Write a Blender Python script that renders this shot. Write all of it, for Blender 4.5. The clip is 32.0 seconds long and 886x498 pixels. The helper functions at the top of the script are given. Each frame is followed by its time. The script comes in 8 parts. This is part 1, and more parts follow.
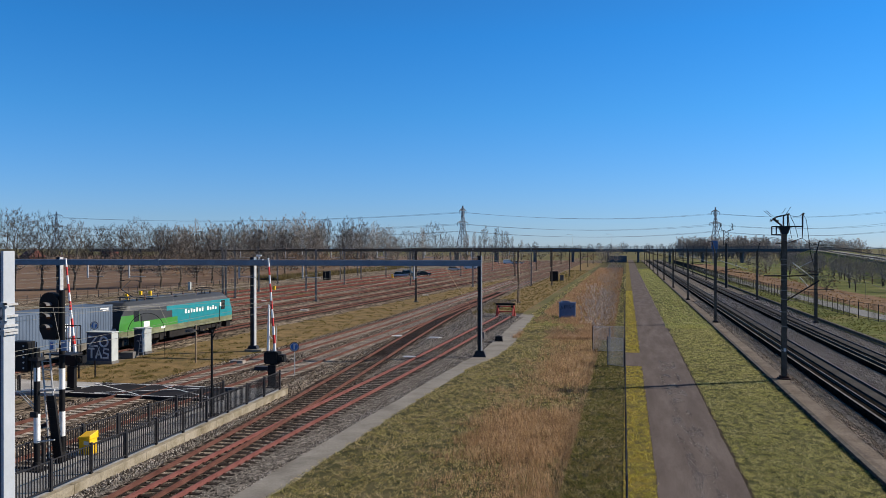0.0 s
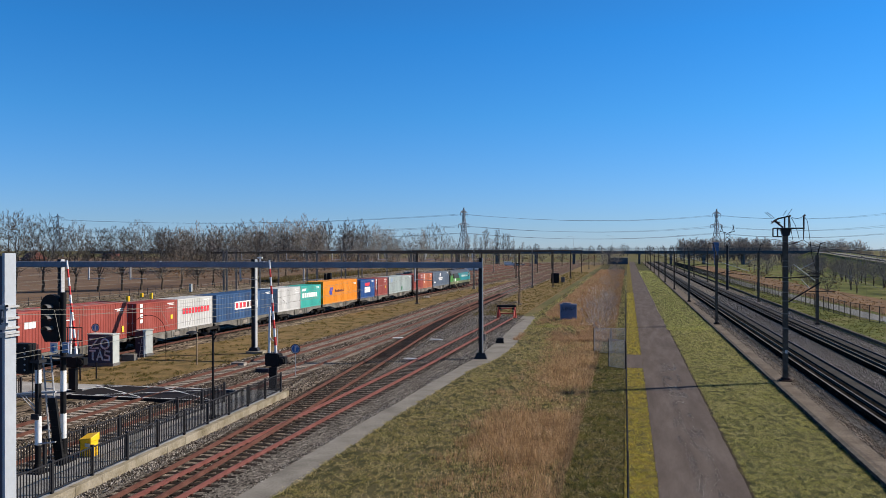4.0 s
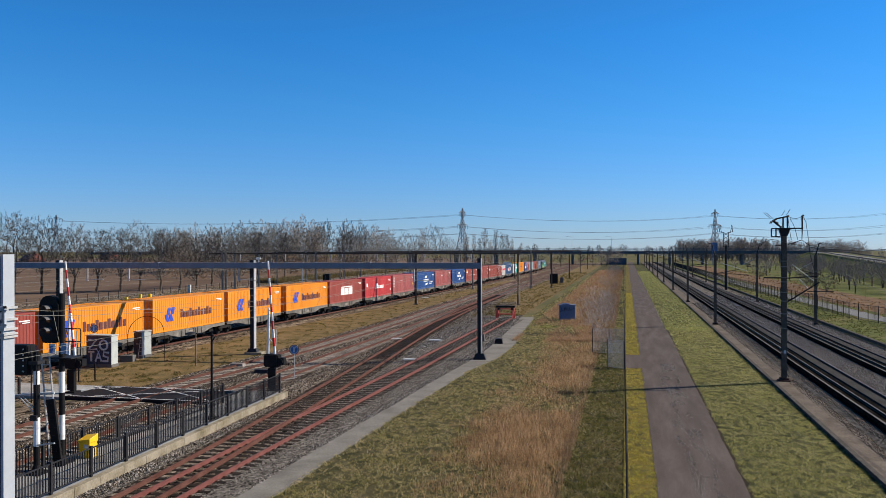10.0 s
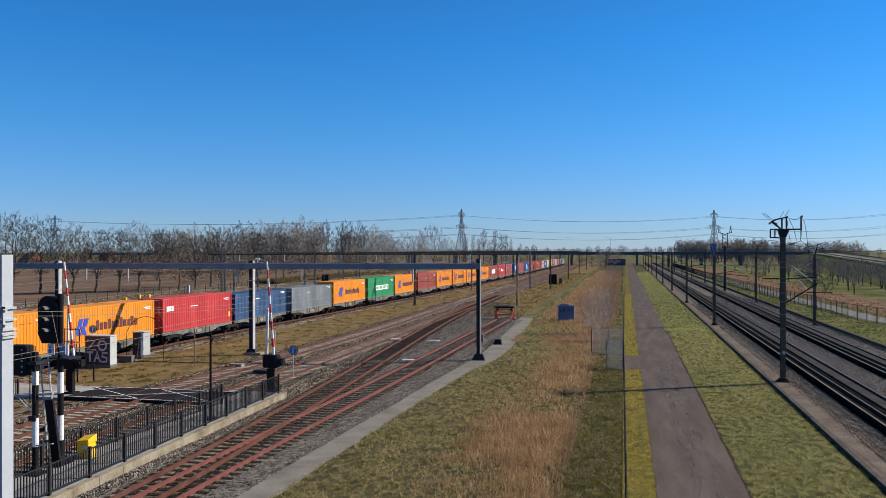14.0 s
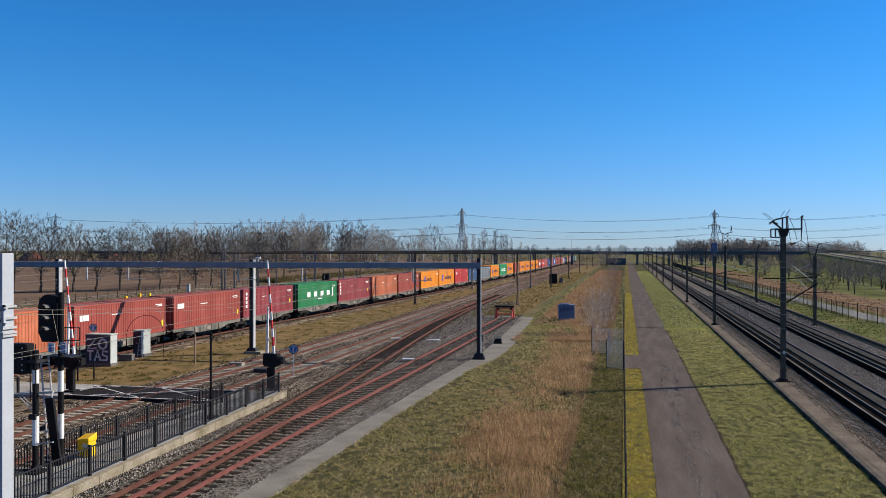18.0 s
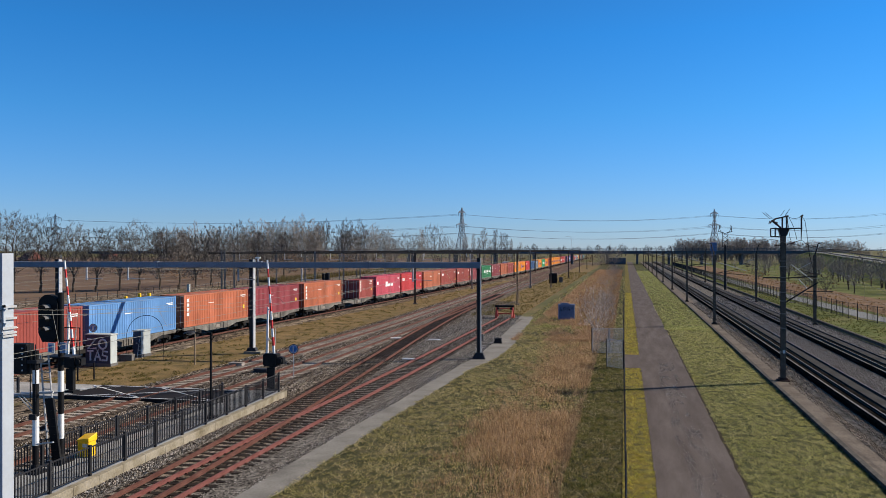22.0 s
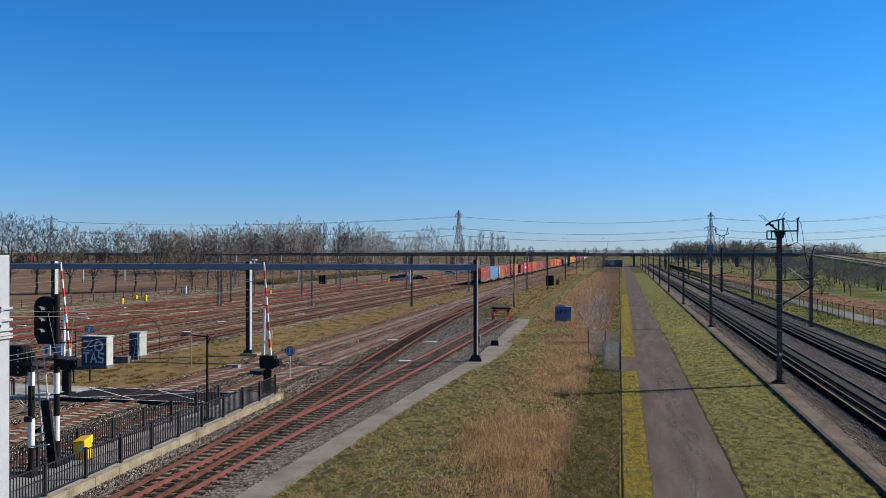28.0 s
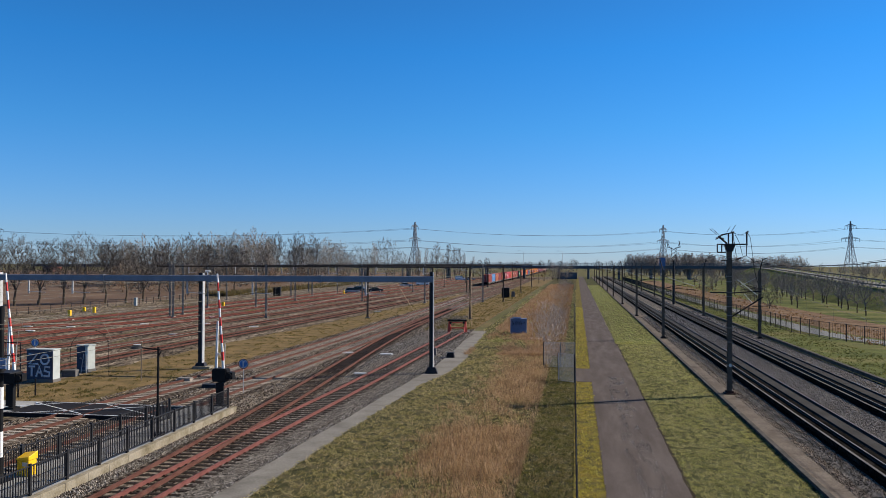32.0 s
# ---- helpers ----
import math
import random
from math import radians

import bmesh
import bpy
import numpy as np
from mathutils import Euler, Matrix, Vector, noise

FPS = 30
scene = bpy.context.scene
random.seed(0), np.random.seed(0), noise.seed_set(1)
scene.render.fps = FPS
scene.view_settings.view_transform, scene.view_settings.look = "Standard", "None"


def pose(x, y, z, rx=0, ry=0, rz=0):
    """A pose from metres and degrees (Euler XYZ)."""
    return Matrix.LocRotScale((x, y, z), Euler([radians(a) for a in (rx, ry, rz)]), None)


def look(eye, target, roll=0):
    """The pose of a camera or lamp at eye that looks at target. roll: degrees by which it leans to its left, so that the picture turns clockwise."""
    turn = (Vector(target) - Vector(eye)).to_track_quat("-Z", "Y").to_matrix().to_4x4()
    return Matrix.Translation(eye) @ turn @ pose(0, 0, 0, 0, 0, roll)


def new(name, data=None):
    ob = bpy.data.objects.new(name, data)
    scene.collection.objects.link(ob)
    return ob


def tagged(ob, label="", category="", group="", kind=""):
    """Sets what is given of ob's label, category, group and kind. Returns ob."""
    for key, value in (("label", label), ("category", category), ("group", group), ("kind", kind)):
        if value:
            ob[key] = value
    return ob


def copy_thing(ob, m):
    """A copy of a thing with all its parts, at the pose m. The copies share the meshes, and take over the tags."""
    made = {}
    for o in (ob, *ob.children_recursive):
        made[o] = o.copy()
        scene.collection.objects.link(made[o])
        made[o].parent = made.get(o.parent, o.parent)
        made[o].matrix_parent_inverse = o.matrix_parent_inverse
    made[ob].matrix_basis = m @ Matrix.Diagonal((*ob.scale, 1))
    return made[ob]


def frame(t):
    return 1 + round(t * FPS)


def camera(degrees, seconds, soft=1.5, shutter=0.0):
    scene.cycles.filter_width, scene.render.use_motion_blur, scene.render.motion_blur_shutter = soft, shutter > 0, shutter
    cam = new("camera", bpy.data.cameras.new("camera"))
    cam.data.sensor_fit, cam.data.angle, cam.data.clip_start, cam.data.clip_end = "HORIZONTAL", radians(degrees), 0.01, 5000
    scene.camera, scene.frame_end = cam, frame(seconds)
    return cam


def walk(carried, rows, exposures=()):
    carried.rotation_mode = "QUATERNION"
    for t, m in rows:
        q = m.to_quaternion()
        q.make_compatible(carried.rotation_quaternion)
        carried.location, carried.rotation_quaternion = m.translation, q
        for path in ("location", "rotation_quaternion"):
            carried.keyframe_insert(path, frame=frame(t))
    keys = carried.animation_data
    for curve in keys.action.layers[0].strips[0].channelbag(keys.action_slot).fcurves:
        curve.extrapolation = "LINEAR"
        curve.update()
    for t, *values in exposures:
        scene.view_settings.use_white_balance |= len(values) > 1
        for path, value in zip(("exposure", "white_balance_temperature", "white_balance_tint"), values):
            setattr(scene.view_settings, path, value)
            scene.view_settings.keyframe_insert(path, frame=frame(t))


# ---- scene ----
# one standing place on a viaduct, turning a little; (seconds, tilt, lean, heading)
TURNS = [
    (0, 89.856, 0.027, 12.618), (0.5, 89.856, 0.027, 12.618), (1, 89.875, 0.073, 12.605), (1.5, 89.884, -0.065, 12.618),
    (2, 89.908, -0.006, 12.624), (2.5, 89.910, 0.013, 12.646), (3, 89.908, -0.004, 12.628), (3.5, 89.972, 0.055, 12.695),
    (5.5, 90.010, 0.079, 12.664), (6, 90.000, 0.090, 12.682), (7, 90.018, 0.110, 12.658), (8, 90.018, 0.110, 12.650),
    (9, 90.033, 0.132, 12.608), (10, 90.033, 0.130, 12.601), (11, 90.034, 0.134, 12.605), (12, 90.033, 0.131, 12.616),
    (13, 90.014, 0.107, 12.603), (13.5, 90.059, 0.145, 12.564), (14, 90.077, 0.097, 12.534), (14.5, 90.070, 0.109, 12.489),
    (16.5, 90.047, 0.057, 12.529), (17, 90.010, 0.078, 12.546), (18, 90.019, -0.005, 12.562), (19, 90.019, -0.005, 12.562),
    (20, 90.016, 0.030, 12.556), (21, 90.006, 0.045, 12.555), (22, 90.000, 0.059, 12.554), (23, 90.013, 0.043, 12.555),
    (24, 90.016, 0.030, 12.556), (25, 90.016, 0.030, 12.556), (25.5, 90.022, -0.015, 12.563), (27.5, 90.087, 0.019, 12.410),
    (28, 90.148, -0.006, 12.331), (28.5, 90.199, -0.005, 12.215), (29, 90.287, -0.044, 11.999), (29.5, 90.359, -0.299, 11.639),
    (30, 90.465, -0.326, 11.240), (30.5, 90.585, -0.327, 10.844), (31, 90.707, -0.321, 10.465), (31.5, 90.850, -0.118, 9.848),
    (32, 90.992, -0.182, 9.267),
]
EYE_Z = 8.4
cam = camera(56.8, 32.0, soft=0.6)
walk(cam, [(t, pose(0, 0, EYE_Z, rx, ry, rz)) for t, rx, ry, rz in TURNS])

# ---- light ----
SUN_AZ = radians(63)      # clockwise from +y
SUN_EL = radians(33)
world = bpy.data.worlds.new("sky")
scene.world = world
world.use_nodes = True
wn = world.node_tree
sky = wn.nodes.new("ShaderNodeTexSky")
sky.sky_type = "NISHITA"
sky.sun_disc = False
sky.sun_elevation, sky.sun_rotation = SUN_EL, SUN_AZ
sky.altitude, sky.air_density, sky.dust_density, sky.ozone_density = 0, 1.0, 0.0, 3.0
bg = wn.nodes["Background"]
bg.inputs["Strength"].default_value = 0.067
tint = wn.nodes.new("ShaderNodeMix")
tint.data_type, tint.blend_type = "RGBA", "MULTIPLY"
tint.inputs["Factor"].default_value = 1.0
# paler towards the horizon
sky_co = wn.nodes.new("ShaderNodeTexCoord")
sky_sep = wn.nodes.new("ShaderNodeSeparateXYZ")
wn.links.new(sky_co.outputs["Generated"], sky_sep.inputs["Vector"])
sky_ramp = wn.nodes.new("ShaderNodeValToRGB")
ramp_el = sky_ramp.color_ramp.elements
ramp_el.new(0.05)
ramp_el.new(0.16)
ramp_el.new(0.25)
for e, (at_z, tone) in zip(ramp_el, ((0.0, (0.52, 0.74, 1.30)), (0.05, (0.46, 0.77, 1.36)), (0.16, (0.28, 0.84, 1.41)), (0.25, (0.19, 0.84, 1.46)), (0.85, (0.28, 0.42, 0.54)))):
    e.position, e.color = at_z, (*tone, 1)
wn.links.new(sky_sep.outputs["Z"], sky_ramp.inputs["Fac"])
wn.links.new(sky_ramp.outputs["Color"], tint.inputs[7])
wn.links.new(sky.outputs["Color"], tint.inputs[6])
wn.links.new(tint.outputs[2], bg.inputs["Color"])
sun = new("sun", bpy.data.lights.new("sun", "SUN"))
sun.data.energy, sun.data.angle, sun.data.color = 5.0, radians(0.53), (1.0, 0.90, 0.77)
sun_way = Vector((math.sin(SUN_AZ) * math.cos(SUN_EL), math.cos(SUN_AZ) * math.cos(SUN_EL), math.sin(SUN_EL)))
sun.matrix_world = look(sun_way * 50, (0, 0, 0))
scene.view_settings.exposure = 0.5

# ---- mesh helpers ----
def finish(name, bm, material):
    me = bpy.data.meshes.new(name)
    bm.to_mesh(me)
    bm.free()
    for m in material if isinstance(material, (list, tuple)) else [material]:
        me.materials.append(m)
    return me


def part(name, bm, material, parent, label=""):
    """One mesh object under a thing or a part."""
    ob = new(name, finish(name, bm, material))
    ob.parent = parent
    return tagged(ob, label)


def share(name, me, parent, m=None):
    """One more part on a mesh that exists already."""
    ob = new(name, me)
    ob.parent = parent
    if m is not None:
        ob.matrix_basis = m
    return ob


def thing(name, label, category, group="", kind="", at=None):
    ob = new(name)
    ob.empty_display_size = 0.2
    if at is not None:
        ob.matrix_basis = at
    return tagged(ob, label, category, group, kind)


def solid(name, bm, material, label, category, group="", kind="", at=None):
    ob = new(name, finish(name, bm, material))
    if at is not None:
        ob.matrix_basis = at
    return tagged(ob, label, category, group, kind)


def box(bm, x0, x1, y0, y1, z0, z1, mi=0, m=None):
    pts = [(x, y, z) for z in (z0, z1) for y in (y0, y1) for x in (x0, x1)]
    v = [bm.verts.new(m @ Vector(p) if m is not None else p) for p in pts]
    for q in ((0, 2, 3, 1), (4, 5, 7, 6), (0, 1, 5, 4), (2, 6, 7, 3), (0, 4, 6, 2), (1, 3, 7, 5)):
        bm.faces.new([v[i] for i in q]).material_index = mi
    return v


def bevel(bm, width, seg=1):
    bmesh.ops.bevel(bm, geom=list(bm.edges), offset=width, segments=seg, affect="EDGES", clamp_overlap=True)


def rod(bm, a, b, r0, r1=None, n=6, mi=0, caps=True):
    """A tapered rod from a to b."""
    r1 = r0 if r1 is None else r1
    a, b = Vector(a), Vector(b)
    d = (b - a).normalized()
    u = d.orthogonal().normalized()
    w = d.cross(u)
    ring = [[], []]
    for i in range(n):
        c = math.cos(2 * math.pi * i / n) * u + math.sin(2 * math.pi * i / n) * w
        ring[0].append(bm.verts.new(a + c * r0))
        ring[1].append(bm.verts.new(b + c * r1))
    for i in range(n):
        j = (i + 1) % n
        bm.faces.new((ring[0][i], ring[0][j], ring[1][j], ring[1][i])).material_index = mi
    if caps:
        bm.faces.new(ring[0][::-1]).material_index = mi
        bm.faces.new(ring[1]).material_index = mi


def tube(bm, pts, r, n=4, mi=0):
    """One bent rod through all the points."""
    pts = [Vector(p) for p in pts]
    rows = []
    u = None
    for i, p in enumerate(pts):
        d = (pts[min(i + 1, len(pts) - 1)] - pts[max(i - 1, 0)]).normalized()
        u = d.orthogonal().normalized() if u is None else (u - d * u.dot(d)).normalized()
        w = d.cross(u)
        rows.append([bm.verts.new(p + (math.cos(2 * math.pi * k / n) * u + math.sin(2 * math.pi * k / n) * w) * r) for k in range(n)])
    for a, b in zip(rows, rows[1:]):
        for k in range(n):
            q = (k + 1) % n
            bm.faces.new((a[k], a[q], b[q], b[k])).material_index = mi
    bm.faces.new(rows[0][::-1]).material_index = mi
    bm.faces.new(rows[-1]).material_index = mi


def sweep(bm, profile, line, mi=0, closed=True):
    """A profile of (side, up) points along a line of (x, y, z), heading mostly along y."""
    rows = []
    n = len(line)
    for i, p in enumerate(line):
        a, b = Vector(line[max(i - 1, 0)]), Vector(line[min(i + 1, n - 1)])
        d = (b - a).normalized()
        side = Vector((d.y, -d.x, 0)).normalized()
        rows.append([bm.verts.new(Vector(p) + side * s + Vector((0, 0, u))) for s, u in profile])
    k = len(profile)
    for r0, r1 in zip(rows, rows[1:]):
        for i in range(k if closed else k - 1):
            j = (i + 1) % k
            bm.faces.new((r0[i], r0[j], r1[j], r1[i])).material_index = mi
    if closed:
        bm.faces.new(rows[0][::-1]).material_index = mi
        bm.faces.new(rows[-1]).material_index = mi
    return rows


def bent(pairs):
    """A smooth x for each y through (y, x) pairs."""
    ys = np.array([p[0] for p in pairs], float)
    xs = np.array([p[1] for p in pairs], float)
    fine = np.arange(ys[0] - 40, ys[-1] + 40, 1.0)
    v = np.interp(fine, ys, xs)
    kern = np.hanning(31)
    kern /= kern.sum()
    pad = np.concatenate([np.full(15, v[0]), v, np.full(15, v[-1])])
    v = np.convolve(pad, kern, "valid")
    return lambda y: float(np.interp(y, fine, v))


# ---- materials ----
def mat(name, colours, rough=0.8, metal=0.0, big=0.5, fine=20.0, grain=0.35, bump=0.2, spec=0.4, per_piece=0.0, stretch=(1, 1, 1), stones=0.0):
    """Colours run along a slow noise; a fine noise gives grain and relief; per_piece varies alike pieces."""
    m = bpy.data.materials.new(name)
    m.use_nodes = True
    t = m.node_tree
    b = t.nodes["Principled BSDF"]
    b.inputs["Metallic"].default_value = metal
    b.inputs["Specular IOR Level"].default_value = spec
    co = t.nodes.new("ShaderNodeTexCoord")
    mp = t.nodes.new("ShaderNodeMapping")
    mp.inputs["Scale"].default_value = stretch
    t.links.new(co.outputs["Object"], mp.inputs["Vector"])
    n1 = t.nodes.new("ShaderNodeTexNoise")
    n1.inputs["Scale"].default_value, n1.inputs["Detail"].default_value, n1.inputs["Roughness"].default_value = big, 6, 0.6
    n2 = t.nodes.new("ShaderNodeTexNoise")
    n2.inputs["Scale"].default_value, n2.inputs["Detail"].default_value, n2.inputs["Roughness"].default_value = fine, 4, 0.65
    for n in (n1, n2):
        t.links.new(mp.outputs["Vector"], n.inputs["Vector"])
    fine_out = n2.outputs["Fac"]
    if stones:
        # loose stones: each cell has its own tone
        vo = t.nodes.new("ShaderNodeTexVoronoi")
        vo.inputs["Scale"].default_value = stones
        t.links.new(mp.outputs["Vector"], vo.inputs["Vector"])
        bw = t.nodes.new("ShaderNodeSeparateColor")
        t.links.new(vo.outputs["Color"], bw.inputs["Color"])
        fit = t.nodes.new("ShaderNodeMapRange")
        fit.inputs["To Min"].default_value, fit.inputs["To Max"].default_value = 0.27, 0.76
        t.links.new(bw.outputs["Red"], fit.inputs["Value"])
        fine_out = fit.outputs["Result"]
    ramp = t.nodes.new("ShaderNodeValToRGB")
    el = ramp.color_ramp.elements
    while len(el) < len(colours):
        el.new(0.5)
    for i, c in enumerate(colours):
        el[i].position = 0.32 + 0.36 * i / max(1, len(colours) - 1)
        el[i].color = (*c, 1)
    t.links.new(n1.outputs["Fac"], ramp.inputs["Fac"])
    val = t.nodes.new("ShaderNodeMapRange")
    val.inputs["From Min"].default_value, val.inputs["From Max"].default_value = 0.3, 0.7
    val.inputs["To Min"].default_value, val.inputs["To Max"].default_value = 1 - grain, 1 + grain
    t.links.new(fine_out, val.inputs["Value"])
    hsv = t.nodes.new("ShaderNodeHueSaturation")
    t.links.new(ramp.outputs["Color"], hsv.inputs["Color"])
    if per_piece:
        oi = t.nodes.new("ShaderNodeObjectInfo")
        mr = t.nodes.new("ShaderNodeMapRange")
        mr.inputs["To Min"].default_value, mr.inputs["To Max"].default_value = 1 - per_piece, 1 + per_piece
        t.links.new(oi.outputs["Random"], mr.inputs["Value"])
        mu = t.nodes.new("ShaderNodeMath")
        mu.operation = "MULTIPLY"
        t.links.new(mr.outputs["Result"], mu.inputs[0])
        t.links.new(val.outputs["Result"], mu.inputs[1])
        t.links.new(mu.outputs["Value"], hsv.inputs["Value"])
    else:
        t.links.new(val.outputs["Result"], hsv.inputs["Value"])
    t.links.new(hsv.outputs["Color"], b.inputs["Base Color"])
    rr = t.nodes.new("ShaderNodeMapRange")
    rr.inputs["To Min"].default_value, rr.inputs["To Max"].default_value = max(0.02, rough - 0.12), min(1, rough + 0.12)
    t.links.new(n2.outputs["Fac"], rr.inputs["Value"])
    t.links.new(rr.outputs["Result"], b.inputs["Roughness"])
    if bump:
        bp = t.nodes.new("ShaderNodeBump")
        bp.inputs["Strength"].default_value, bp.inputs["Distance"].default_value = bump, 0.02
        t.links.new(fine_out, bp.inputs["Height"])
        t.links.new(bp.outputs["Normal"], b.inputs["Normal"])
    return m


def plain(name, c, rough=0.6, metal=0.0):
    return mat(name, [tuple(0.88 * v for v in c), tuple(min(1, 1.08 * v) for v in c)], rough, metal, 1.5, 30, 0.1, 0.05)


M_LAND = mat("field grass", [(0.06, 0.065, 0.02), (0.10, 0.092, 0.035), (0.15, 0.11, 0.052)], 0.95, big=0.06, fine=3, grain=0.4, bump=0.6, spec=0.08)
M_GRASS = mat("short grass", [(0.026, 0.026, 0.011), (0.05, 0.048, 0.021), (0.085, 0.073, 0.036), (0.14, 0.11, 0.06)], 0.95, big=1.3, fine=24, grain=0.7, bump=1.0, spec=0.05)
M_LAWN = mat("mown grass", [(0.026, 0.029, 0.012), (0.052, 0.054, 0.022), (0.082, 0.08, 0.035), (0.13, 0.115, 0.058)], 0.95, big=1.6, fine=24, grain=0.7, bump=1.0, spec=0.03)
M_STRAW = mat("dry grass", [(0.09, 0.07, 0.028), (0.15, 0.105, 0.045), (0.21, 0.14, 0.065)], 0.95, big=0.6, fine=9, grain=0.6, bump=0.8, spec=0.08)
M_MOSS = mat("mossy verge", [(0.155, 0.11, 0.02), (0.115, 0.095, 0.024), (0.05, 0.045, 0.016)], 0.95, big=1.2, fine=22, grain=0.7, bump=1.0, spec=0.08)
M_SOIL = mat("ploughed soil", [(0.098, 0.063, 0.042), (0.125, 0.083, 0.055), (0.152, 0.102, 0.069)], 0.95, big=0.05, fine=1.5, grain=0.2, bump=0.5, spec=0.08)
M_YARD = mat("yard gravel", [(0.095, 0.083, 0.034), (0.082, 0.064, 0.047), (0.14, 0.112, 0.083), (0.205, 0.17, 0.13)], 0.95, big=0.45, fine=9, grain=0.95, bump=1.0, spec=0.03, stones=7, stretch=(1, 0.3, 1))
M_BALLAST = mat("grey ballast", [(0.055, 0.048, 0.04), (0.10, 0.089, 0.077), (0.145, 0.13, 0.113)], 0.95, big=1.5, fine=11, grain=0.95, bump=1.0, spec=0.03, stones=14, stretch=(1, 0.8, 1))
M_RUSTBED = mat("rusty ballast", [(0.034, 0.026, 0.02), (0.075, 0.059, 0.045), (0.145, 0.12, 0.095)], 0.95, big=0.5, fine=11, grain=0.95, bump=1.0, spec=0.03, stones=8, stretch=(1, 0.4, 1))
# near-black that paints the shade beside the main line rails and side wall
M_SHADEBAND = mat("black shade band", [(0.007, 0.0065, 0.006), (0.012, 0.011, 0.010), (0.02, 0.018, 0.017)], 1.0, big=0.4, fine=11, grain=0.7, bump=1.0, spec=0.0, stones=12)
M_ASPHALT = mat("worn asphalt", [(0.074, 0.060, 0.054), (0.093, 0.077, 0.070), (0.119, 0.101, 0.092)], 0.95, big=1.3, fine=40, grain=0.34, bump=0.5, stretch=(1, 0.12, 1), spec=0.04)
M_TARMAC = mat("dark tarmac", [(0.012, 0.011, 0.012), (0.022, 0.02, 0.021)], 0.85, big=0.5, fine=25, grain=0.3, bump=0.3, spec=0.1)
M_PAVING = mat("grey path", [(0.135, 0.124, 0.108), (0.18, 0.168, 0.147), (0.22, 0.205, 0.18)], 0.9, big=0.6, fine=12, grain=0.25, bump=0.4, spec=0.1)
M_CONC = mat("weathered concrete", [(0.15, 0.125, 0.08), (0.23, 0.20, 0.145), (0.30, 0.265, 0.205)], 0.9, big=1.2, fine=14, grain=0.25, bump=0.3, spec=0.1)
M_CONCG = mat("grey concrete", [(0.10, 0.095, 0.09), (0.16, 0.152, 0.143)], 0.9, big=0.8, fine=14, grain=0.3, bump=0.3, spec=0.1)
M_GRIT = mat("gritty path", [(0.07, 0.058, 0.035), (0.105, 0.083, 0.064), (0.16, 0.13, 0.105)], 0.95, big=0.8, fine=14, grain=0.8, bump=0.8, spec=0.03, stones=9, stretch=(1, 0.4, 1))
M_RAILRUST = mat("rusty rail", [(0.125, 0.042, 0.035), (0.185, 0.073, 0.062)], 0.75, big=1.5, fine=25, grain=0.25, spec=0.2)
M_RAILRED = mat("dark red rail", [(0.10, 0.033, 0.025), (0.15, 0.053, 0.04)], 0.8, big=1.5, fine=25, grain=0.3, spec=0.1)
M_RAIL = mat("worn rail", [(0.075, 0.032, 0.024), (0.13, 0.062, 0.048)], 0.8, 0.0, big=1.5, fine=25, grain=0.3, spec=0.1)
M_RAILBRIGHT = mat("polished rail", [(0.12, 0.112, 0.105), (0.17, 0.16, 0.15)], 0.6, 0.0, big=1.5, fine=25, grain=0.1)
M_SLEEPER = mat("wooden sleeper", [(0.013, 0.010, 0.008), (0.032, 0.023, 0.018)], 0.9, big=2, fine=20, grain=0.3, per_piece=0.4, spec=0.1)
M_SLEEPC = mat("concrete sleeper", [(0.25, 0.215, 0.18), (0.38, 0.335, 0.285)], 0.9, big=2, fine=20, grain=0.25, per_piece=0.25, spec=0.1)
M_KERBDK = mat("mossy dark kerb", [(0.05, 0.047, 0.042), (0.11, 0.10, 0.088)], 0.95, big=1.5, fine=10, grain=0.4, spec=0.03)
M_PALEPATH = mat("pale footpath", [(0.21, 0.21, 0.205), (0.27, 0.27, 0.265), (0.33, 0.33, 0.32)], 0.9, big=0.7, fine=12, grain=0.2, bump=0.3, spec=0.05)
M_CYCLE = mat("pale cycle path", [(0.16, 0.163, 0.163), (0.21, 0.213, 0.213)], 0.9, big=0.4, fine=10, grain=0.15, spec=0.05)
M_STEELMID = mat("weathered galvanised steel", [(0.19, 0.165, 0.14), (0.26, 0.23, 0.20)], 0.7, 0.0, big=2, fine=15, grain=0.2, spec=0.15)
M_STEELDK = mat("dark painted steel", [(0.014, 0.014, 0.016), (0.024, 0.024, 0.027)], 0.6, 0.0, big=2, fine=20, grain=0.2, spec=0.25)
M_STEEL = mat("galvanised steel", [(0.33, 0.335, 0.34), (0.43, 0.435, 0.44)], 0.6, 0.0, big=2, fine=15, grain=0.12, spec=0.3)
M_BEAM = mat("blue grey steel", [(0.15, 0.18, 0.22), (0.20, 0.235, 0.28)], 0.55, 0.0, big=1, fine=15, grain=0.15, spec=0.3)
M_BLACK = mat("matt black", [(0.006, 0.006, 0.007), (0.011, 0.011, 0.012)], 0.6, 0, 1.5, 30, 0.1, 0.05, 0.15)
M_WHITE = plain("white paint", (0.76, 0.76, 0.74), 0.5)
M_RED = plain("red paint", (0.62, 0.035, 0.03), 0.5)
M_YELLOW = plain("yellow paint", (0.85, 0.50, 0.015), 0.45)
M_WIRE = plain("copper wire", (0.17, 0.165, 0.14), 0.6, 0.0)
M_BARK = mat("grey bark", [(0.10, 0.085, 0.068), (0.15, 0.125, 0.10)], 0.95, big=1, fine=8, grain=0.3, spec=0.1)
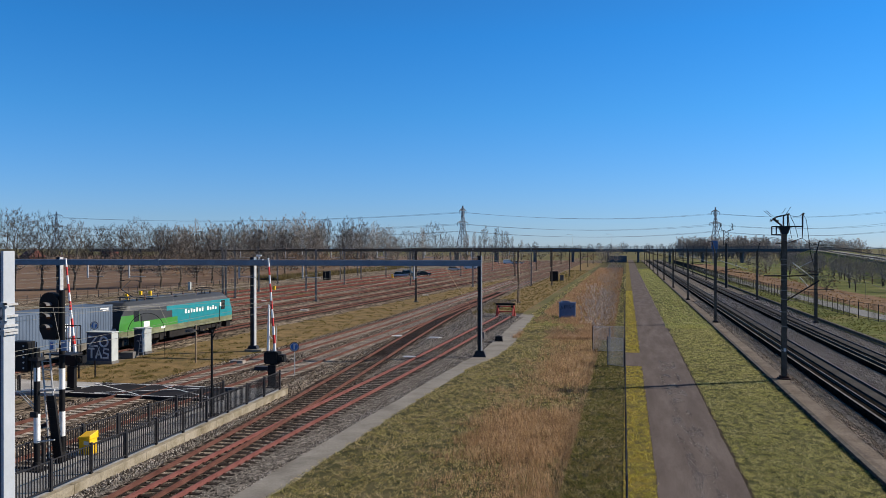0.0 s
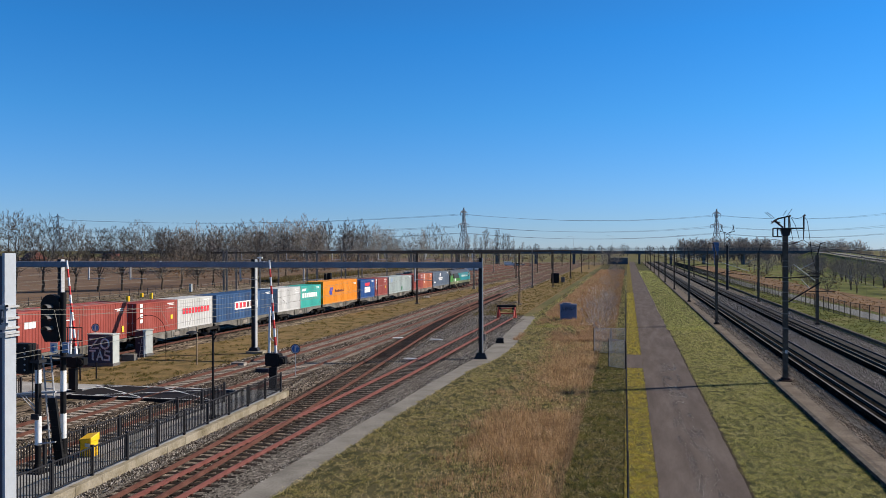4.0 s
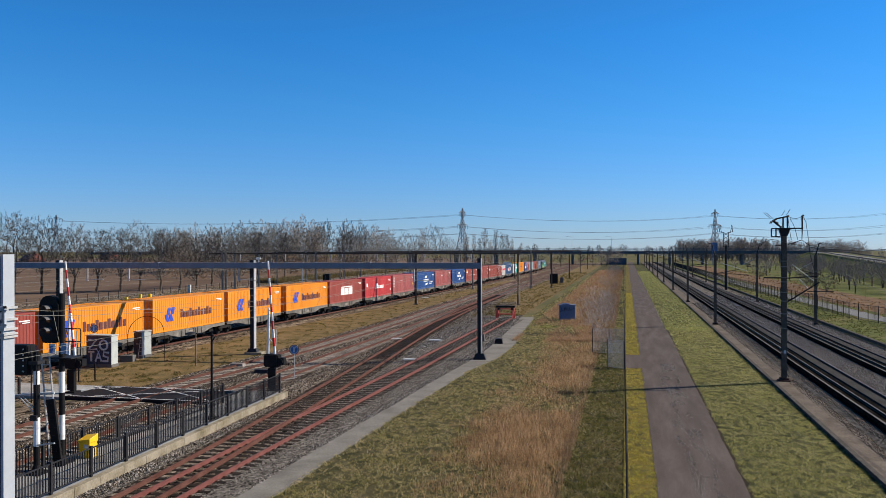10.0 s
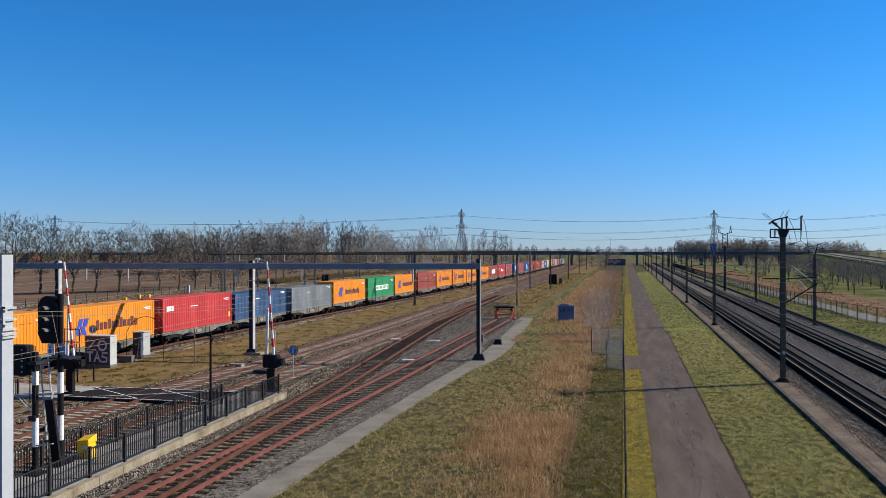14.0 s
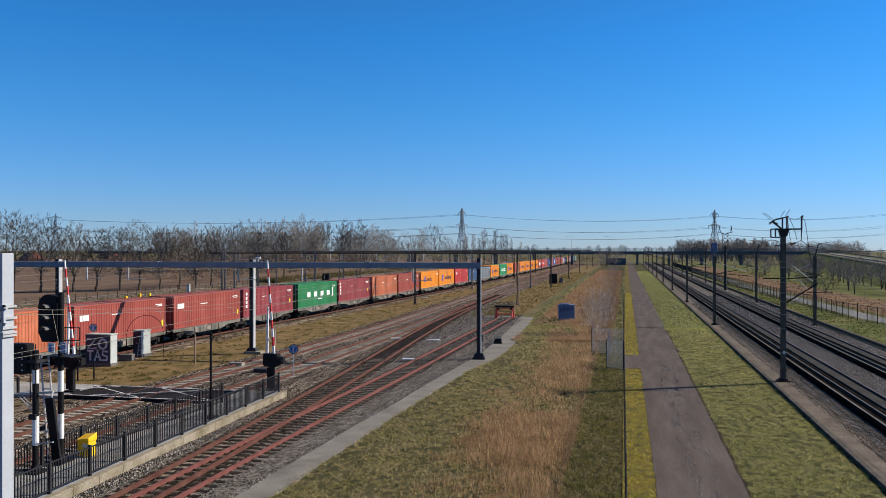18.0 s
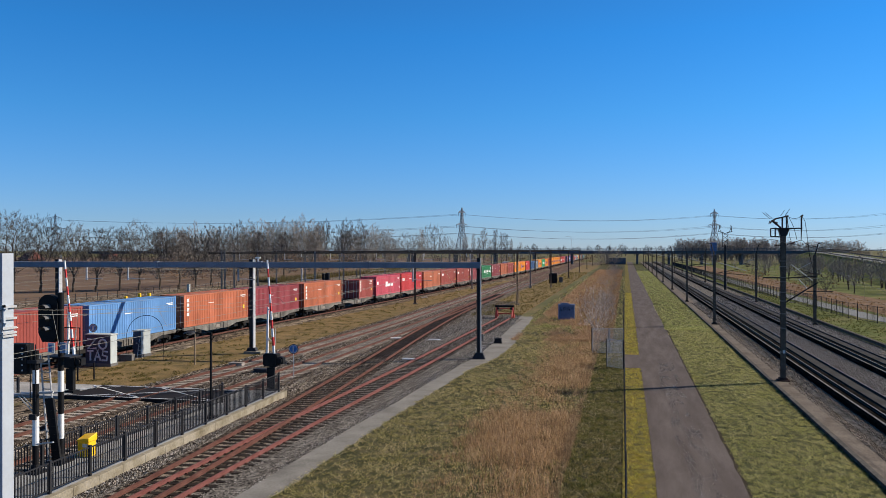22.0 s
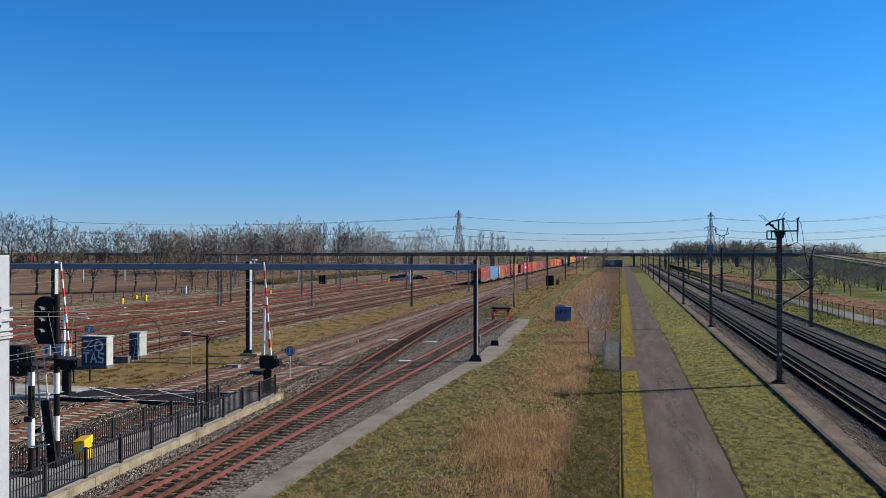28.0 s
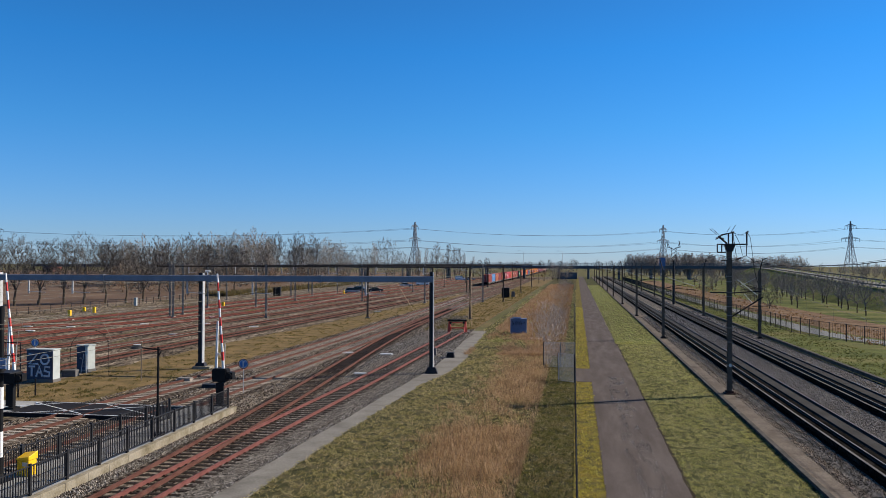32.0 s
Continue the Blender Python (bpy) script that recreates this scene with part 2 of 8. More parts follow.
M_TWIG = mat("winter twigs", [(0.085, 0.075, 0.066), (0.135, 0.12, 0.105)], 0.95, big=0.5, fine=8, grain=0.3, spec=0.1)

# ---- the ground ----
bm = bmesh.new()
grid = [-3000, -1200, -600, -300, -150, -80, -40, 0, 40, 80, 150, 300, 600, 1200, 3000]
vv = [[bm.verts.new((x, y + 300, -0.06)) for x in grid] for y in grid]
for j in range(len(grid) - 1):
    for i in range(len(grid) - 1):
        bm.faces.new((vv[j][i], vv[j][i + 1], vv[j + 1][i + 1], vv[j + 1][i]))
solid("ground", bm, M_LAND, "flat green and straw-brown winter meadow land", "ground", kind="structure")


def strip(name, x0, x1, y0, y1, z, material, label, thick=0.3, step=10.0):
    """A level strip with thickness; x0 and x1 may be functions of y."""
    fx0 = x0 if callable(x0) else (lambda y, v=x0: v)
    fx1 = x1 if callable(x1) else (lambda y, v=x1: v)
    bm = bmesh.new()
    n = max(1, int((y1 - y0) / step))
    prev = None
    for i in range(n + 1):
        y = y0 + (y1 - y0) * i / n
        row = [bm.verts.new((fx0(y), y, z - thick)), bm.verts.new((fx0(y), y, z)), bm.verts.new((fx1(y), y, z)), bm.verts.new((fx1(y), y, z - thick))]
        if prev:
            for k in range(3):
                bm.faces.new((prev[k], row[k], row[k + 1], prev[k + 1]))
        else:
            bm.faces.new(row)
        prev = row
    bm.faces.new(prev[::-1])
    bmesh.ops.recalc_face_normals(bm, faces=list(bm.faces))
    return solid(name, bm, material, label, name.split("_")[0], kind="structure")


# lines of the tracks: x for each y
line_s = bent([(-40, -15.4), (22, -15.35), (32, -15.35), (42, -15.1), (49, -14.8), (99, -14.2)])
line_d = bent([(-40, -15.5), (20, -15.75), (25, -15.98), (32, -16.35), (40, -16.85), (52, -17.75), (57, -18.1), (70, -19.25), (86, -20.4), (102, -21.4), (125, -22.1), (150, -22.6), (260, -23.1), (480, -24)])
line_b = bent([(-40, -22.4), (60, -22.4), (80, -22.2), (110, -22.4), (150, -22.7), (260, -23.2), (480, -24)])
line_a = bent([(-40, -28.2), (37, -27.2), (54, -26.6), (73, -25.9), (89, -25.7), (130, -26.2), (200, -27.3), (480, -28)])
line_t = bent([(-700, -40.6), (0, -40.5), (54, -40.3), (75, -39.9), (104, -38.6), (158, -36.5), (215, -34.6), (286, -33.6), (451, -33.2), (900, -33.2)])

M_ROUGH = mat("rough brown growth", [(0.13, 0.085, 0.04), (0.20, 0.125, 0.068), (0.26, 0.165, 0.095)], 0.95, big=0.6, fine=6, grain=0.7, bump=1.0, spec=0.03)
M_OIL = mat("oily ballast", [(0.014, 0.010, 0.008), (0.027, 0.018, 0.015), (0.055, 0.04, 0.032)], 0.95, big=0.6, fine=9, grain=0.8, bump=1.0, spec=0.05, stones=8, stretch=(1, 0.4, 1))
strip("yard", -88, -12.85, -60, 520, -0.035, M_YARD, "brown gravel and cinders of the rail yard")
path_l = lambda y: float(np.interp(y, (25, 36, 43, 50, 58, 63, 70, 77, 91, 102), (-12.95, -12.62, -12.27, -12.05, -11.65, -11.35, -11.5, -11.6, -12.2, -12.75)))
path_r = lambda y: float(np.interp(y, (26, 36.5, 43, 49.5, 56, 62, 68, 74, 82, 91, 102), (-11.75, -11.4, -11.18, -10.87, -10.6, -9.7, -9.5, -9.7, -10.2, -10.55, -11.0))) + 0.16 * noise.noise(Vector((0, y * 0.9, 2)))
strip("ballast_shoulder", -13.2, lambda y: path_l(y) + 0.05, -20, 102, -0.006, M_BALLAST, "grey ballast shoulder between the siding and the path", step=2)
strip("pavement_path", path_l, path_r, -20, 101.6, 0.0, M_PAVING, "grey asphalt walking path along the siding", step=0.8)
strip("grass_verge", -11.6, -0.12, -60, 520, -0.012, M_GRASS, "rough grass between the yard and the service road")
strip("grass_bank", lambda y: line_t(y) + 3.6 + 0.8 * noise.noise(Vector((0, y * 0.25, 0))), lambda y: line_a(y) - 2.2 + 0.7 * noise.noise(Vector((5, y * 0.3, 0))), 45, 215, -0.015, M_STRAW, "worn straw-coloured grass between the tracks", step=1.2)
strip("grass_end", lambda y: line_d(y) + 2.3 + 0.5 * noise.noise(Vector((8, y * 0.3, 0))), -12.9, 101, 430, -0.015, M_STRAW, "worn straw-coloured grass beyond the buffer stop", step=1.5)
strip("grass_rough", lambda y: float(np.interp(y, (78, 96, 104), (-4.2, -6.5, -10.2))) + 0.9 * noise.noise(Vector((3, y * 0.2, 0))), lambda y: -1.25 + 0.3 * noise.noise(Vector((6, y * 0.3, 0))), 78, 330, -0.004, M_ROUGH, "red-brown rough winter growth along the verge", step=1.5)
strip("verge_moss", -0.12, 1.2, -60, 520, 0.01, M_MOSS, "yellow mossy verge beside the road")
strip("road", lambda y: 1.05 + 0.09 * noise.noise(Vector((0, y * 0.8, 0))), lambda y: 4.1 + 0.1 * noise.noise(Vector((4, y * 0.8, 0))), -60, 540, 0.02, M_ASPHALT, "worn grey-brown asphalt service road", step=1.0)
M_EDGE = mat("dark edge soil", [(0.022, 0.018, 0.013), (0.05, 0.04, 0.028)], 0.95, big=2, fine=14, grain=0.5, bump=0.8, spec=0.03)
strip("soil_edge", 3.95, lambda y: 4.24 + 0.1 * noise.noise(Vector((4, y * 1.1, 5))), -60, 520, 0.016, M_EDGE, "dark soil along the road edge", step=0.8)
strip("grass_strip", 3.9, 8.82, -60, 520, 0.012, M_LAWN, "short grass between the road and the railway")
strip("kerb", 8.82, 9.04, -60, 520, 0.16, M_KERBDK, "concrete edging of the railway")
M_SLAB = mat("tan concrete slab", [(0.10, 0.082, 0.066), (0.135, 0.112, 0.091), (0.165, 0.14, 0.115)], 0.95, big=0.8, fine=9, grain=0.3, bump=0.4, spec=0.03)
strip("pavement_slabs", 9.04, lambda y: 9.85 + 0.012 * max(0, min(y, 90) - 34) + 0.12 * noise.noise(Vector((2, y * 0.7, 0))), -60, 520, 0.112, M_SLAB, "tan concrete slabs beside the railway kerb", step=1.0)
strip("pavement_grit", 9.7, 10.75, -60, 520, 0.10, M_GRIT, "gritty brown walkway beside the railway")
strip("ballast_main", 10.75, 20.9, -60, 540, 0.08, M_BALLAST, "grey ballast bed of the double track railway")
strip("kerb_far", 20.9, 21.2, -60, 520, 0.45, M_KERBDK, "low concrete wall on the far side of the railway")
M_BANK = mat("green bank", [(0.058, 0.07, 0.024), (0.10, 0.112, 0.036), (0.165, 0.14, 0.066)], 0.95, big=0.12, fine=5, grain=0.5, bump=0.6, spec=0.03)
strip("grass_far", 21.2, 300, -60, 520, 0.01, M_BANK, "green grass beyond the railway")
strip("field", -1400, -92, -60, 760, 0.0, M_SOIL, "bare brown ploughed field", step=40)
strip("grass_edge", -92, -88, -60, 500, 0.02, M_YARD, "worn earth along the field edge")

# ---- tracks ----
M_SLABDK = mat("dusty grey slab", [(0.034, 0.032, 0.03), (0.058, 0.055, 0.052)], 0.95, big=0.6, fine=12, grain=0.3, bump=0.3, spec=0.03)
M_CHAIR = mat("rusty rail chair", [(0.035, 0.018, 0.013), (0.07, 0.03, 0.02)], 0.85, big=2, fine=20, grain=0.3, spec=0.1)
RAIL = [(-0.07, 0), (0.07, 0), (0.07, 0.02), (0.012, 0.035), (0.012, 0.10), (0.036, 0.11), (0.036, 0.145), (-0.036, 0.145), (-0.036, 0.11), (-0.012, 0.10), (-0.012, 0.035), (-0.07, 0.02)]


def sleeper_mesh(name, material, w=2.5):
    bm = bmesh.new()
    box(bm, -w / 2, w / 2, -0.12, 0.12, -0.1, 0.03)
    return finish(name, bm, material)


bm = bmesh.new()
box(bm, -1.25, 1.25, -0.12, 0.12, -0.1, 0.03)
for sx in (-0.755, 0.755):
    for dx in (-0.12, 0.12):
        v = box(bm, sx + dx - 0.04, sx + dx + 0.04, -0.06, 0.06, 0.03, 0.068, 1)
        for q in v[4:]:
            q.co.y *= 0.5
SL_WOOD = finish("sleeper", bm, [M_SLEEPER, M_CHAIR])
SL_CONC = sleeper_mesh("sleeper", M_SLEEPC)


def track(fx, y0, y1, z, bed, rail, sl, near, label, width=3.3, group="yard tracks", pitch=0.6, bands=False):
    """A track: ballast bed, two rails, sleepers in the near stretch one by one and the rest joined."""
    top = thing("railway_track", label, "track", group)
    ys = list(np.arange(y0, min(y1, 140), 2.0 if y0 > -100 else 4.0)) + list(np.arange(max(y0, min(y1, 140)), y1 + 0.1, 8.0))
    if bed:
        bm = bmesh.new()
        sweep(bm, [(-width / 2 - 0.35, -0.1), (width / 2 + 0.35, -0.1), (width / 2, 0.012), (-width / 2, 0.012)], [(fx(y), y, z) for y in ys])
        part("ballast_bed", bm, bed, top)
    for side in (-0.755, 0.755):
        bm = bmesh.new()
        pts = []
        for y in ys:
            a = math.atan(fx(y + 0.5) - fx(y - 0.5))
            pts.append((fx(y) + side * math.cos(a), y - side * math.sin(a), z + 0.03))
        sweep(bm, RAIL, pts)
        one = part("rail", bm, rail, top)
    if bands:
        # slab track: low side wall and flat bands blackened as shade, a pale cap as the wall's sunlit top, a raised
        # middle slab, and polished running faces
        line = [(fx(y), y, z + 0.03) for y in ys]

        def run(name, s0, s1, u0, u1, material, label=""):
            bm = bmesh.new()
            sweep(bm, [(s0, u0), (s1, u0), (s1, u1), (s0, u1)], line)
            return part(name, bm, material, top, label)

        run("side_wall", -1.62, -1.50, -0.1, 0.24, M_SHADEBAND)
        run("wall_cap", -1.63, -1.52, 0.24, 0.262, M_CONCG, "cap of the low side wall, set pale as its sunlit top")
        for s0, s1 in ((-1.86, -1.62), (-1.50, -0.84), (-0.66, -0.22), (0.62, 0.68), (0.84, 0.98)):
            run("shade_band", s0, s1, -0.06, 0.02, M_SHADEBAND, "flat black band painted as shade")
        run("middle_slab", -0.12, 0.5, -0.06, 0.1, M_SLABDK, "grey raised middle slab")
        for side in (-0.755, 0.755):
            run("running_face", side - 0.03, side + 0.03, 0.144, 0.149, M_RAILBRIGHT, "polished running face")
    rest = bmesh.new()
    cut = 0
    y = y0 + 0.3
    while y < y1 and not bands:
        a = math.atan(fx(y + 0.5) - fx(y - 0.5))
        m = Matrix.Translation((fx(y), y, z)) @ Matrix.Rotation(-a, 4, "Z")
        if near[0] <= y <= near[1] and cut < 300:
            share("sleeper", sl, top, m)
            cut += 1
        elif -60 < y < 200:
            box(rest, -1.25, 1.25, -0.12, 0.12, -0.1, 0.03, m=m)
        y += pitch
    if rest.verts:
        r = part("sleepers_beyond", rest, sl.materials[0], top)
        r["kind"] = "stuff"
    else:
        rest.free()
    return top


track(line_s, -20, 97.5, 0.0, M_BALLAST, M_RAILRUST, SL_WOOD, (15, 98), "siding of rust-red rails on dark sleepers ending at a buffer stop", 4.4)
track(line_d, -20, 150, 0.006, M_RUSTBED, M_RAIL, SL_WOOD, (33, 120), "dark oily turnout track with brown rails", 2.6)
strip("ballast_oily", lambda y: line_d(y) - 0.95, lambda y: line_d(y) + 0.95, 60, 150, 0.022, M_OIL, "oil-blackened ballast of the turnout", thick=0.08, step=3)
track(line_b, -20, 480, 0.0, M_RUSTBED, M_RAIL, SL_CONC, (20, 80), "yard track with rusty brown rails on ballast")
track(line_a, -20, 480, 0.0, M_RUSTBED, M_RAIL, SL_CONC, (20, 80), "yard track with rusty brown rails on ballast")
track(line_t, -640, 900, 0.0, M_RUSTBED, M_RAIL, SL_WOOD, (35, 100), "through track that carries the goods train", 3.0)
for off, rust in ((5.2, 0), (10.8, 0), (16.5, 1), (22.2, 1), (28.0, 1), (34.0, 1)):
    track(lambda y, o=off: line_t(y) - o, -20, 480, 0.0, M_RUSTBED, M_RAILRED if rust else M_RAIL, SL_WOOD, (999, 999), "rusty yard track on brown gravel")
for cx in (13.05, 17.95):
    track(lambda y, c=cx: c, -20, 540, 0.16, M_BALLAST, M_STEELDK, SL_WOOD, (999, 999), "main line slab track with bright rails between painted black shade bands", 4.9, "main line tracks", bands=True)

# ---- turnout and track fittings ----
def level_crossing():
    top = thing("level_crossing", "level crossing of pale concrete and black tarmac panels with white lines", "crossing", kind="structure")
    bm = bmesh.new()
    box(bm, -75, -31.0, 40.4, 44.3, -0.05, 0.12)
    part("road_slab", bm, M_PALEPATH, top, "pale concrete road slab")
    for x0, x1 in ((-30.95, -28.05), (-27.75, -26.4), (-26.1, -23.3), (-23.0, -21.75)):
        bm = bmesh.new()
        box(bm, x0, x1, 40.5, 44.2, -0.05, 0.165)
        bevel(bm, 0.01)
        part("crossing_panel", bm, M_TARMAC, top, "black rubbery crossing panel")
    for a, b in (((-34, 40.8), (-29.6, 43.8)), ((-31.4, 43.8), (-26.6, 40.9)), ((-29.4, 40.9), (-23.6, 43.8)), ((-26.8, 43.8), (-22.2, 40.9)), ((-30.8, 40.7), (-22.0, 40.7)), ((-30.8, 44.0), (-22.0, 44.0))):
        bm = bmesh.new()
        d = Vector((b[0] - a[0], b[1] - a[1], 0))
        box(bm, 0, d.length, -0.035, 0.035, 0.1, 0.171, m=pose(a[0], a[1], 0, 0, 0, math.degrees(math.atan2(d.y, d.x))))
        part("white_line", bm, M_WHITE, top)


level_crossing()
fence_x = lambda y: -18.7 - 0.03 * (y - 27)
wall = thing("wall_low", "low weathered concrete retaining wall of cast blocks", "wall", kind="structure")
for i in range(24):
    ya, yb = 8 + 1.5 * i, min(9.49 + 1.5 * i, 43.9)
    bm = bmesh.new()
    v = box(bm, 0, 0.27, ya, yb, -0.1, 0.3)
    for q in v:
        q.co.x += fence_x(q.co.y)
    bevel(bm, 0.012)
    part("wall_block", bm, M_CONC, wall)
strip("pavement_raised", -21.6, lambda y: fence_x(y) - 0.004, 8, 43.9, 0.25, M_PALEPATH, "raised grey footpath behind the low wall", step=2)


def bar_fence(pts, z, height, post_step, bar_step, label, group, r=0.016, bars=True, postw=0.05):
    """A fence of square posts, two rails and upright bars along a line."""
    top = thing("bar_fence", label, "fence", group)
    pb = bmesh.new()
    box(pb, -postw, postw, -postw, postw, 0, height + 0.06)
    post_me = finish("post", pb, M_STEELDK)
    bb = bmesh.new()
    box(bb, -r, r, -r, r, 0.1, height)
    bar_me = finish("bar", bb, M_STEELDK)
    count = 0
    rest = bmesh.new()
    for a, b in zip(pts, pts[1:]):
        a, b = Vector((*a, z)), Vector((*b, z))
        d = b - a
        yaw = math.degrees(math.atan2(d.y, d.x))
        n = max(1, round(d.length / post_step))
        for i in range(n + (b.to_tuple() == Vector((*pts[-1], z)).to_tuple())):
            share("post", post_me, top, pose(*(a + d * (i / n)), 0, 0, yaw))
        for zz in (0.12, height - 0.02):
            bm = bmesh.new()
            box(bm, 0, d.length, -0.02, 0.02, zz - 0.02, zz + 0.02, m=pose(*a, 0, 0, yaw))
            part("rail", bm, M_STEELDK, top)
        if bars:
            k = int(d.length / bar_step)
            for i in range(1, k):
                p = a + d * (i / k)
                if count < 290:
                    share("bar", bar_me, top, pose(*p, 0, 0, yaw))
                    count += 1
                else:
                    box(rest, -r, r, -r, r, 0.1, height, m=pose(*p, 0, 0, yaw))
    if rest.verts:
        part("bars_beyond", rest, M_STEELDK, top)["kind"] = "stuff"
    else:
        rest.free()
    return top


bar_fence([(-18.48, 15), (-19.32, 43.6)], 0.25, 1.05, 2.17, 0.14, "black steel bar fence along the footpath", "footpath fences")
bar_fence([(-21.5, 20), (-20.95, 40.0)], 0.2, 1.05, 2.17, 0.14, "black steel bar fence along the footpath", "footpath fences")


bar_fence([(-37.0, 40.0), (-33.6, 40.1)], 0.1, 1.0, 1.7, 0.14, "short black steel railing beside the crossing road", "footpath fences")


def turned(x, y, z, yaw=0):
    return pose(x, y, z, 0, 0, yaw)


# ---- barriers ----
def crossing_barrier(x, y, lean, yaw):
    top = thing("crossing_barrier", "raised red and white level crossing barrier on a black machine box", "barrier", "crossing barriers", at=turned(x, y, 0.1, yaw))
    bm = bmesh.new()
    box(bm, -0.13, 0.13, -0.13, 0.13, 0, 1.5)
    box(bm, -0.3, 0.3, -0.3, 0.3, 0, 0.12)
    part("post", bm, M_BLACK, top)
    bm = bmesh.new()
    box(bm, -0.48, 0.42, -0.3, 0.3, 1.45, 2.2)
    bevel(bm, 0.06, 2)
    box(bm, 0.4, 0.75, -0.2, 0.2, 1.6, 2.0)
    part("machine_box", bm, M_BLACK, top)
    bm = bmesh.new()
    box(bm, -0.2, 0.25, -0.28, -0.2, 0.2, 1.4)
    rod(bm, (0.55, -0.3, 1.8), (0.55, -0.1, 1.8), 0.16, n=12)
    part("lamp", bm, M_BLACK, top)
    n = 11
    a, b = Vector((0.12, 0, 2.15)), Vector((0.12 - lean, 0, 7.65))
    for i in range(n):
        bm = bmesh.new()
        r0, r1 = 0.085 - 0.035 * i / n, 0.085 - 0.035 * (i + 1) / n
        rod(bm, a.lerp(b, i / n), a.lerp(b, (i + 1) / n), r0, r1, 8)
        part("boom_band", bm, M_RED if i % 2 else M_WHITE, top, "red band" if i % 2 else "white band")
    bm = bmesh.new()
    rod(bm, (-0.36, 0.1, 2.15), (-0.3, 0.1, 4.9), 0.085, 0.06, 8)
    rod(bm, (-0.32, 0.1, 4.75), (a.lerp(b, 0.47)).to_tuple(), 0.03, n=6)
    part("hanging_rail_arm", bm, M_WHITE, top, "white support arm")
    bm = bmesh.new()
    rod(bm, (0.1, 0.1, 2.2), (0.16, 0.12, 3.6), 0.035, n=6)
    rod(bm, (-0.3, 0.1, 3.1), (-0.1, 0.1, 2.9), 0.03, n=6)
    part("stay", bm, M_STEEL, top)
    return top


crossing_barrier(-20.22, 44.7, 0.42, 0)
crossing_barrier(-31.4, 41.8, 0.62, 0)


# ---- signal posts beside the footpath ----
def banded_post(x, y, h, name, label, bands):
    top = thing(name, label, "signal", "railway signals", at=turned(x, y, 0.25))
    z = 0.0
    for i, (dz, white) in enumerate(bands):
        bm = bmesh.new()
        rod(bm, (0, 0, z), (0, 0, z + dz), 0.115 if white else 0.112, n=14)
        part("post_band", bm, M_WHITE if white else M_BLACK, top, "white band" if white else "black band")
        z += dz
    bm = bmesh.new()
    box(bm, -0.35, 0.35, -0.35, 0.35, -0.02, 0.06)
    rod(bm, (0, 0, 0.06), (0, 0, 0.3), 0.2, 0.13, 12)
    part("base_plate", bm, M_BLACK, top)
    return top


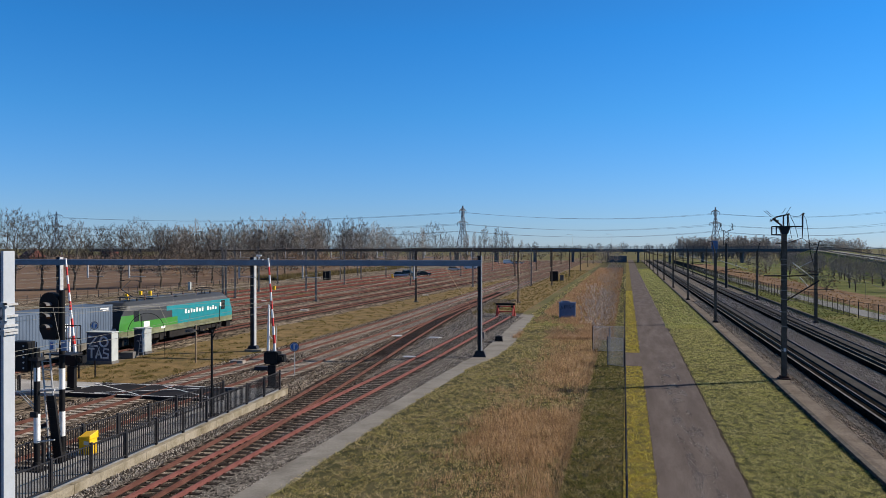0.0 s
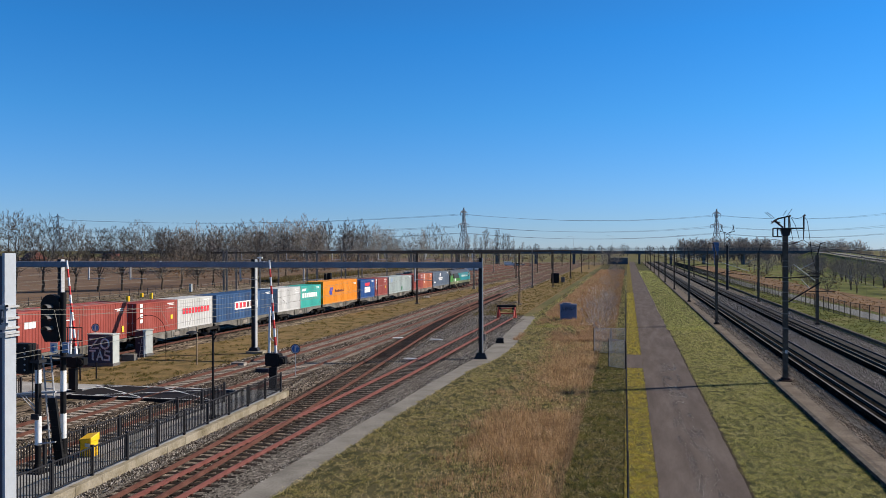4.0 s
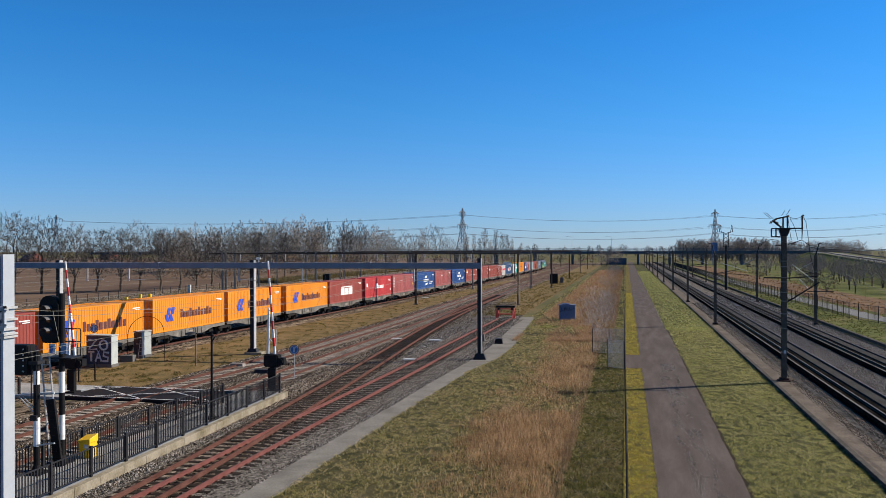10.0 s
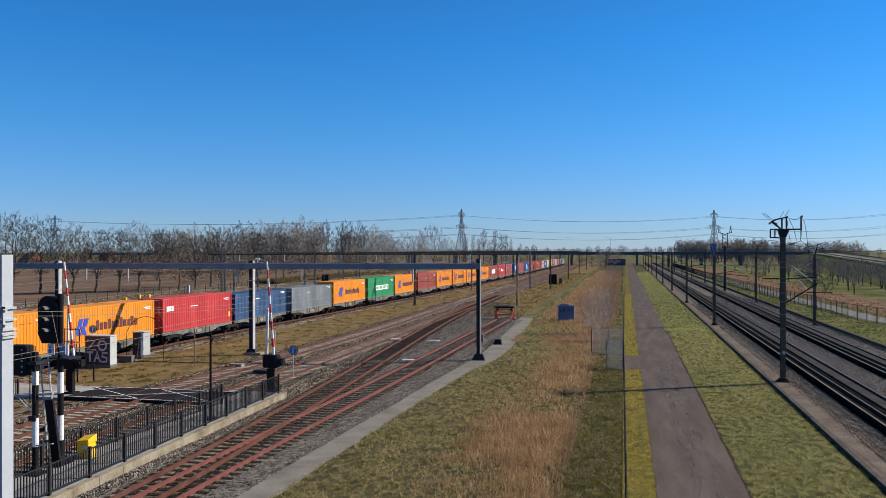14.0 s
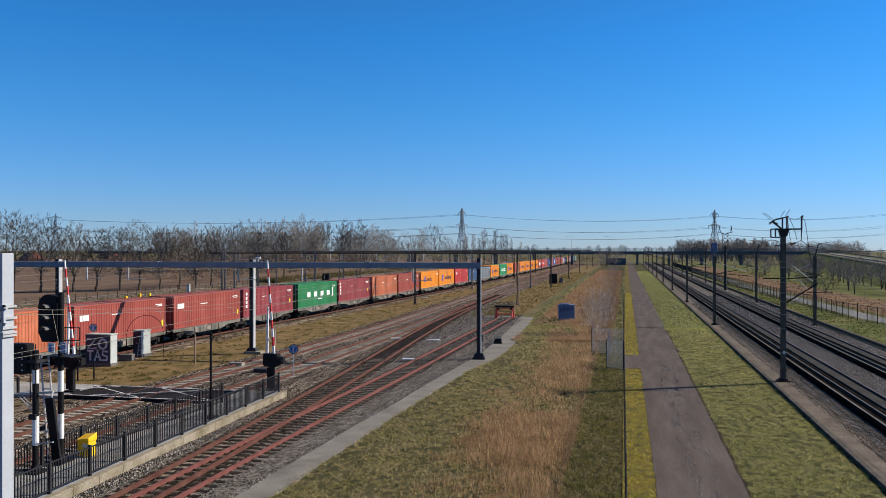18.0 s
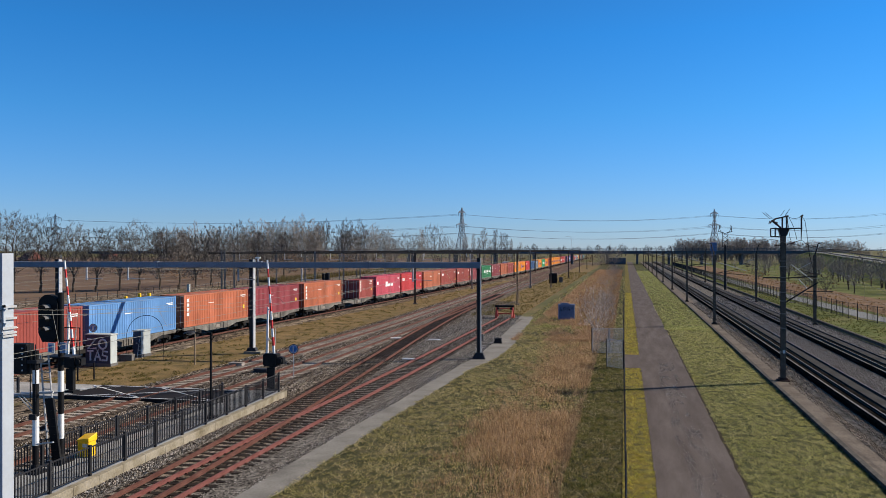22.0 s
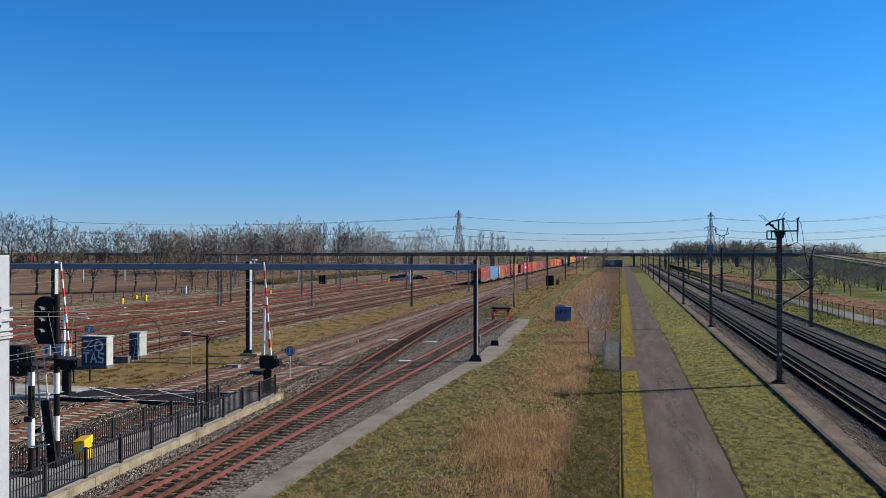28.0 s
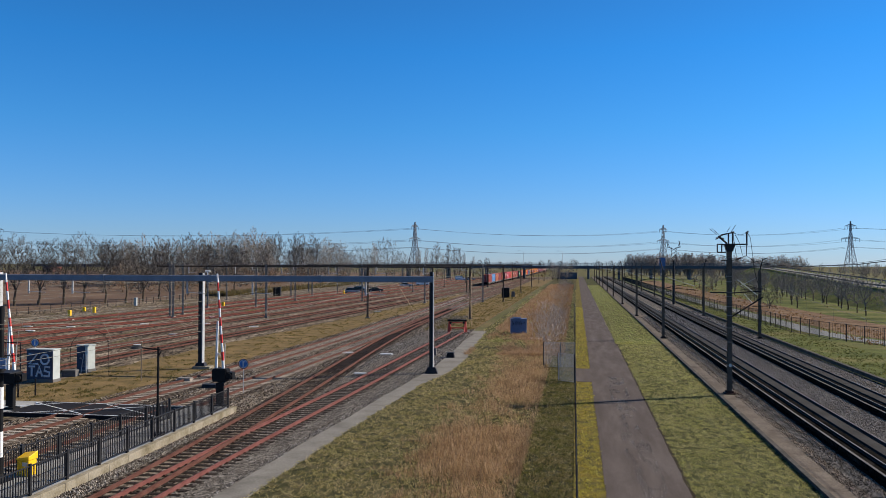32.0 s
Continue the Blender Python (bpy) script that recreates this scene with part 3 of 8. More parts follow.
def light_signal():
    top = banded_post(-21.15, 27.5, 6, "light_signal", "black three-lamp railway signal on a black and white post", [(0.9, 0), (0.95, 1), (0.85, 0), (0.8, 1), (3.0, 0)])
    # backing board with a round head
    bm = bmesh.new()
    prof = [(-0.15 + 0.42 * math.cos(a), 6.0 + 0.42 * math.sin(a)) for a in np.linspace(0, math.pi, 13)] + [(-0.57, 4.95), (-0.4, 4.6), (0.1, 4.6), (0.27, 4.95)]
    front = [bm.verts.new((-0.3 + px, -0.16, pz)) for px, pz in prof]
    back = [bm.verts.new((-0.3 + px, 0.12, pz)) for px, pz in prof]
    bm.faces.new(front)
    bm.faces.new(back[::-1])
    for i in range(len(prof)):
        j = (i + 1) % len(prof)
        bm.faces.new((front[j], front[i], back[i], back[j]))
    part("backing_board", bm, M_BLACK, top)
    for zz in (6.02, 5.6, 5.18):
        bm = bmesh.new()
        rod(bm, (-0.45, -0.17, zz - 0.1), (-0.45, -0.19, zz - 0.1), 0.11, n=14)
        part("lens", bm, M_LENS, top)
        bm = bmesh.new()
        for i in range(9):
            a0, a1 = math.pi * i / 9, math.pi * (i + 1) / 9
            q = [(-0.45 + 0.16 * math.cos(a), yy, zz - 0.1 + 0.13 * math.sin(a)) for a, yy in ((a0, -0.16), (a1, -0.16), (a1, -0.5), (a0, -0.5))]
            bm.faces.new([bm.verts.new(p) for p in q])
            q = [(-0.45 + 0.15 * math.cos(a), yy, zz - 0.1 + 0.12 * math.sin(a)) for a, yy in ((a0, -0.16), (a0, -0.5), (a1, -0.5), (a1, -0.16))]
            bm.faces.new([bm.verts.new(p) for p in q])
        part("hood", bm, M_HOOD, top, "grey-topped lamp hood")
    bm = bmesh.new()
    box(bm, -0.42, -0.12, -0.2, -0.16, 4.18, 4.58)
    part("number_plate", bm, M_WHITE, top, "white plate")
    bm = bmesh.new()
    box(bm, -0.36, -0.24, -0.21, -0.2, 4.22, 4.5)
    part("plate_bar", bm, M_BLUE, top)
    bm = bmesh.new()
    box(bm, 0.1, 0.36, -0.2, -0.16, 4.2, 4.6)
    part("blue_plate", bm, M_PALEBLUE, top, "pale blue plate")
    bm = bmesh.new()
    box(bm, -0.7, 0.5, -0.15, 0.55, 4.0, 4.05)
    for px in (-0.65, -0.2, 0.45):
        rod(bm, (px, 0.5, 4.05), (px, 0.5, 5.1), 0.02, n=5)
    rod(bm, (-0.65, 0.5, 5.1), (0.45, 0.5, 5.1), 0.02, n=5)
    rod(bm, (-0.65, 0.5, 4.6), (0.45, 0.5, 4.6), 0.02, n=5)
    part("service_platform", bm, M_STEELDK, top)
    bm = bmesh.new()
    a0, a1 = Vector((-0.55, -0.25, 4.1)), Vector((0.0, -0.45, -0.02))
    for s in (-0.16, 0.2):
        rod(bm, a0 + Vector((s, 0, 0)), a1 + Vector((s, 0, 0)), 0.032, n=6)
    for i in range(1, 13):
        p = a0.lerp(a1, i / 13)
        rod(bm, p + Vector((-0.16, 0, 0)), p + Vector((0.2, 0, 0)), 0.022, n=5)
    part("ladder", bm, M_STEEL, top, "pale steel ladder")
    # long black cable duct beside it
    bm = bmesh.new()
    box(bm, -0.17, 0.17, -0.05, 0.05, 0, 2.55, m=pose(0.25, -0.5, 0, 0, -8, 0))
    for i in range(8):
        box(bm, -0.19, 0.19, -0.07, 0.06, 0.25 + 0.3 * i, 0.28 + 0.3 * i, m=pose(0.25, -0.5, 0, 0, -8, 0))
    part("cable_duct", bm, M_BLACK, top)
    return top


M_LENS = plain("dark glass lens", (0.02, 0.025, 0.02), 0.1)
M_HOOD = plain("dusty hood", (0.10, 0.10, 0.105), 0.7)
M_BLUE = plain("sign blue", (0.06, 0.17, 0.42), 0.5)
M_PALEBLUE = plain("pale blue plate", (0.22, 0.30, 0.44), 0.5)
M_LAMP = plain("frosted lamp glass", (0.6, 0.6, 0.58), 0.3)
light_signal()


def repeater():
    top = banded_post(-21.05, 26.0, 4, "signal_post", "black and white banded post with a dark signal box", [(1.0, 0), (1.05, 1), (1.2, 0), (0.5, 1), (0.7, 0)])
    bm = bmesh.new()
    box(bm, -0.95, -0.2, -0.25, 0.2, 3.6, 4.7)
    bevel(bm, 0.03)
    part("signal_case", bm, M_BLACK, top)
    for i in range(5):
        for sx in (-0.82, -0.35):
            bm = bmesh.new()
            rod(bm, (sx, -0.26, 3.75 + 0.2 * i), (sx, -0.28, 3.75 + 0.2 * i), 0.035, n=6)
            part("bolt", bm, M_STEEL, top)
    bm = bmesh.new()
    for s in (-0.1, 0.12):
        rod(bm, (s, -0.16, 2.6), (s, -0.16, 4.7), 0.02, n=5)
    box(bm, -0.2, 0.2, -0.2, 0.2, 4.0, 4.12)
    box(bm, -0.14, 0.14, -0.2, -0.13, 1.95, 2.15)
    part("bracket", bm, M_STEELDK, top)
    bm = bmesh.new()
    rod(bm, (-1.9, 0, 2.72), (0.7, 0.05, 2.95), 0.045, n=8)
    rod(bm, (-0.75, 0, 2.78), (-0.05, -0.05, 2.2), 0.02, n=5)
    rod(bm, (-0.6, 0, 2.8), (0.0, -0.05, 2.3), 0.02, n=5)
    rod(bm, (0.1, -0.1, 1.05), (1.2, -0.6, 1.3), 0.03, n=6)
    part("arm", bm, M_STEEL, top, "pale steel arm")
    return top


repeater()


def yellow_bin():
    top = thing("grit_bin", "yellow plastic grit bin with a pale label", "bin", at=turned(-20.75, 28.5, 0.25, -4) @ Matrix.Diagonal((0.72, 0.8, 0.92, 1)))
    bm = bmesh.new()
    v = box(bm, -0.36, 0.36, -0.28, 0.28, 0, 0.68)
    bevel(bm, 0.025)
    part("body", bm, M_YELLOW, top)
    bm = bmesh.new()
    pts = [(-0.4, 0.66), (0.4, 0.66), (0.4, 0.82), (-0.4, 0.72)]
    f = [bm.verts.new((x, -0.32, z)) for x, z in pts]
    b = [bm.verts.new((x, 0.32, z + 0.16)) for x, z in pts]
    for i in (0, 1):
        b[i].co.z -= 0.16
    bm.faces.new(f)
    bm.faces.new(b[::-1])
    for i in range(4):
        bm.faces.new((f[(i + 1) % 4], f[i], b[i], b[(i + 1) % 4]))
    bmesh.ops.recalc_face_normals(bm, faces=list(bm.faces))
    bevel(bm, 0.02)
    part("lid", bm, M_YELLOW, top)
    bm = bmesh.new()
    box(bm, -0.02, 0.3, -0.29, -0.282, 0.42, 0.58)
    part("label_plate", bm, M_LAMP, top, "pale label")
    return top


yellow_bin()


def path_lamp():
    top = thing("street_lamp", "black footpath lamp with a short side arm", "street lamp", at=turned(-19.5, 36.1, 0.25, 0))
    bm = bmesh.new()
    rod(bm, (0, 0, 0), (0, 0, 0.9), 0.09, n=10)
    rod(bm, (0, 0, 0.9), (0, 0, 4.15), 0.065, 0.05, 10)
    part("pole", bm, M_BLACK, top)
    bm = bmesh.new()
    box(bm, -0.26, 0.26, -0.22, 0.22, -0.02, 0.12)
    bevel(bm, 0.02)
    part("foot", bm, M_BLACK, top)
    bm = bmesh.new()
    rod(bm, (0.1, 0, 4.02), (-0.85, 0, 4.1), 0.035, n=6)
    rod(bm, (0, 0, 3.7), (0.16, 0, 3.95), 0.03, n=6)
    part("arm", bm, M_BLACK, top)
    bm = bmesh.new()
    rod(bm, (-1.1, 0, 4.07), (-1.1, 0, 4.13), 0.3, 0.26, 16)
    rod(bm, (-1.1, 0, 4.13), (-1.1, 0, 4.19), 0.26, 0.08, 16)
    part("lamp_head", bm, M_STEELDK, top)
    bm = bmesh.new()
    rod(bm, (-1.1, 0, 4.04), (-1.1, 0, 4.07), 0.2, 0.22, 14)
    part("glass", bm, M_LAMP, top)


path_lamp()


M_STRAWPOST = mat("weathered tan post", [(0.20, 0.15, 0.10), (0.30, 0.235, 0.165)], 0.85, big=3, fine=25, grain=0.25, spec=0.1)


def round_sign(x, y, z, r, label):
    top = thing("track_sign", label, "sign", "blue track signs", at=turned(x, y, -0.05, 12))
    bm = bmesh.new()
    rod(bm, (0, 0, 0), (0, 0, z + r * 0.6), 0.03, n=8)
    part("post", bm, M_STEEL, top)
    bm = bmesh.new()
    rod(bm, (0, -0.03, z), (0, -0.05, z), r, n=24)
    part("disc", bm, M_BLUE, top)
    bm = bmesh.new()
    for i in range(24):
        a0, a1 = 2 * math.pi * i / 24, 2 * math.pi * (i + 1) / 24
        rod(bm, (r * math.cos(a0), -0.045, z + r * math.sin(a0)), (r * math.cos(a1), -0.045, z + r * math.sin(a1)), 0.02, n=4)
    part("rim", bm, M_BLACK, top)
    bm = bmesh.new()
    for i in range(24):
        a0, a1 = 2 * math.pi * i / 24, 2 * math.pi * (i + 1) / 24
        q = r * 0.84
        rod(bm, (q * math.cos(a0), -0.052, z + q * math.sin(a0)), (q * math.cos(a1), -0.052, z + q * math.sin(a1)), 0.022, n=4)
    part("ring", bm, M_LAMP, top, "white ring")
    bm = bmesh.new()
    box(bm, -0.05, 0.03, -0.06, -0.05, z - 0.17, z + 0.17)
    box(bm, 0.06, 0.12, -0.06, -0.05, z + 0.1, z + 0.16)
    part("marking", bm, M_LAMP, top)


round_sign(-21.12, 50.0, 1.95, 0.3, "round blue track sign with a white mark on a thin post")
round_sign(-37.75, 52.6, 2.75, 0.28, "round blue track sign with a white mark on a thin post")


M_TAN = plain("tan paint", (0.33, 0.24, 0.15), 0.7)
bm = bmesh.new()
rod(bm, (0, 0, -0.05), (0, 0, 2.75), 0.045, n=8)
rod(bm, (0, 0, 2.75), (0, 0, 2.79), 0.055, n=8)
solid("marker_post", bm, M_STRAWPOST, "thin weathered tan marker post standing in the grass", "post", at=turned(-30.55, 54.2, -0.02))


# ---- equipment cabinets ----
M_CABINET = mat("dark blue cabinet", [(0.022, 0.033, 0.062), (0.036, 0.05, 0.09)], 0.6, big=1, fine=20, grain=0.15)
M_CABLIGHT = mat("pale cabinet and lit sides", [(0.33, 0.36, 0.35), (0.45, 0.48, 0.46)], 0.6, big=1, fine=20, grain=0.08)
M_SPRAY = plain("pale spray paint", (0.52, 0.56, 0.62), 0.7)


def cabinet(x, y, w, d, h, name, label, yaw=0, marks=0):
    top = thing(name, label, "cabinet", "equipment cabinets", at=turned(x, y, -0.03, yaw))
    bm = bmesh.new()
    box(bm, -w / 2 - 0.04, w / 2 + 0.04, -d / 2 - 0.04, d / 2 + 0.04, 0, 0.22)
    part("plinth", bm, M_CONCG, top)
    bm = bmesh.new()
    box(bm, -w / 2, w / 2, -d / 2, d / 2, 0.2, h)
    bevel(bm, 0.015)
    # sunlight painted in: faces towards the sun take the pale material
    for f in bm.faces:
        f.material_index = 1 if f.normal.x > 0.5 else 0
    part("body", bm, [M_CABINET, M_CABLIGHT], top)
    bm = bmesh.new()
    box(bm, -w / 2 - 0.05, w / 2 + 0.05, -d / 2 - 0.05, d / 2 + 0.05, h, h + 0.07)
    bevel(bm, 0.015)
    part("roof", bm, M_CABLIGHT, top)
    for s in (-1, 1):
        bm = bmesh.new()
        box(bm, min(0, s * (w / 2 - 0.03)) + 0.01, max(0, s * (w / 2 - 0.03)) - 0.01, -d / 2 - 0.018, -d / 2 + 0.001, 0.25, h - 0.05)
        door = part("door", bm, M_CABINET, top)
        bm = bmesh.new()
        box(bm, s * 0.06 - 0.015, s * 0.06 + 0.015, -d / 2 - 0.05, -d / 2 - 0.018, h * 0.5, h * 0.5 + 0.14)
        part("handle", bm, M_STEEL, door)
    # sprayed letters: thick strokes on the doors
    glyphs = {"Z": [[(0, 1), (0.9, 1), (0.05, 0), (1, 0.05)]], "O": [[(0.5 + 0.45 * math.cos(a), 0.5 + 0.5 * math.sin(a)) for a in np.linspace(0, 2 * math.pi, 13)]], "A": [[(0, 0), (0.5, 1), (1, 0)], [(0.2, 0.4), (0.8, 0.4)]],
              "T": [[(0, 1), (1, 1)], [(0.5, 1), (0.5, 0)]], "S": [[(1, 0.95), (0.2, 1), (0.1, 0.6), (0.9, 0.45), (0.85, 0.05), (0, 0.05)]]}
    for row, text in enumerate(("ZO", "TAS") if marks else ()):
        for i, ch in enumerate(text):
            for line in glyphs[ch]:
                bm = bmesh.new()
                cell = (w - 0.3) / len(text)
                tube(bm, [(-w / 2 + 0.2 + cell * (i + 0.82 * u), -d / 2 - 0.022, 0.42 + (1 - row) * 0.85 + 0.68 * v) for u, v in line], 0.075, 6)
                part("spray_stroke", bm, M_SPRAY, top, "pale spray-painted letter stroke")
    return top


cabinet(-37.1, 52.6, 2.05, 0.8, 2.25, "equipment_cabinet", "large dark blue cabinet with spray-painted letters and a side whitened as sunlit", 0, 8)
cabinet(-37.3, 58.0, 0.9, 0.95, 2.0, "equipment_cabinet", "dark blue trackside cabinet with a side whitened as sunlit", -16, 0)
bm = bmesh.new()
box(bm, -0.5, 0.5, -0.3, 0.3, 0, 0.5)
bevel(bm, 0.03)
solid("cable_pit", bm, M_CONCG, "grey concrete cable pit on the grass", "pit", at=turned(-36.8, 55.3, -0.03, 10))


def folding_ladder():
    bm = bmesh.new()
    for s in (-0.22, 0.22):
        rod(bm, (s, 0, 0), (s * 0.45, 0.15, 1.45), 0.025, n=5)
    for i in range(4):
        rod(bm, (-0.2 + 0.03 * i, 0.03 * i, 0.25 + 0.3 * i), (0.2 - 0.03 * i, 0.03 * i, 0.25 + 0.3 * i), 0.018, n=5)
    solid("step_ladder", bm, M_STEEL, "grey steel step ladder leaning at a cabinet", "ladder", at=turned(-36.85, 57.0, -0.03))


folding_ladder()


def hoop():
    bm = bmesh.new()
    pts = [(-1.45, 0, 0)] + [(1.45 * math.cos(a), 0.3 * math.sin(a), 1.9 + 1.45 * math.sin(a)) for a in np.linspace(math.pi, 0, 19)] + [(1.5, 0, 0)]
    tube(bm, pts, 0.022, 5)
    solid("cable_hoop", bm, M_BLACK, "thin black cable bent into a tall hoop", "cable", at=turned(-36.0, 56.4, -0.04, 8))


hoop()
for (x, y) in ((-34.3, 46.2), (-33.4, 46.6)):
    bm = bmesh.new()
    rod(bm, (0, 0, 0), (0, 0, 1.15), 0.05, n=8)
    box(bm, -0.12, 0.12, -0.12, 0.12, 0, 0.03)
    solid("short_post", bm, M_BLACK, "short black steel post in the grass", "post", "short posts", at=turned(x, y, -0.04))


# ---- buffer stop, boxes and pipes by the siding ----
def buffer_stop():
    top = thing("buffer_stop", "red steel buffer stop with a black timber beam", "buffer stop", at=turned(line_s(98), 98.2, 0.17, 2))
    for s in (-1, 1):
        bm = bmesh.new()
        v = box(bm, s * 0.92 - 0.13, s * 0.92 + 0.13, -0.12, 0.12, -0.1, 1.22)
        for q in v[:4]:
            q.co.x += s * 0.14
        rod(bm, (s * 0.92, 0, 1.1), (s * 0.98, 1.5, 0.0), 0.09, n=6)
        rod(bm, (s * 0.92, 0, 0.9), (s * 0.9, -0.7, 0.0), 0.08, n=6)
        part("frame", bm, M_REDSTEEL, top)
        bm = bmesh.new()
        rod(bm, (s * 0.8, -0.12, 1.05), (s * 0.8, -0.3, 1.05), 0.14, n=12)
        part("buffer_head", bm, M_BLACK, top)
    bm = bmesh.new()
    box(bm, -1.2, 1.15, -0.14, 0.14, 1.2, 1.44)
    bevel(bm, 0.02)
    part("beam", bm, M_BLACK, top)
    for zz in (0.35, 0.98):
        bm = bmesh.new()
        box(bm, -0.8, 0.8, -0.06, 0.06, zz, zz + 0.14)
        part("cross_bar", bm, M_REDSTEEL, top)


M_REDSTEEL = mat("faded red steel", [(0.48, 0.05, 0.035), (0.62, 0.08, 0.06)], 0.6, big=2, fine=20, grain=0.15)
buffer_stop()


def blue_box():
    top = thing("relay_cabinet", "dark blue relay cabinet with spray paint on its front", "cabinet", at=turned(-6.85, 98.2, 0.0, 8))
    bm = bmesh.new()
    box(bm, -0.95, 0.95, -0.5, 0.5, 0, 1.75)
    bevel(bm, 0.02)
    # the sun-facing +x side is coloured pale for the light on it
    for f in bm.faces:
        f.material_index = 1 if f.normal.x > 0.5 else 0
    part("body", bm, [M_NAVY, M_CABLIGHT], top)
    bm = bmesh.new()
    box(bm, -1.0, 1.0, -0.55, 0.55, 1.75, 1.84)
    box(bm, -0.7, 0.25, -0.35, 0.35, 1.84, 1.98)
    part("roof", bm, M_NAVY, top)
    for s in (-0.48, 0.48):
        bm = bmesh.new()
        box(bm, s - 0.45, s + 0.45, -0.52, -0.499, 0.1, 1.68)
        part("door", bm, M_NAVY, top)
    rnd = random.Random(3)
    for i in range(5):
        bm = bmesh.new()
        cx, cz = -0.7 + 0.3 * i, 1.2 + 0.15 * rnd.random()
        pts = [(cx + rnd.uniform(-0.2, 0.2), -0.53, cz + rnd.uniform(-0.3, 0.3)) for k in range(5)]
        tube(bm, pts, 0.025, 4)
        part("spray_stroke", bm, M_BLACK, top, "black spray-painted scrawl")


M_NAVY = mat("navy paint", [(0.10, 0.14, 0.23), (0.14, 0.185, 0.29)], 0.6, big=1, fine=20, grain=0.15)
blue_box()


def hutch(x, y, w, d, h, label, material, tilt=0.12):
    top = thing("track_box", label, "box", "track boxes", at=turned(x, y, -0.02, 3))
    bm = bmesh.new()
    v = box(bm, -w / 2, w / 2, -d / 2, d / 2, 0, h)
    for i in (4, 5, 6, 7):
        v[i].co.x *= 1 - tilt
        v[i].co.y *= 1 - tilt
    bevel(bm, 0.02)
    part("case", bm, material, top)
    bm = bmesh.new()
    box(bm, -w / 2 * 0.9, w / 2 * 0.9, -d / 2 * 0.9, d / 2 * 0.9, h, h + 0.05)
    part("lid", bm, material, top)


hutch(-11.1, 72.4, 0.75, 0.6, 0.42, "black lineside box with sloping sides beside the path", M_BLACK, 0.25)
hutch(-12.9, 74.0, 0.5, 0.4, 0.6, "pale grey lineside box beside the siding", M_CONCG, 0.05)
hutch(-17.3, 202, 1.9, 1.2, 2.4, "tall black lineside cabinet on the grass", M_BLACK, 0.02)
hutch(-15.8, 207, 0.9, 0.8, 1.3, "small grey lineside cabinet on the grass", M_CONCG, 0.02)
hutch(10.3, 51.5, 1.0, 0.32, 0.06, "pale concrete lid on the walkway beside the mast", M_CONC, 0.02)
hutch(-75.5, 200, 1.8, 1.2, 2.2, "dark lineside cabinet in the yard", M_BLACK, 0.02)
hutch(-27.4, 54.5, 1.1, 0.6, 0.2, "low dark point machine beside the rails", M_STEELMID, 0.15)
hutch(-24.3, 52.0, 1.1, 0.6, 0.2, "low dark point machine beside the rails", M_STEELDK, 0.15)

for x, y, yaw in ((-21.0, 74, 10), (-17.2, 73.5, -4), (-16.0, 60.2, 3), (-65.3, 90, 8), (-64.3, 96.6, 5), (-57.7, 103, 9), (-46.2, 89, 12), (-49.4, 105, 8), (-65.7, 79.5, 3), (-41.6, 101.7, 10), (-72, 108, 5), (-70, 96, 8), (-80, 104, 4), (-55, 118, 6), (-34, 138, 10), (-44, 77, 14)):
    bm = bmesh.new()
    box(bm, -0.5, 0.5, -0.15, 0.15, 0, 0.1)
    bevel(bm, 0.03)
    box(bm, -0.58, -0.48, -0.1, 0.1, 0, 0.08)
    box(bm, 0.48, 0.58, -0.1, 0.1, 0, 0.08)
    solid("white_duct", bm, M_WHITE, "white plastic cable duct lying between the tracks", "duct", "white cable ducts", at=turned(x, y, 0.01, yaw))

bm = bmesh.new()
box(bm, -0.28, 0.28, -0.22, 0.22, 0, 1.55)
bevel(bm, 0.03)
solid("lineside_cabinet", bm, M_CABLIGHT, "slim white lineside cabinet at the yard edge", "cabinet", at=turned(-84.5, 147.5, -0.03))
for x, y, h in ((-78.4, 117.4, 0.9), (-83.4, 129, 0.7), (-79, 125, 1.0), (-66.7, 148, 0.9), (-62, 214, 1.1)):
    bm = bmesh.new()
    box(bm, -0.25, 0.25, -0.2, 0.2, 0, h)
    bevel(bm, 0.05)
    solid("yellow_marker", bm, M_YELLOW, "yellow lineside marker box in the yard", "marker", "yellow markers", at=turned(x, y, -0.03))


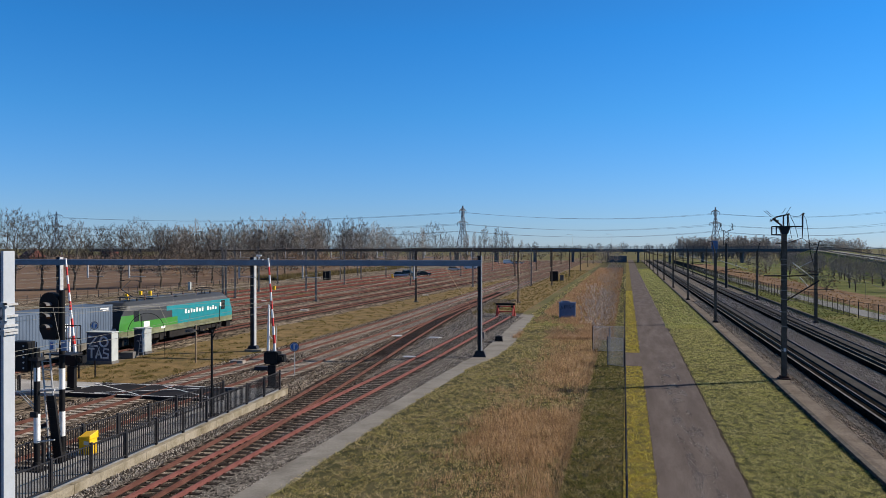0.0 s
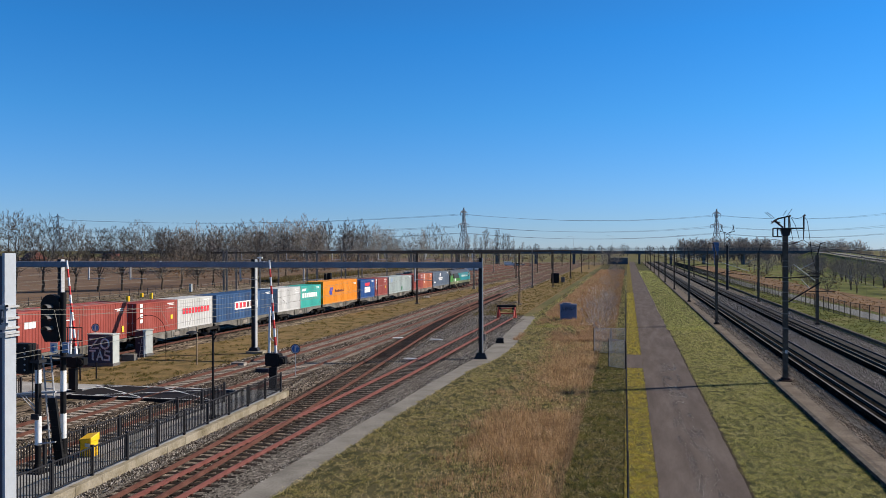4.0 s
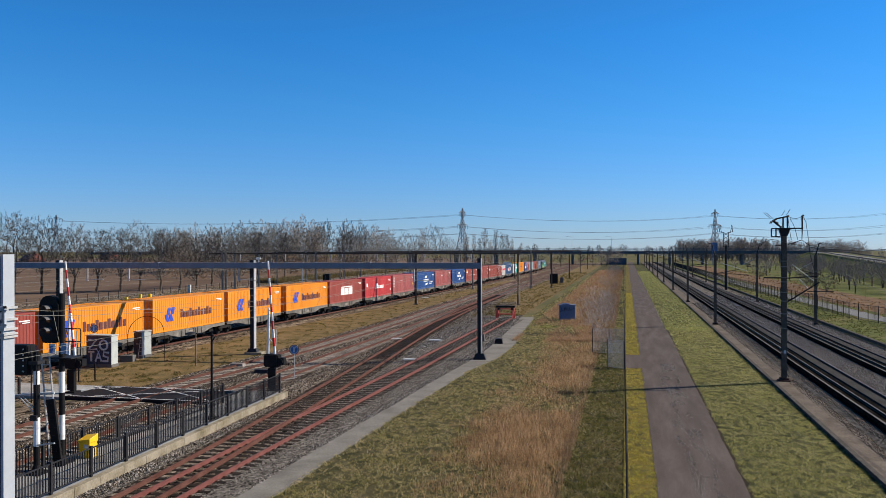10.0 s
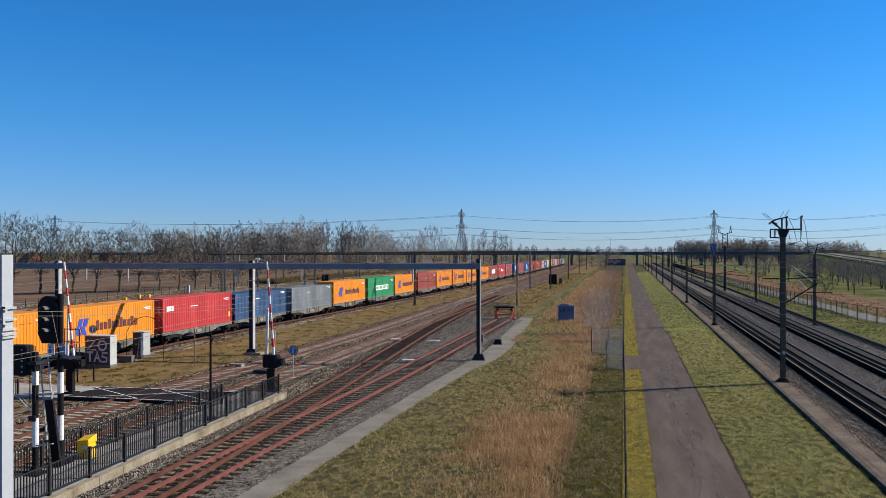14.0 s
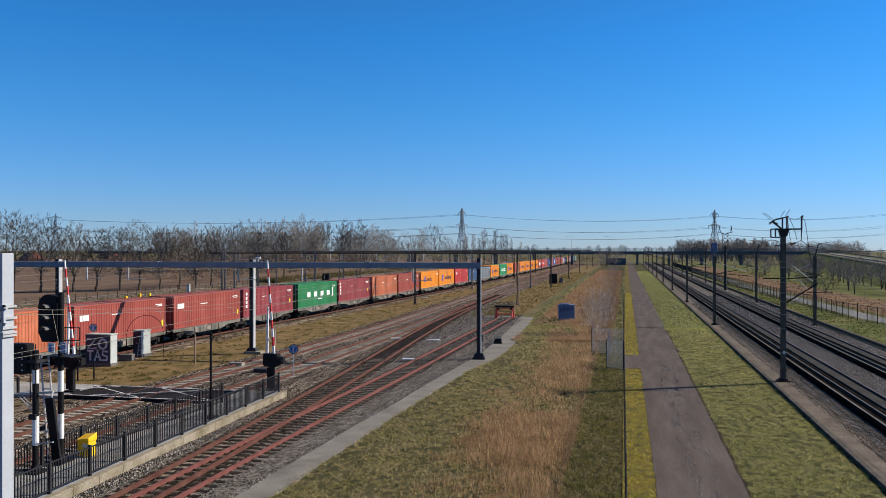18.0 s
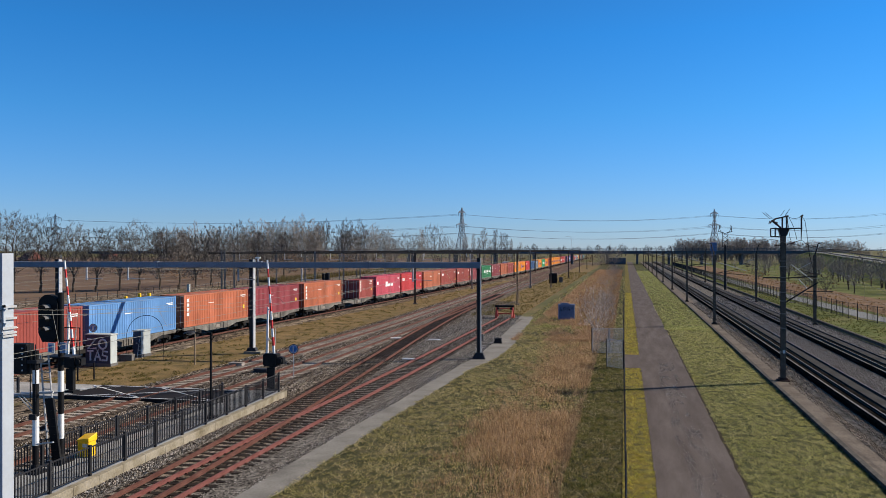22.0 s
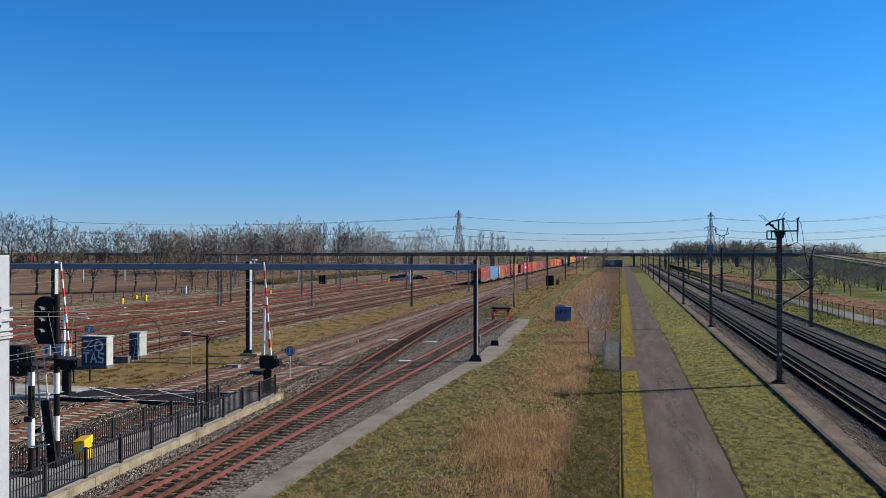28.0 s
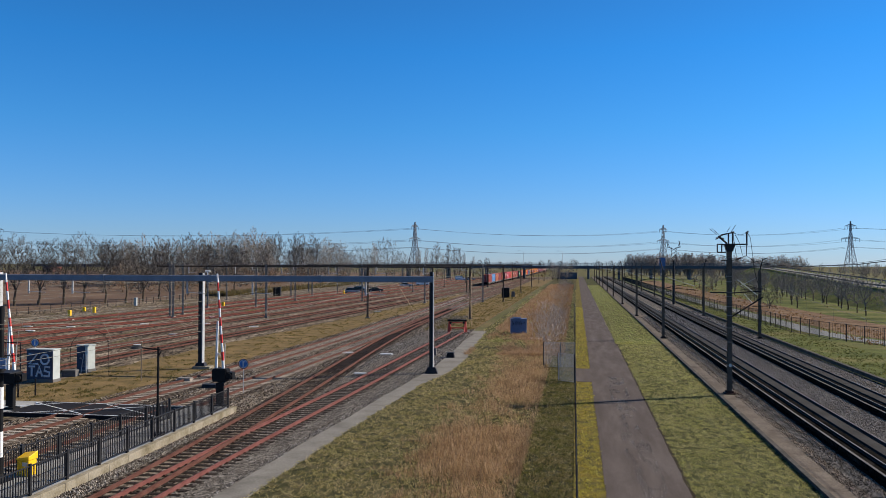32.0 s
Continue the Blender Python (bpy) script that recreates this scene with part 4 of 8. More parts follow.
def mesh_cage():
    top = thing("mesh_fence", "grey wire mesh fence panels with dark posts at the verge", "fence")
    bm0 = bmesh.new()
    rod(bm0, (0, 0, 0), (0, 0, 2.0), 0.04, n=8)
    post_me = finish("post", bm0, M_STEELDK)
    for a, b in (((-2.65, 67.2), (-1.3, 67.3)), ((-1.3, 67.3), (-0.15, 67.5)), ((-1.3, 59.5), (-0.15, 58.6))):
        d = Vector((b[0] - a[0], b[1] - a[1], 0))
        m = pose(a[0], a[1], 0, 0, 0, math.degrees(math.atan2(d.y, d.x)))
        bm = bmesh.new()
        k = int(d.length / 0.06)
        for i in range(1, k):
            rod(bm, m @ Vector((d.length * i / k, 0, 0.05)), m @ Vector((d.length * i / k, 0, 1.95)), 0.006, n=3, caps=False)
        for i in range(38):
            rod(bm, m @ Vector((0, 0, 0.05 + 0.05 * i)), m @ Vector((d.length, 0, 0.05 + 0.05 * i)), 0.006, n=3, caps=False)
        part("mesh_panel", bm, M_STEEL, top)
        for za, zb, xa, xb in ((0.05, 0.05, 0, 1), (1.97, 1.97, 0, 1), (0.05, 1.97, 0.02, 0.02), (0.05, 1.97, 0.98, 0.98)):
            bm = bmesh.new()
            rod(bm, m @ Vector((d.length * xa, -0.02, za)), m @ Vector((d.length * xb, -0.02, zb)), 0.022, n=6)
            part("frame_bar", bm, M_STEEL, top)
        for p in (a, b):
            share("post", post_me, top, pose(p[0], p[1], 0))
    return top


mesh_cage()


def verge_fence():
    """The long wire fence along the verge."""
    top = thing("wire_fence", "long dark wire mesh fence along the service road verge", "fence")
    bm0 = bmesh.new()
    rod(bm0, (0, 0, 0), (0, 0, 1.9), 0.03, n=6)
    me = finish("post", bm0, M_STEELDK)
    for i in range(130):
        share("post", me, top, pose(0.1 - 0.0035 * (18 + 3.0 * i), 18 + 3.0 * i, 0))
    for zz in [0.1 + 0.05 * k for k in range(37)]:
        bm = bmesh.new()
        rod(bm, (0.044, 16, zz), (-1.328, 408, zz), 0.007, n=3)
        part("wire", bm, M_STEELDK, top)


verge_fence()
strip("pavement_spur", -0.1, 1.05, 59.2, 66.5, 0.024, M_ASPHALT, "asphalt spur from the road to a gate")

# ---- overhead line ----
def hmast(bm, h, w=0.3, t=0.16, m=None):
    """An H-section post in one piece."""
    f, c = 0.02, 0.012
    prof = [(-w / 2, -t / 2), (w / 2, -t / 2), (w / 2, f - t / 2), (c, f - t / 2), (c, t / 2 - f), (w / 2, t / 2 - f), (w / 2, t / 2), (-w / 2, t / 2), (-w / 2, t / 2 - f), (-c, t / 2 - f), (-c, f - t / 2), (-w / 2, f - t / 2)]
    lo, hi = [[bm.verts.new(m @ Vector((x, y, z)) if m is not None else (x, y, z)) for x, y in prof] for z in (0, h)]
    bm.faces.new(lo[::-1])
    bm.faces.new(hi)
    for i in range(12):
        j = (i + 1) % 12
        bm.faces.new((lo[i], lo[j], hi[j], hi[i]))


def main_mast(x, y, side):
    """side: +1 when the track lies on its +x side."""
    top = thing("catenary_mast", "dark steel overhead line mast with bracket arms beside the main line", "mast", "main line masts", at=turned(x, y, 0.1, 0))
    bm = bmesh.new()
    hmast(bm, 7.6, 0.29, 0.26)
    part("post", bm, M_MASTSTEEL, top)
    bm = bmesh.new()
    box(bm, -0.3, 0.3, -0.3, 0.3, -0.02, 0.16)
    box(bm, -0.21, 0.21, -0.21, 0.21, 0.15, 0.24)
    bevel(bm, 0.02)
    part("foot", bm, M_BLACK, top)
    s = side
    bm = bmesh.new()
    rod(bm, (0, 0, 7.5), (-0.35 * s, 0, 8.9), 0.07, 0.05, 6)
    rod(bm, (-0.35 * s, 0, 8.85), (-0.75 * s, 0, 8.95), 0.04, n=6)
    part("horn", bm, M_STEELDK, top)
    for a, b, r, mm in (((0.15 * s, 0, 6.9), ((3.4 if s > 0 else 2.1) * s, 0, 5.85), 0.035, M_STEEL), ((0.15 * s, 0, 5.6), ((2.5 if s > 0 else 1.7) * s, 0, 6.05), 0.035, M_STEELDK), ((0.5 * s, 0, 5.65), ((3.53 if s > 0 else 2.05) * s, 0, 5.42), 0.03, M_STEELDK)):
        bm = bmesh.new()
        rod(bm, a, b, r, n=6)
        part("bracket_tube", bm, mm, top)
    for zz in (6.9, 5.6):
        bm = bmesh.new()
        for i in range(5):
            rod(bm, ((0.18 + 0.08 * i) * s, 0, zz), ((0.22 + 0.08 * i) * s, 0, zz), 0.08, 0.06, 8)
        part("insulator", bm, M_INSUL, top)
    return top


M_MASTSTEEL = mat("weathered mast steel", [(0.075, 0.058, 0.044), (0.125, 0.10, 0.078)], 0.8, 0.0, big=2, fine=20, grain=0.3, spec=0.15)
M_INSUL = plain("brown insulator", (0.10, 0.05, 0.035), 0.3)
first = main_mast(9.52, 94.2, 1)
for k in range(2, 10):
    copy_thing(first, turned(9.62 - 0.11 * k, 54.8 + 39.4 * k, 0.1))
firstb = main_mast(20.0, 95.3, -1)
for k in (2, 4, 5, 6, 7, 8, 9):
    copy_thing(firstb, turned(20.2 - 0.22 * k, 56.2 + 39.1 * k, 0.1))


def switch_mast():
    """The nearest mast carries switch gear on a flared head."""
    top = thing("switch_mast", "thick dark steel mast with a switch gear frame on top", "mast", "main line masts", at=turned(9.65, 54.8, 0.0))
    bm = bmesh.new()
    hmast(bm, 9.35, 0.29, 0.34)
    part("post", bm, M_MASTSTEEL, top)
    bm = bmesh.new()
    box(bm, -0.36, 0.36, -0.34, 0.34, 0.02, 0.2)
    box(bm, -0.25, 0.25, -0.24, 0.24, 0.18, 0.32)
    bevel(bm, 0.02)
    part("foot", bm, M_RUSTFOOT, top, "rust-brown foot plate")
    bm = bmesh.new()
    v = box(bm, -0.17, 0.2, -0.2, 0.2, 9.2, 9.62)
    for q in v[4:]:
        q.co.x *= 1.7
    box(bm, -0.5, 1.12, -0.06, 0.06, 9.62, 9.71)
    box(bm, -0.4, 0.42, -0.3, 0.3, 9.6, 9.66)
    part("platform", bm, M_STEELDK, top)
    bm = bmesh.new()
    for px in (-0.06, 0.2):
        rod(bm, (px, -0.1, 9.66), (px, -0.1, 10.4), 0.05, n=6)
    rod(bm, (-0.42, -0.1, 10.28), (0.25, -0.1, 10.43), 0.045, n=6)
    rod(bm, (-0.7, -0.1, 10.18), (-0.15, -0.1, 9.72), 0.06, n=6)
    part("switch_frame", bm, M_STEELDK, top)
    for a, b, r in (((-0.8, 10.02), (-0.38, 10.32), 0.075), ((-0.62, 10.12), (-0.32, 10.0), 0.06), ((0.13, 10.38), (0.3, 10.46), 0.075), ((1.02, 10.38), (1.16, 10.5), 0.07)):
        bm = bmesh.new()
        for i in range(4):
            p, q = Vector((a[0], -0.1, a[1])), Vector((b[0], -0.1, b[1]))
            rod(bm, p.lerp(q, i / 4), p.lerp(q, i / 4 + 0.16), r, r * 0.75, 8)
        rod(bm, p, q, r * 0.5, n=6)
        part("insulator", bm, M_INSUL, top)
    for a, b in (((-1.22, 10.67), (-0.78, 10.28)), ((-1.08, 10.68), (-0.66, 10.31)), ((-0.16, 10.44), (0.06, 10.8)), ((0.11, 10.46), (0.37, 10.88))):
        bm = bmesh.new()
        rod(bm, (a[0], -0.1, a[1]), (b[0], -0.1, b[1]), 0.016, n=5)
        part("horn_rod", bm, M_STEELMID, top)
    bm = bmesh.new()
    rod(bm, (1.08, 0, 9.62), (1.08, 0, 10.42), 0.05, n=6)
    rod(bm, (1.08, 0, 9.66), (1.06, 0, 8.95), 0.04, 0.02, 6)
    part("side_arm", bm, M_STEELDK, top)
    bm = bmesh.new()
    for a, b in (((-0.73, 9.16), (-0.2, 9.16)), ((-0.73, 9.67), (-0.2, 9.67)), ((-0.73, 9.16), (-0.73, 9.67)), ((-0.46, 9.16), (-0.46, 9.67))):
        rod(bm, (a[0], 0, a[1]), (b[0], 0, b[1]), 0.04, n=6)
    rod(bm, (-0.5, 0, 8.62), (-0.12, 0, 8.62), 0.03, n=6)
    part("side_frame", bm, M_STEELDK, top)
    for pts in ([(0.24, 10.42), (0.45, 10.33), (0.72, 10.28), (0.95, 10.34), (1.08, 10.44)], [(0.26, 10.36), (0.32, 9.8), (0.4, 9.2), (0.45, 8.95)], [(0.38, 10.3), (0.62, 9.8), (0.75, 9.3), (0.82, 8.96)],
                [(1.12, 10.42), (1.3, 10.1), (1.42, 9.2), (1.55, 8.0), (1.75, 7.2)], [(1.06, 8.95), (0.8, 8.85), (0.4, 8.72), (0.16, 8.6)], [(1.06, 8.95), (1.5, 8.6), (2.4, 8.45)], [(-0.66, 10.1), (-0.85, 9.95), (-0.78, 10.15)]):
        bm = bmesh.new()
        tube(bm, [(x, 0.05, z) for x, z in pts], 0.018, 4)
        part("jumper_cable", bm, M_BLACK, top)
    bm = bmesh.new()
    rod(bm, (0.42, 0.05, 8.7), (0.72, 0.05, 8.8), 0.06, n=8)
    part("cable_insulator", bm, M_INSUL, top)
    for a, b, r, mm in (((-1.2, 6.58), (-0.15, 6.57), 0.045, M_STEELDK), ((0.15, 6.55), (2.0, 6.7), 0.04, M_STEELDK), ((0.5, 7.4), (1.72, 6.42), 0.035, M_STEEL), ((0.4, 7.2), (1.12, 6.75), 0.03, M_STEELMID), ((0.92, 6.5), (1.42, 5.9), 0.03, M_STEEL),
                        ((0.16, 5.05), (2.05, 6.3), 0.05, M_STEELDK), ((1.36, 5.72), (2.9, 5.75), 0.025, M_STEELDK), ((0.16, 5.1), (0.6, 5.0), 0.025, M_STEELMID)):
        bm = bmesh.new()
        rod(bm, (a[0], 0, a[1]), (b[0], 0, b[1]), r, n=6)
        part("bracket_tube", bm, mm, top)
    for zz in (1.9, 3.4, 4.3, 5.1, 5.65, 6.3, 6.58, 7.25, 7.6):
        bm = bmesh.new()
        box(bm, -0.165, 0.165, -0.19, 0.19, zz, zz + 0.05)
        part("clamp_band", bm, M_STEELMID, top)
    bm = bmesh.new()
    box(bm, -0.05, 0.09, -0.2, -0.171, 1.85, 2.05)
    part("plate", bm, M_LAMP, top)


M_RUSTFOOT = mat("rusted foot", [(0.035, 0.02, 0.016), (0.07, 0.042, 0.034)], 0.85, big=3, fine=25, grain=0.3, spec=0.08)
switch_mast()


def yard_mast(x, y, h, label, base=True, w=0.36):
    top = thing("portal_mast", label, "mast", "portal masts", at=turned(x, y, -0.03, 6))
    # one post in two tones: dark for its shaded faces, pale for its sunlit +x side
    bm = bmesh.new()
    box(bm, -w / 2, w / 2 - 0.07, -0.2, 0.2, 0, h)
    part("shaded_side", bm, M_STEELDK, top)
    bm = bmesh.new()
    box(bm, w / 2 - 0.066, w / 2, -0.24, 0.24, 0, h)
    part("sunlit_side", bm, M_STEEL, top, "pale strip coloured as the sunlit side")
    bm = bmesh.new()
    for i in range(int(h / 0.8)):
        box(bm, -w / 2 - 0.02, w / 2 - 0.08, -0.22, 0.22, 0.4 + 0.8 * i, 0.52 + 0.8 * i)
    part("batten_plates", bm, M_STEELDK, top)
    if base:
        bm = bmesh.new()
        v = box(bm, -0.5, 0.5, -0.42, 0.42, 0, 0.5)
        for i in (4, 5, 6, 7):
            v[i].co.x *= 0.6
            v[i].co.y *= 0.6
        part("foot", bm, M_STEELDK, top)
        if w > 0.34:
            bm = bmesh.new()
            box(bm, -0.55, 0.85, -0.5, 0.5, -0.1, 0.22)
            part("footing", bm, M_CONC, top, "pale concrete footing")
    return top


yard_mast(-29.4, 61.2, 7.6, "steel portal mast with its shaded and sunlit sides set in colour")
yard_mast(-46.2, 59.8, 7.6, "steel portal mast with its shaded and sunlit sides set in colour")
yard_mast(-63.6, 58.4, 7.6, "steel portal mast with its shaded and sunlit sides set in colour")
yard_mast(-10.95, 61.8, 7.75, "dark portal mast on a black foot beside the path", True, 0.32)


def portal_beam(x0, y0, x1, y1, z, deep, label, drops, material, w=0.3):
    top = thing("portal_beam", label, "beam", "portal beams")
    d = Vector((x1 - x0, y1 - y0, 0))
    m = pose(x0, y0, z, 0, 0, math.degrees(math.atan2(d.y, d.x)))
    n = 6
    for i in range(n):
        bm = bmesh.new()
        box(bm, d.length * i / n + 0.01, d.length * (i + 1) / n - 0.01, -w / 2, w / 2, 0, deep, m=m)
        bevel(bm, min(0.03, deep / 5))
        part("beam_length", bm, material, top)
        bm = bmesh.new()
        box(bm, d.length * (i + 1) / n - 0.14, d.length * (i + 1) / n + 0.14, -w / 2 - 0.03, w / 2 + 0.03, -0.03, deep + 0.03, m=m)
        part("joint_plate", bm, material, top)
    for f in drops:
        bm = bmesh.new()
        p = m @ Vector((d.length * f, -w / 2 - 0.06, 0))
        rod(bm, p + Vector((0, 0, deep * 0.6)), p - Vector((0, 0, 1.05)), 0.07, n=8)
        rod(bm, p - Vector((0, 0, 0.9)), p + Vector((1.5, 0, -0.95)), 0.03, n=6)
        part("drop_tube", bm, M_STEEL, top, "pale steel drop tube")
    return top


portal_beam(-10.8, 61.7, -63.6, 58.3, 6.92, 0.47, "blue-grey steel box beam spanning the yard tracks", (0.1, 0.27, 0.37, 0.55, 0.62, 0.78, 0.92), M_BEAM)
for xx in (-29.0,):
    bm = bmesh.new()
    rod(bm, (xx, 61.4, 7.35), (xx, 61.4, 7.75), 0.05, n=6)
    rod(bm, (xx - 0.2, 61.4, 7.7), (xx + 0.2, 61.4, 7.7), 0.08, n=8)
    solid("beam_insulator", bm, M_LAMP, "white insulator on the portal beam", "insulator", "beam insulators")

PORTALS = [123, 180, 237, 294, 351, 408]
for k, y in enumerate(PORTALS):
    skew = lambda x, y=y: y + 0.1 * (x + 15)
    for x in (-15.9, -31.4, -47.0, -62.0, -77.5)[:4 if k == 0 else 5]:
        top = thing("yard_mast", "slim steel overhead line mast in the yard", "mast", "yard masts", at=turned(x, skew(x), -0.03))
        bm = bmesh.new()
        hmast(bm, 8.2, 0.26, 0.26)
        part("post", bm, M_MASTSTEEL if x in (-15.9, -31.4) and k != 0 else M_STEELMID if x < -32 else M_MASTSTEEL, top)
        bm = bmesh.new()
        box(bm, -0.3, 0.3, -0.3, 0.3, 0, 0.2)
        part("foot", bm, M_CONCG, top)
    portal_beam(-15.7, skew(-15.7), -64 if k == 0 else -78, skew(-64 if k == 0 else -78), 7.72, 0.2, "slim dark steel beam spanning the yard tracks", (0.15, 0.3, 0.45, 0.6, 0.75, 0.9) if k < 2 else (), M_MASTSTEEL, 0.22)
for x, y in ((-60.8, 117), (-63, 124.5), (-67.9, 143.8), (-59.2, 145.8), (-69.7, 194), (-64.6, 195), (-63.8, 214), (-31.6, 170), (-20.2, 178)):
    bm = bmesh.new()
    hmast(bm, 8.3, 0.26, 0.22)
    box(bm, -0.3, 0.3, -0.3, 0.3, 0, 0.2)
    solid("steel_pole", bm, M_STEELMID, "slim pale steel pole standing in the yard", "pole", "yard poles", at=turned(x, y, -0.03))


def white_mast():
    top = thing("white_mast", "pale grey painted steel mast with clamps close by", "mast", at=turned(-12.52, 14.6, -0.03, 0))
    bm = bmesh.new()
    box(bm, -0.02, 0.04, -0.16, 0.16, 0, 8.35)
    part("post", bm, M_PALE, top)
    bm = bmesh.new()
    box(bm, -0.09, -0.022, -0.155, 0.155, 0, 8.3)
    part("flange", bm, M_CABINET, top)
    for zz in (7.22, 6.98, 6.78, 6.68, 6.62):
        bm = bmesh.new()
        box(bm, -0.14, 0.09, -0.2, 0.2, zz, zz + 0.045)
        part("clamp", bm, M_STEEL, top)
    bm = bmesh.new()
    box(bm, -0.1, 0.02, -0.26, -0.17, 6.9, 7.2)
    bevel(bm, 0.01)
    part("junction_box", bm, M_CABINET, top)
    for x0, x1, z0, z1 in ((-0.12, 0.14, 7.24, 7.29), (-0.12, 0.13, 6.83, 6.88), (0.105, 0.14, 6.86, 7.29), (-0.1, 0.19, 7.2, 7.225), (-0.1, 0.19, 6.9, 6.925)):
        bm = bmesh.new()
        box(bm, x0, x1, -0.24, -0.18, z0, z1)
        part("bracket_bar", bm, M_PALE, top, "pale bracket bar")
    bm = bmesh.new()
    box(bm, -0.4, 0.4, -0.4, 0.4, -0.05, 0.25)
    part("foot", bm, M_CONCG, top)


M_PALE = mat("pale grey paint", [(0.33, 0.36, 0.40), (0.39, 0.42, 0.455)], 0.5, big=0.7, fine=12, grain=0.05)
white_mast()


def catenary(fx, y0, y1, group, zc=5.5, zm=6.75, span=57, first=123, droppers=True, r=0.0075):
    top = thing("overhead_wire", "thin overhead contact and messenger wires above a track", "wire", group)
    stops = [y for y in [first + span * k for k in range(-5, 12)] if y0 < y < y1]
    stops = [y0] + stops + [y1]
    bm = bmesh.new()
    tube(bm, [(fx(y), y, zc) for y in stops], r, 4)
    part("contact_wire", bm, M_WIRE, top)
    bm = bmesh.new()
    dr = bmesh.new()
    whole = []
    for a, b in zip(stops, stops[1:]):
        pts = whole
        for i in range(9 if b == stops[-1] else 8):
            t = i / 8
            y = a + (b - a) * t
            z = zm - (zm - zc - 0.35) * 4 * t * (1 - t)
            pts.append((fx(a) + (fx(b) - fx(a)) * t, y, z))
            if 0 < i < 8 and droppers and y < 140:
                rod(dr, (fx(y), y, zc), pts[-1], 0.006, n=3, caps=False)
    tube(bm, whole, r, 4)
    part("messenger_wire", bm, M_WIRE, top)
    if dr.verts:
        part("droppers", dr, M_WIRE, top)
    else:
        dr.free()


catenary(line_s, 14.5, 98, "yard wires", 5.6, 7.0, 57, 63)
catenary(line_d, 14.5, 180, "yard wires", 5.6, 7.2, 57, 63)
for fx in (line_b, line_a, line_t, lambda y: line_t(y) - 5.2, lambda y: line_t(y) - 10.8, lambda y: line_t(y) - 22.2):
    catenary(fx, 5, 465, "yard wires", 5.6, 7.0, 57, 66)
for cx in (13.05, 17.95):
    catenary(lambda y, c=cx: c, -20, 450, "main line wires", 5.5, 6.9, 39.4, 54.8)
bm = bmesh.new()
for xx, zz in ((8.95, 9.0), (20.6, 9.0)):
    for k in range(-2, 10):
        a, b = Vector((xx, 54.8 + 39.4 * k, zz)), Vector((xx, 54.8 + 39.4 * (k + 1), zz))
        tube(bm, [a.lerp(b, t / 6) - Vector((0, 0, 0.7 * math.sin(math.pi * t / 6))) for t in range(7)], 0.015, 4)
solid("feeder_cable", bm, M_BLACK, "dark feeder cables strung along the main line masts", "cable")
# guy wires at the end of the siding
bm = bmesh.new()
for a in (-0.25, 0.0, 0.25):
    rod(bm, (-14.0 + a, 108, 0), (-15.8 + a * 0.3, 123.6, 6.9), 0.02, n=4)
rod(bm, (-12.9, 76, 0.3), (-14.3, 64, 7), 0.015, n=4)
solid("guy_wire", bm, M_TAN, "tan guy wires stretched from a mast to the ground", "wire")
# an added strip that draws a thin pale line along the ballast edge of the main line
bm = bmesh.new()
box(bm, -0.05, 0.05, -20, 520, 0, 0.1)
solid("added_strip", bm, M_CONCG, "long added grey strip beside the main line ballast", "conduit", at=turned(11.65, 0, 0.1))

# ---- trees without leaves ----
def limbs_mesh(name, segs, material, sides=3):
    """Tapered three-sided limbs, all in one mesh."""
    vs, fs = [], []
    for a, b, r0, r1 in segs:
        d = b - a
        if d.length < 1e-5:
            continue
        d.normalize()
        u = d.orthogonal().normalized()
        w = d.cross(u)
        k = len(vs)
        for p, r in ((a, r0), (b, r1)):
            for i in range(sides):
                t = 2 * math.pi * i / sides
                vs.append(tuple(p + (u * math.cos(t) + w * math.sin(t)) * r))
        for i in range(sides):
            j = (i + 1) % sides
            fs.append((k + i, k + j, k + sides + j, k + sides + i))
    me = bpy.data.meshes.new(name)
    me.from_pydata(vs, [], fs)
    me.materials.append(material)
    return me


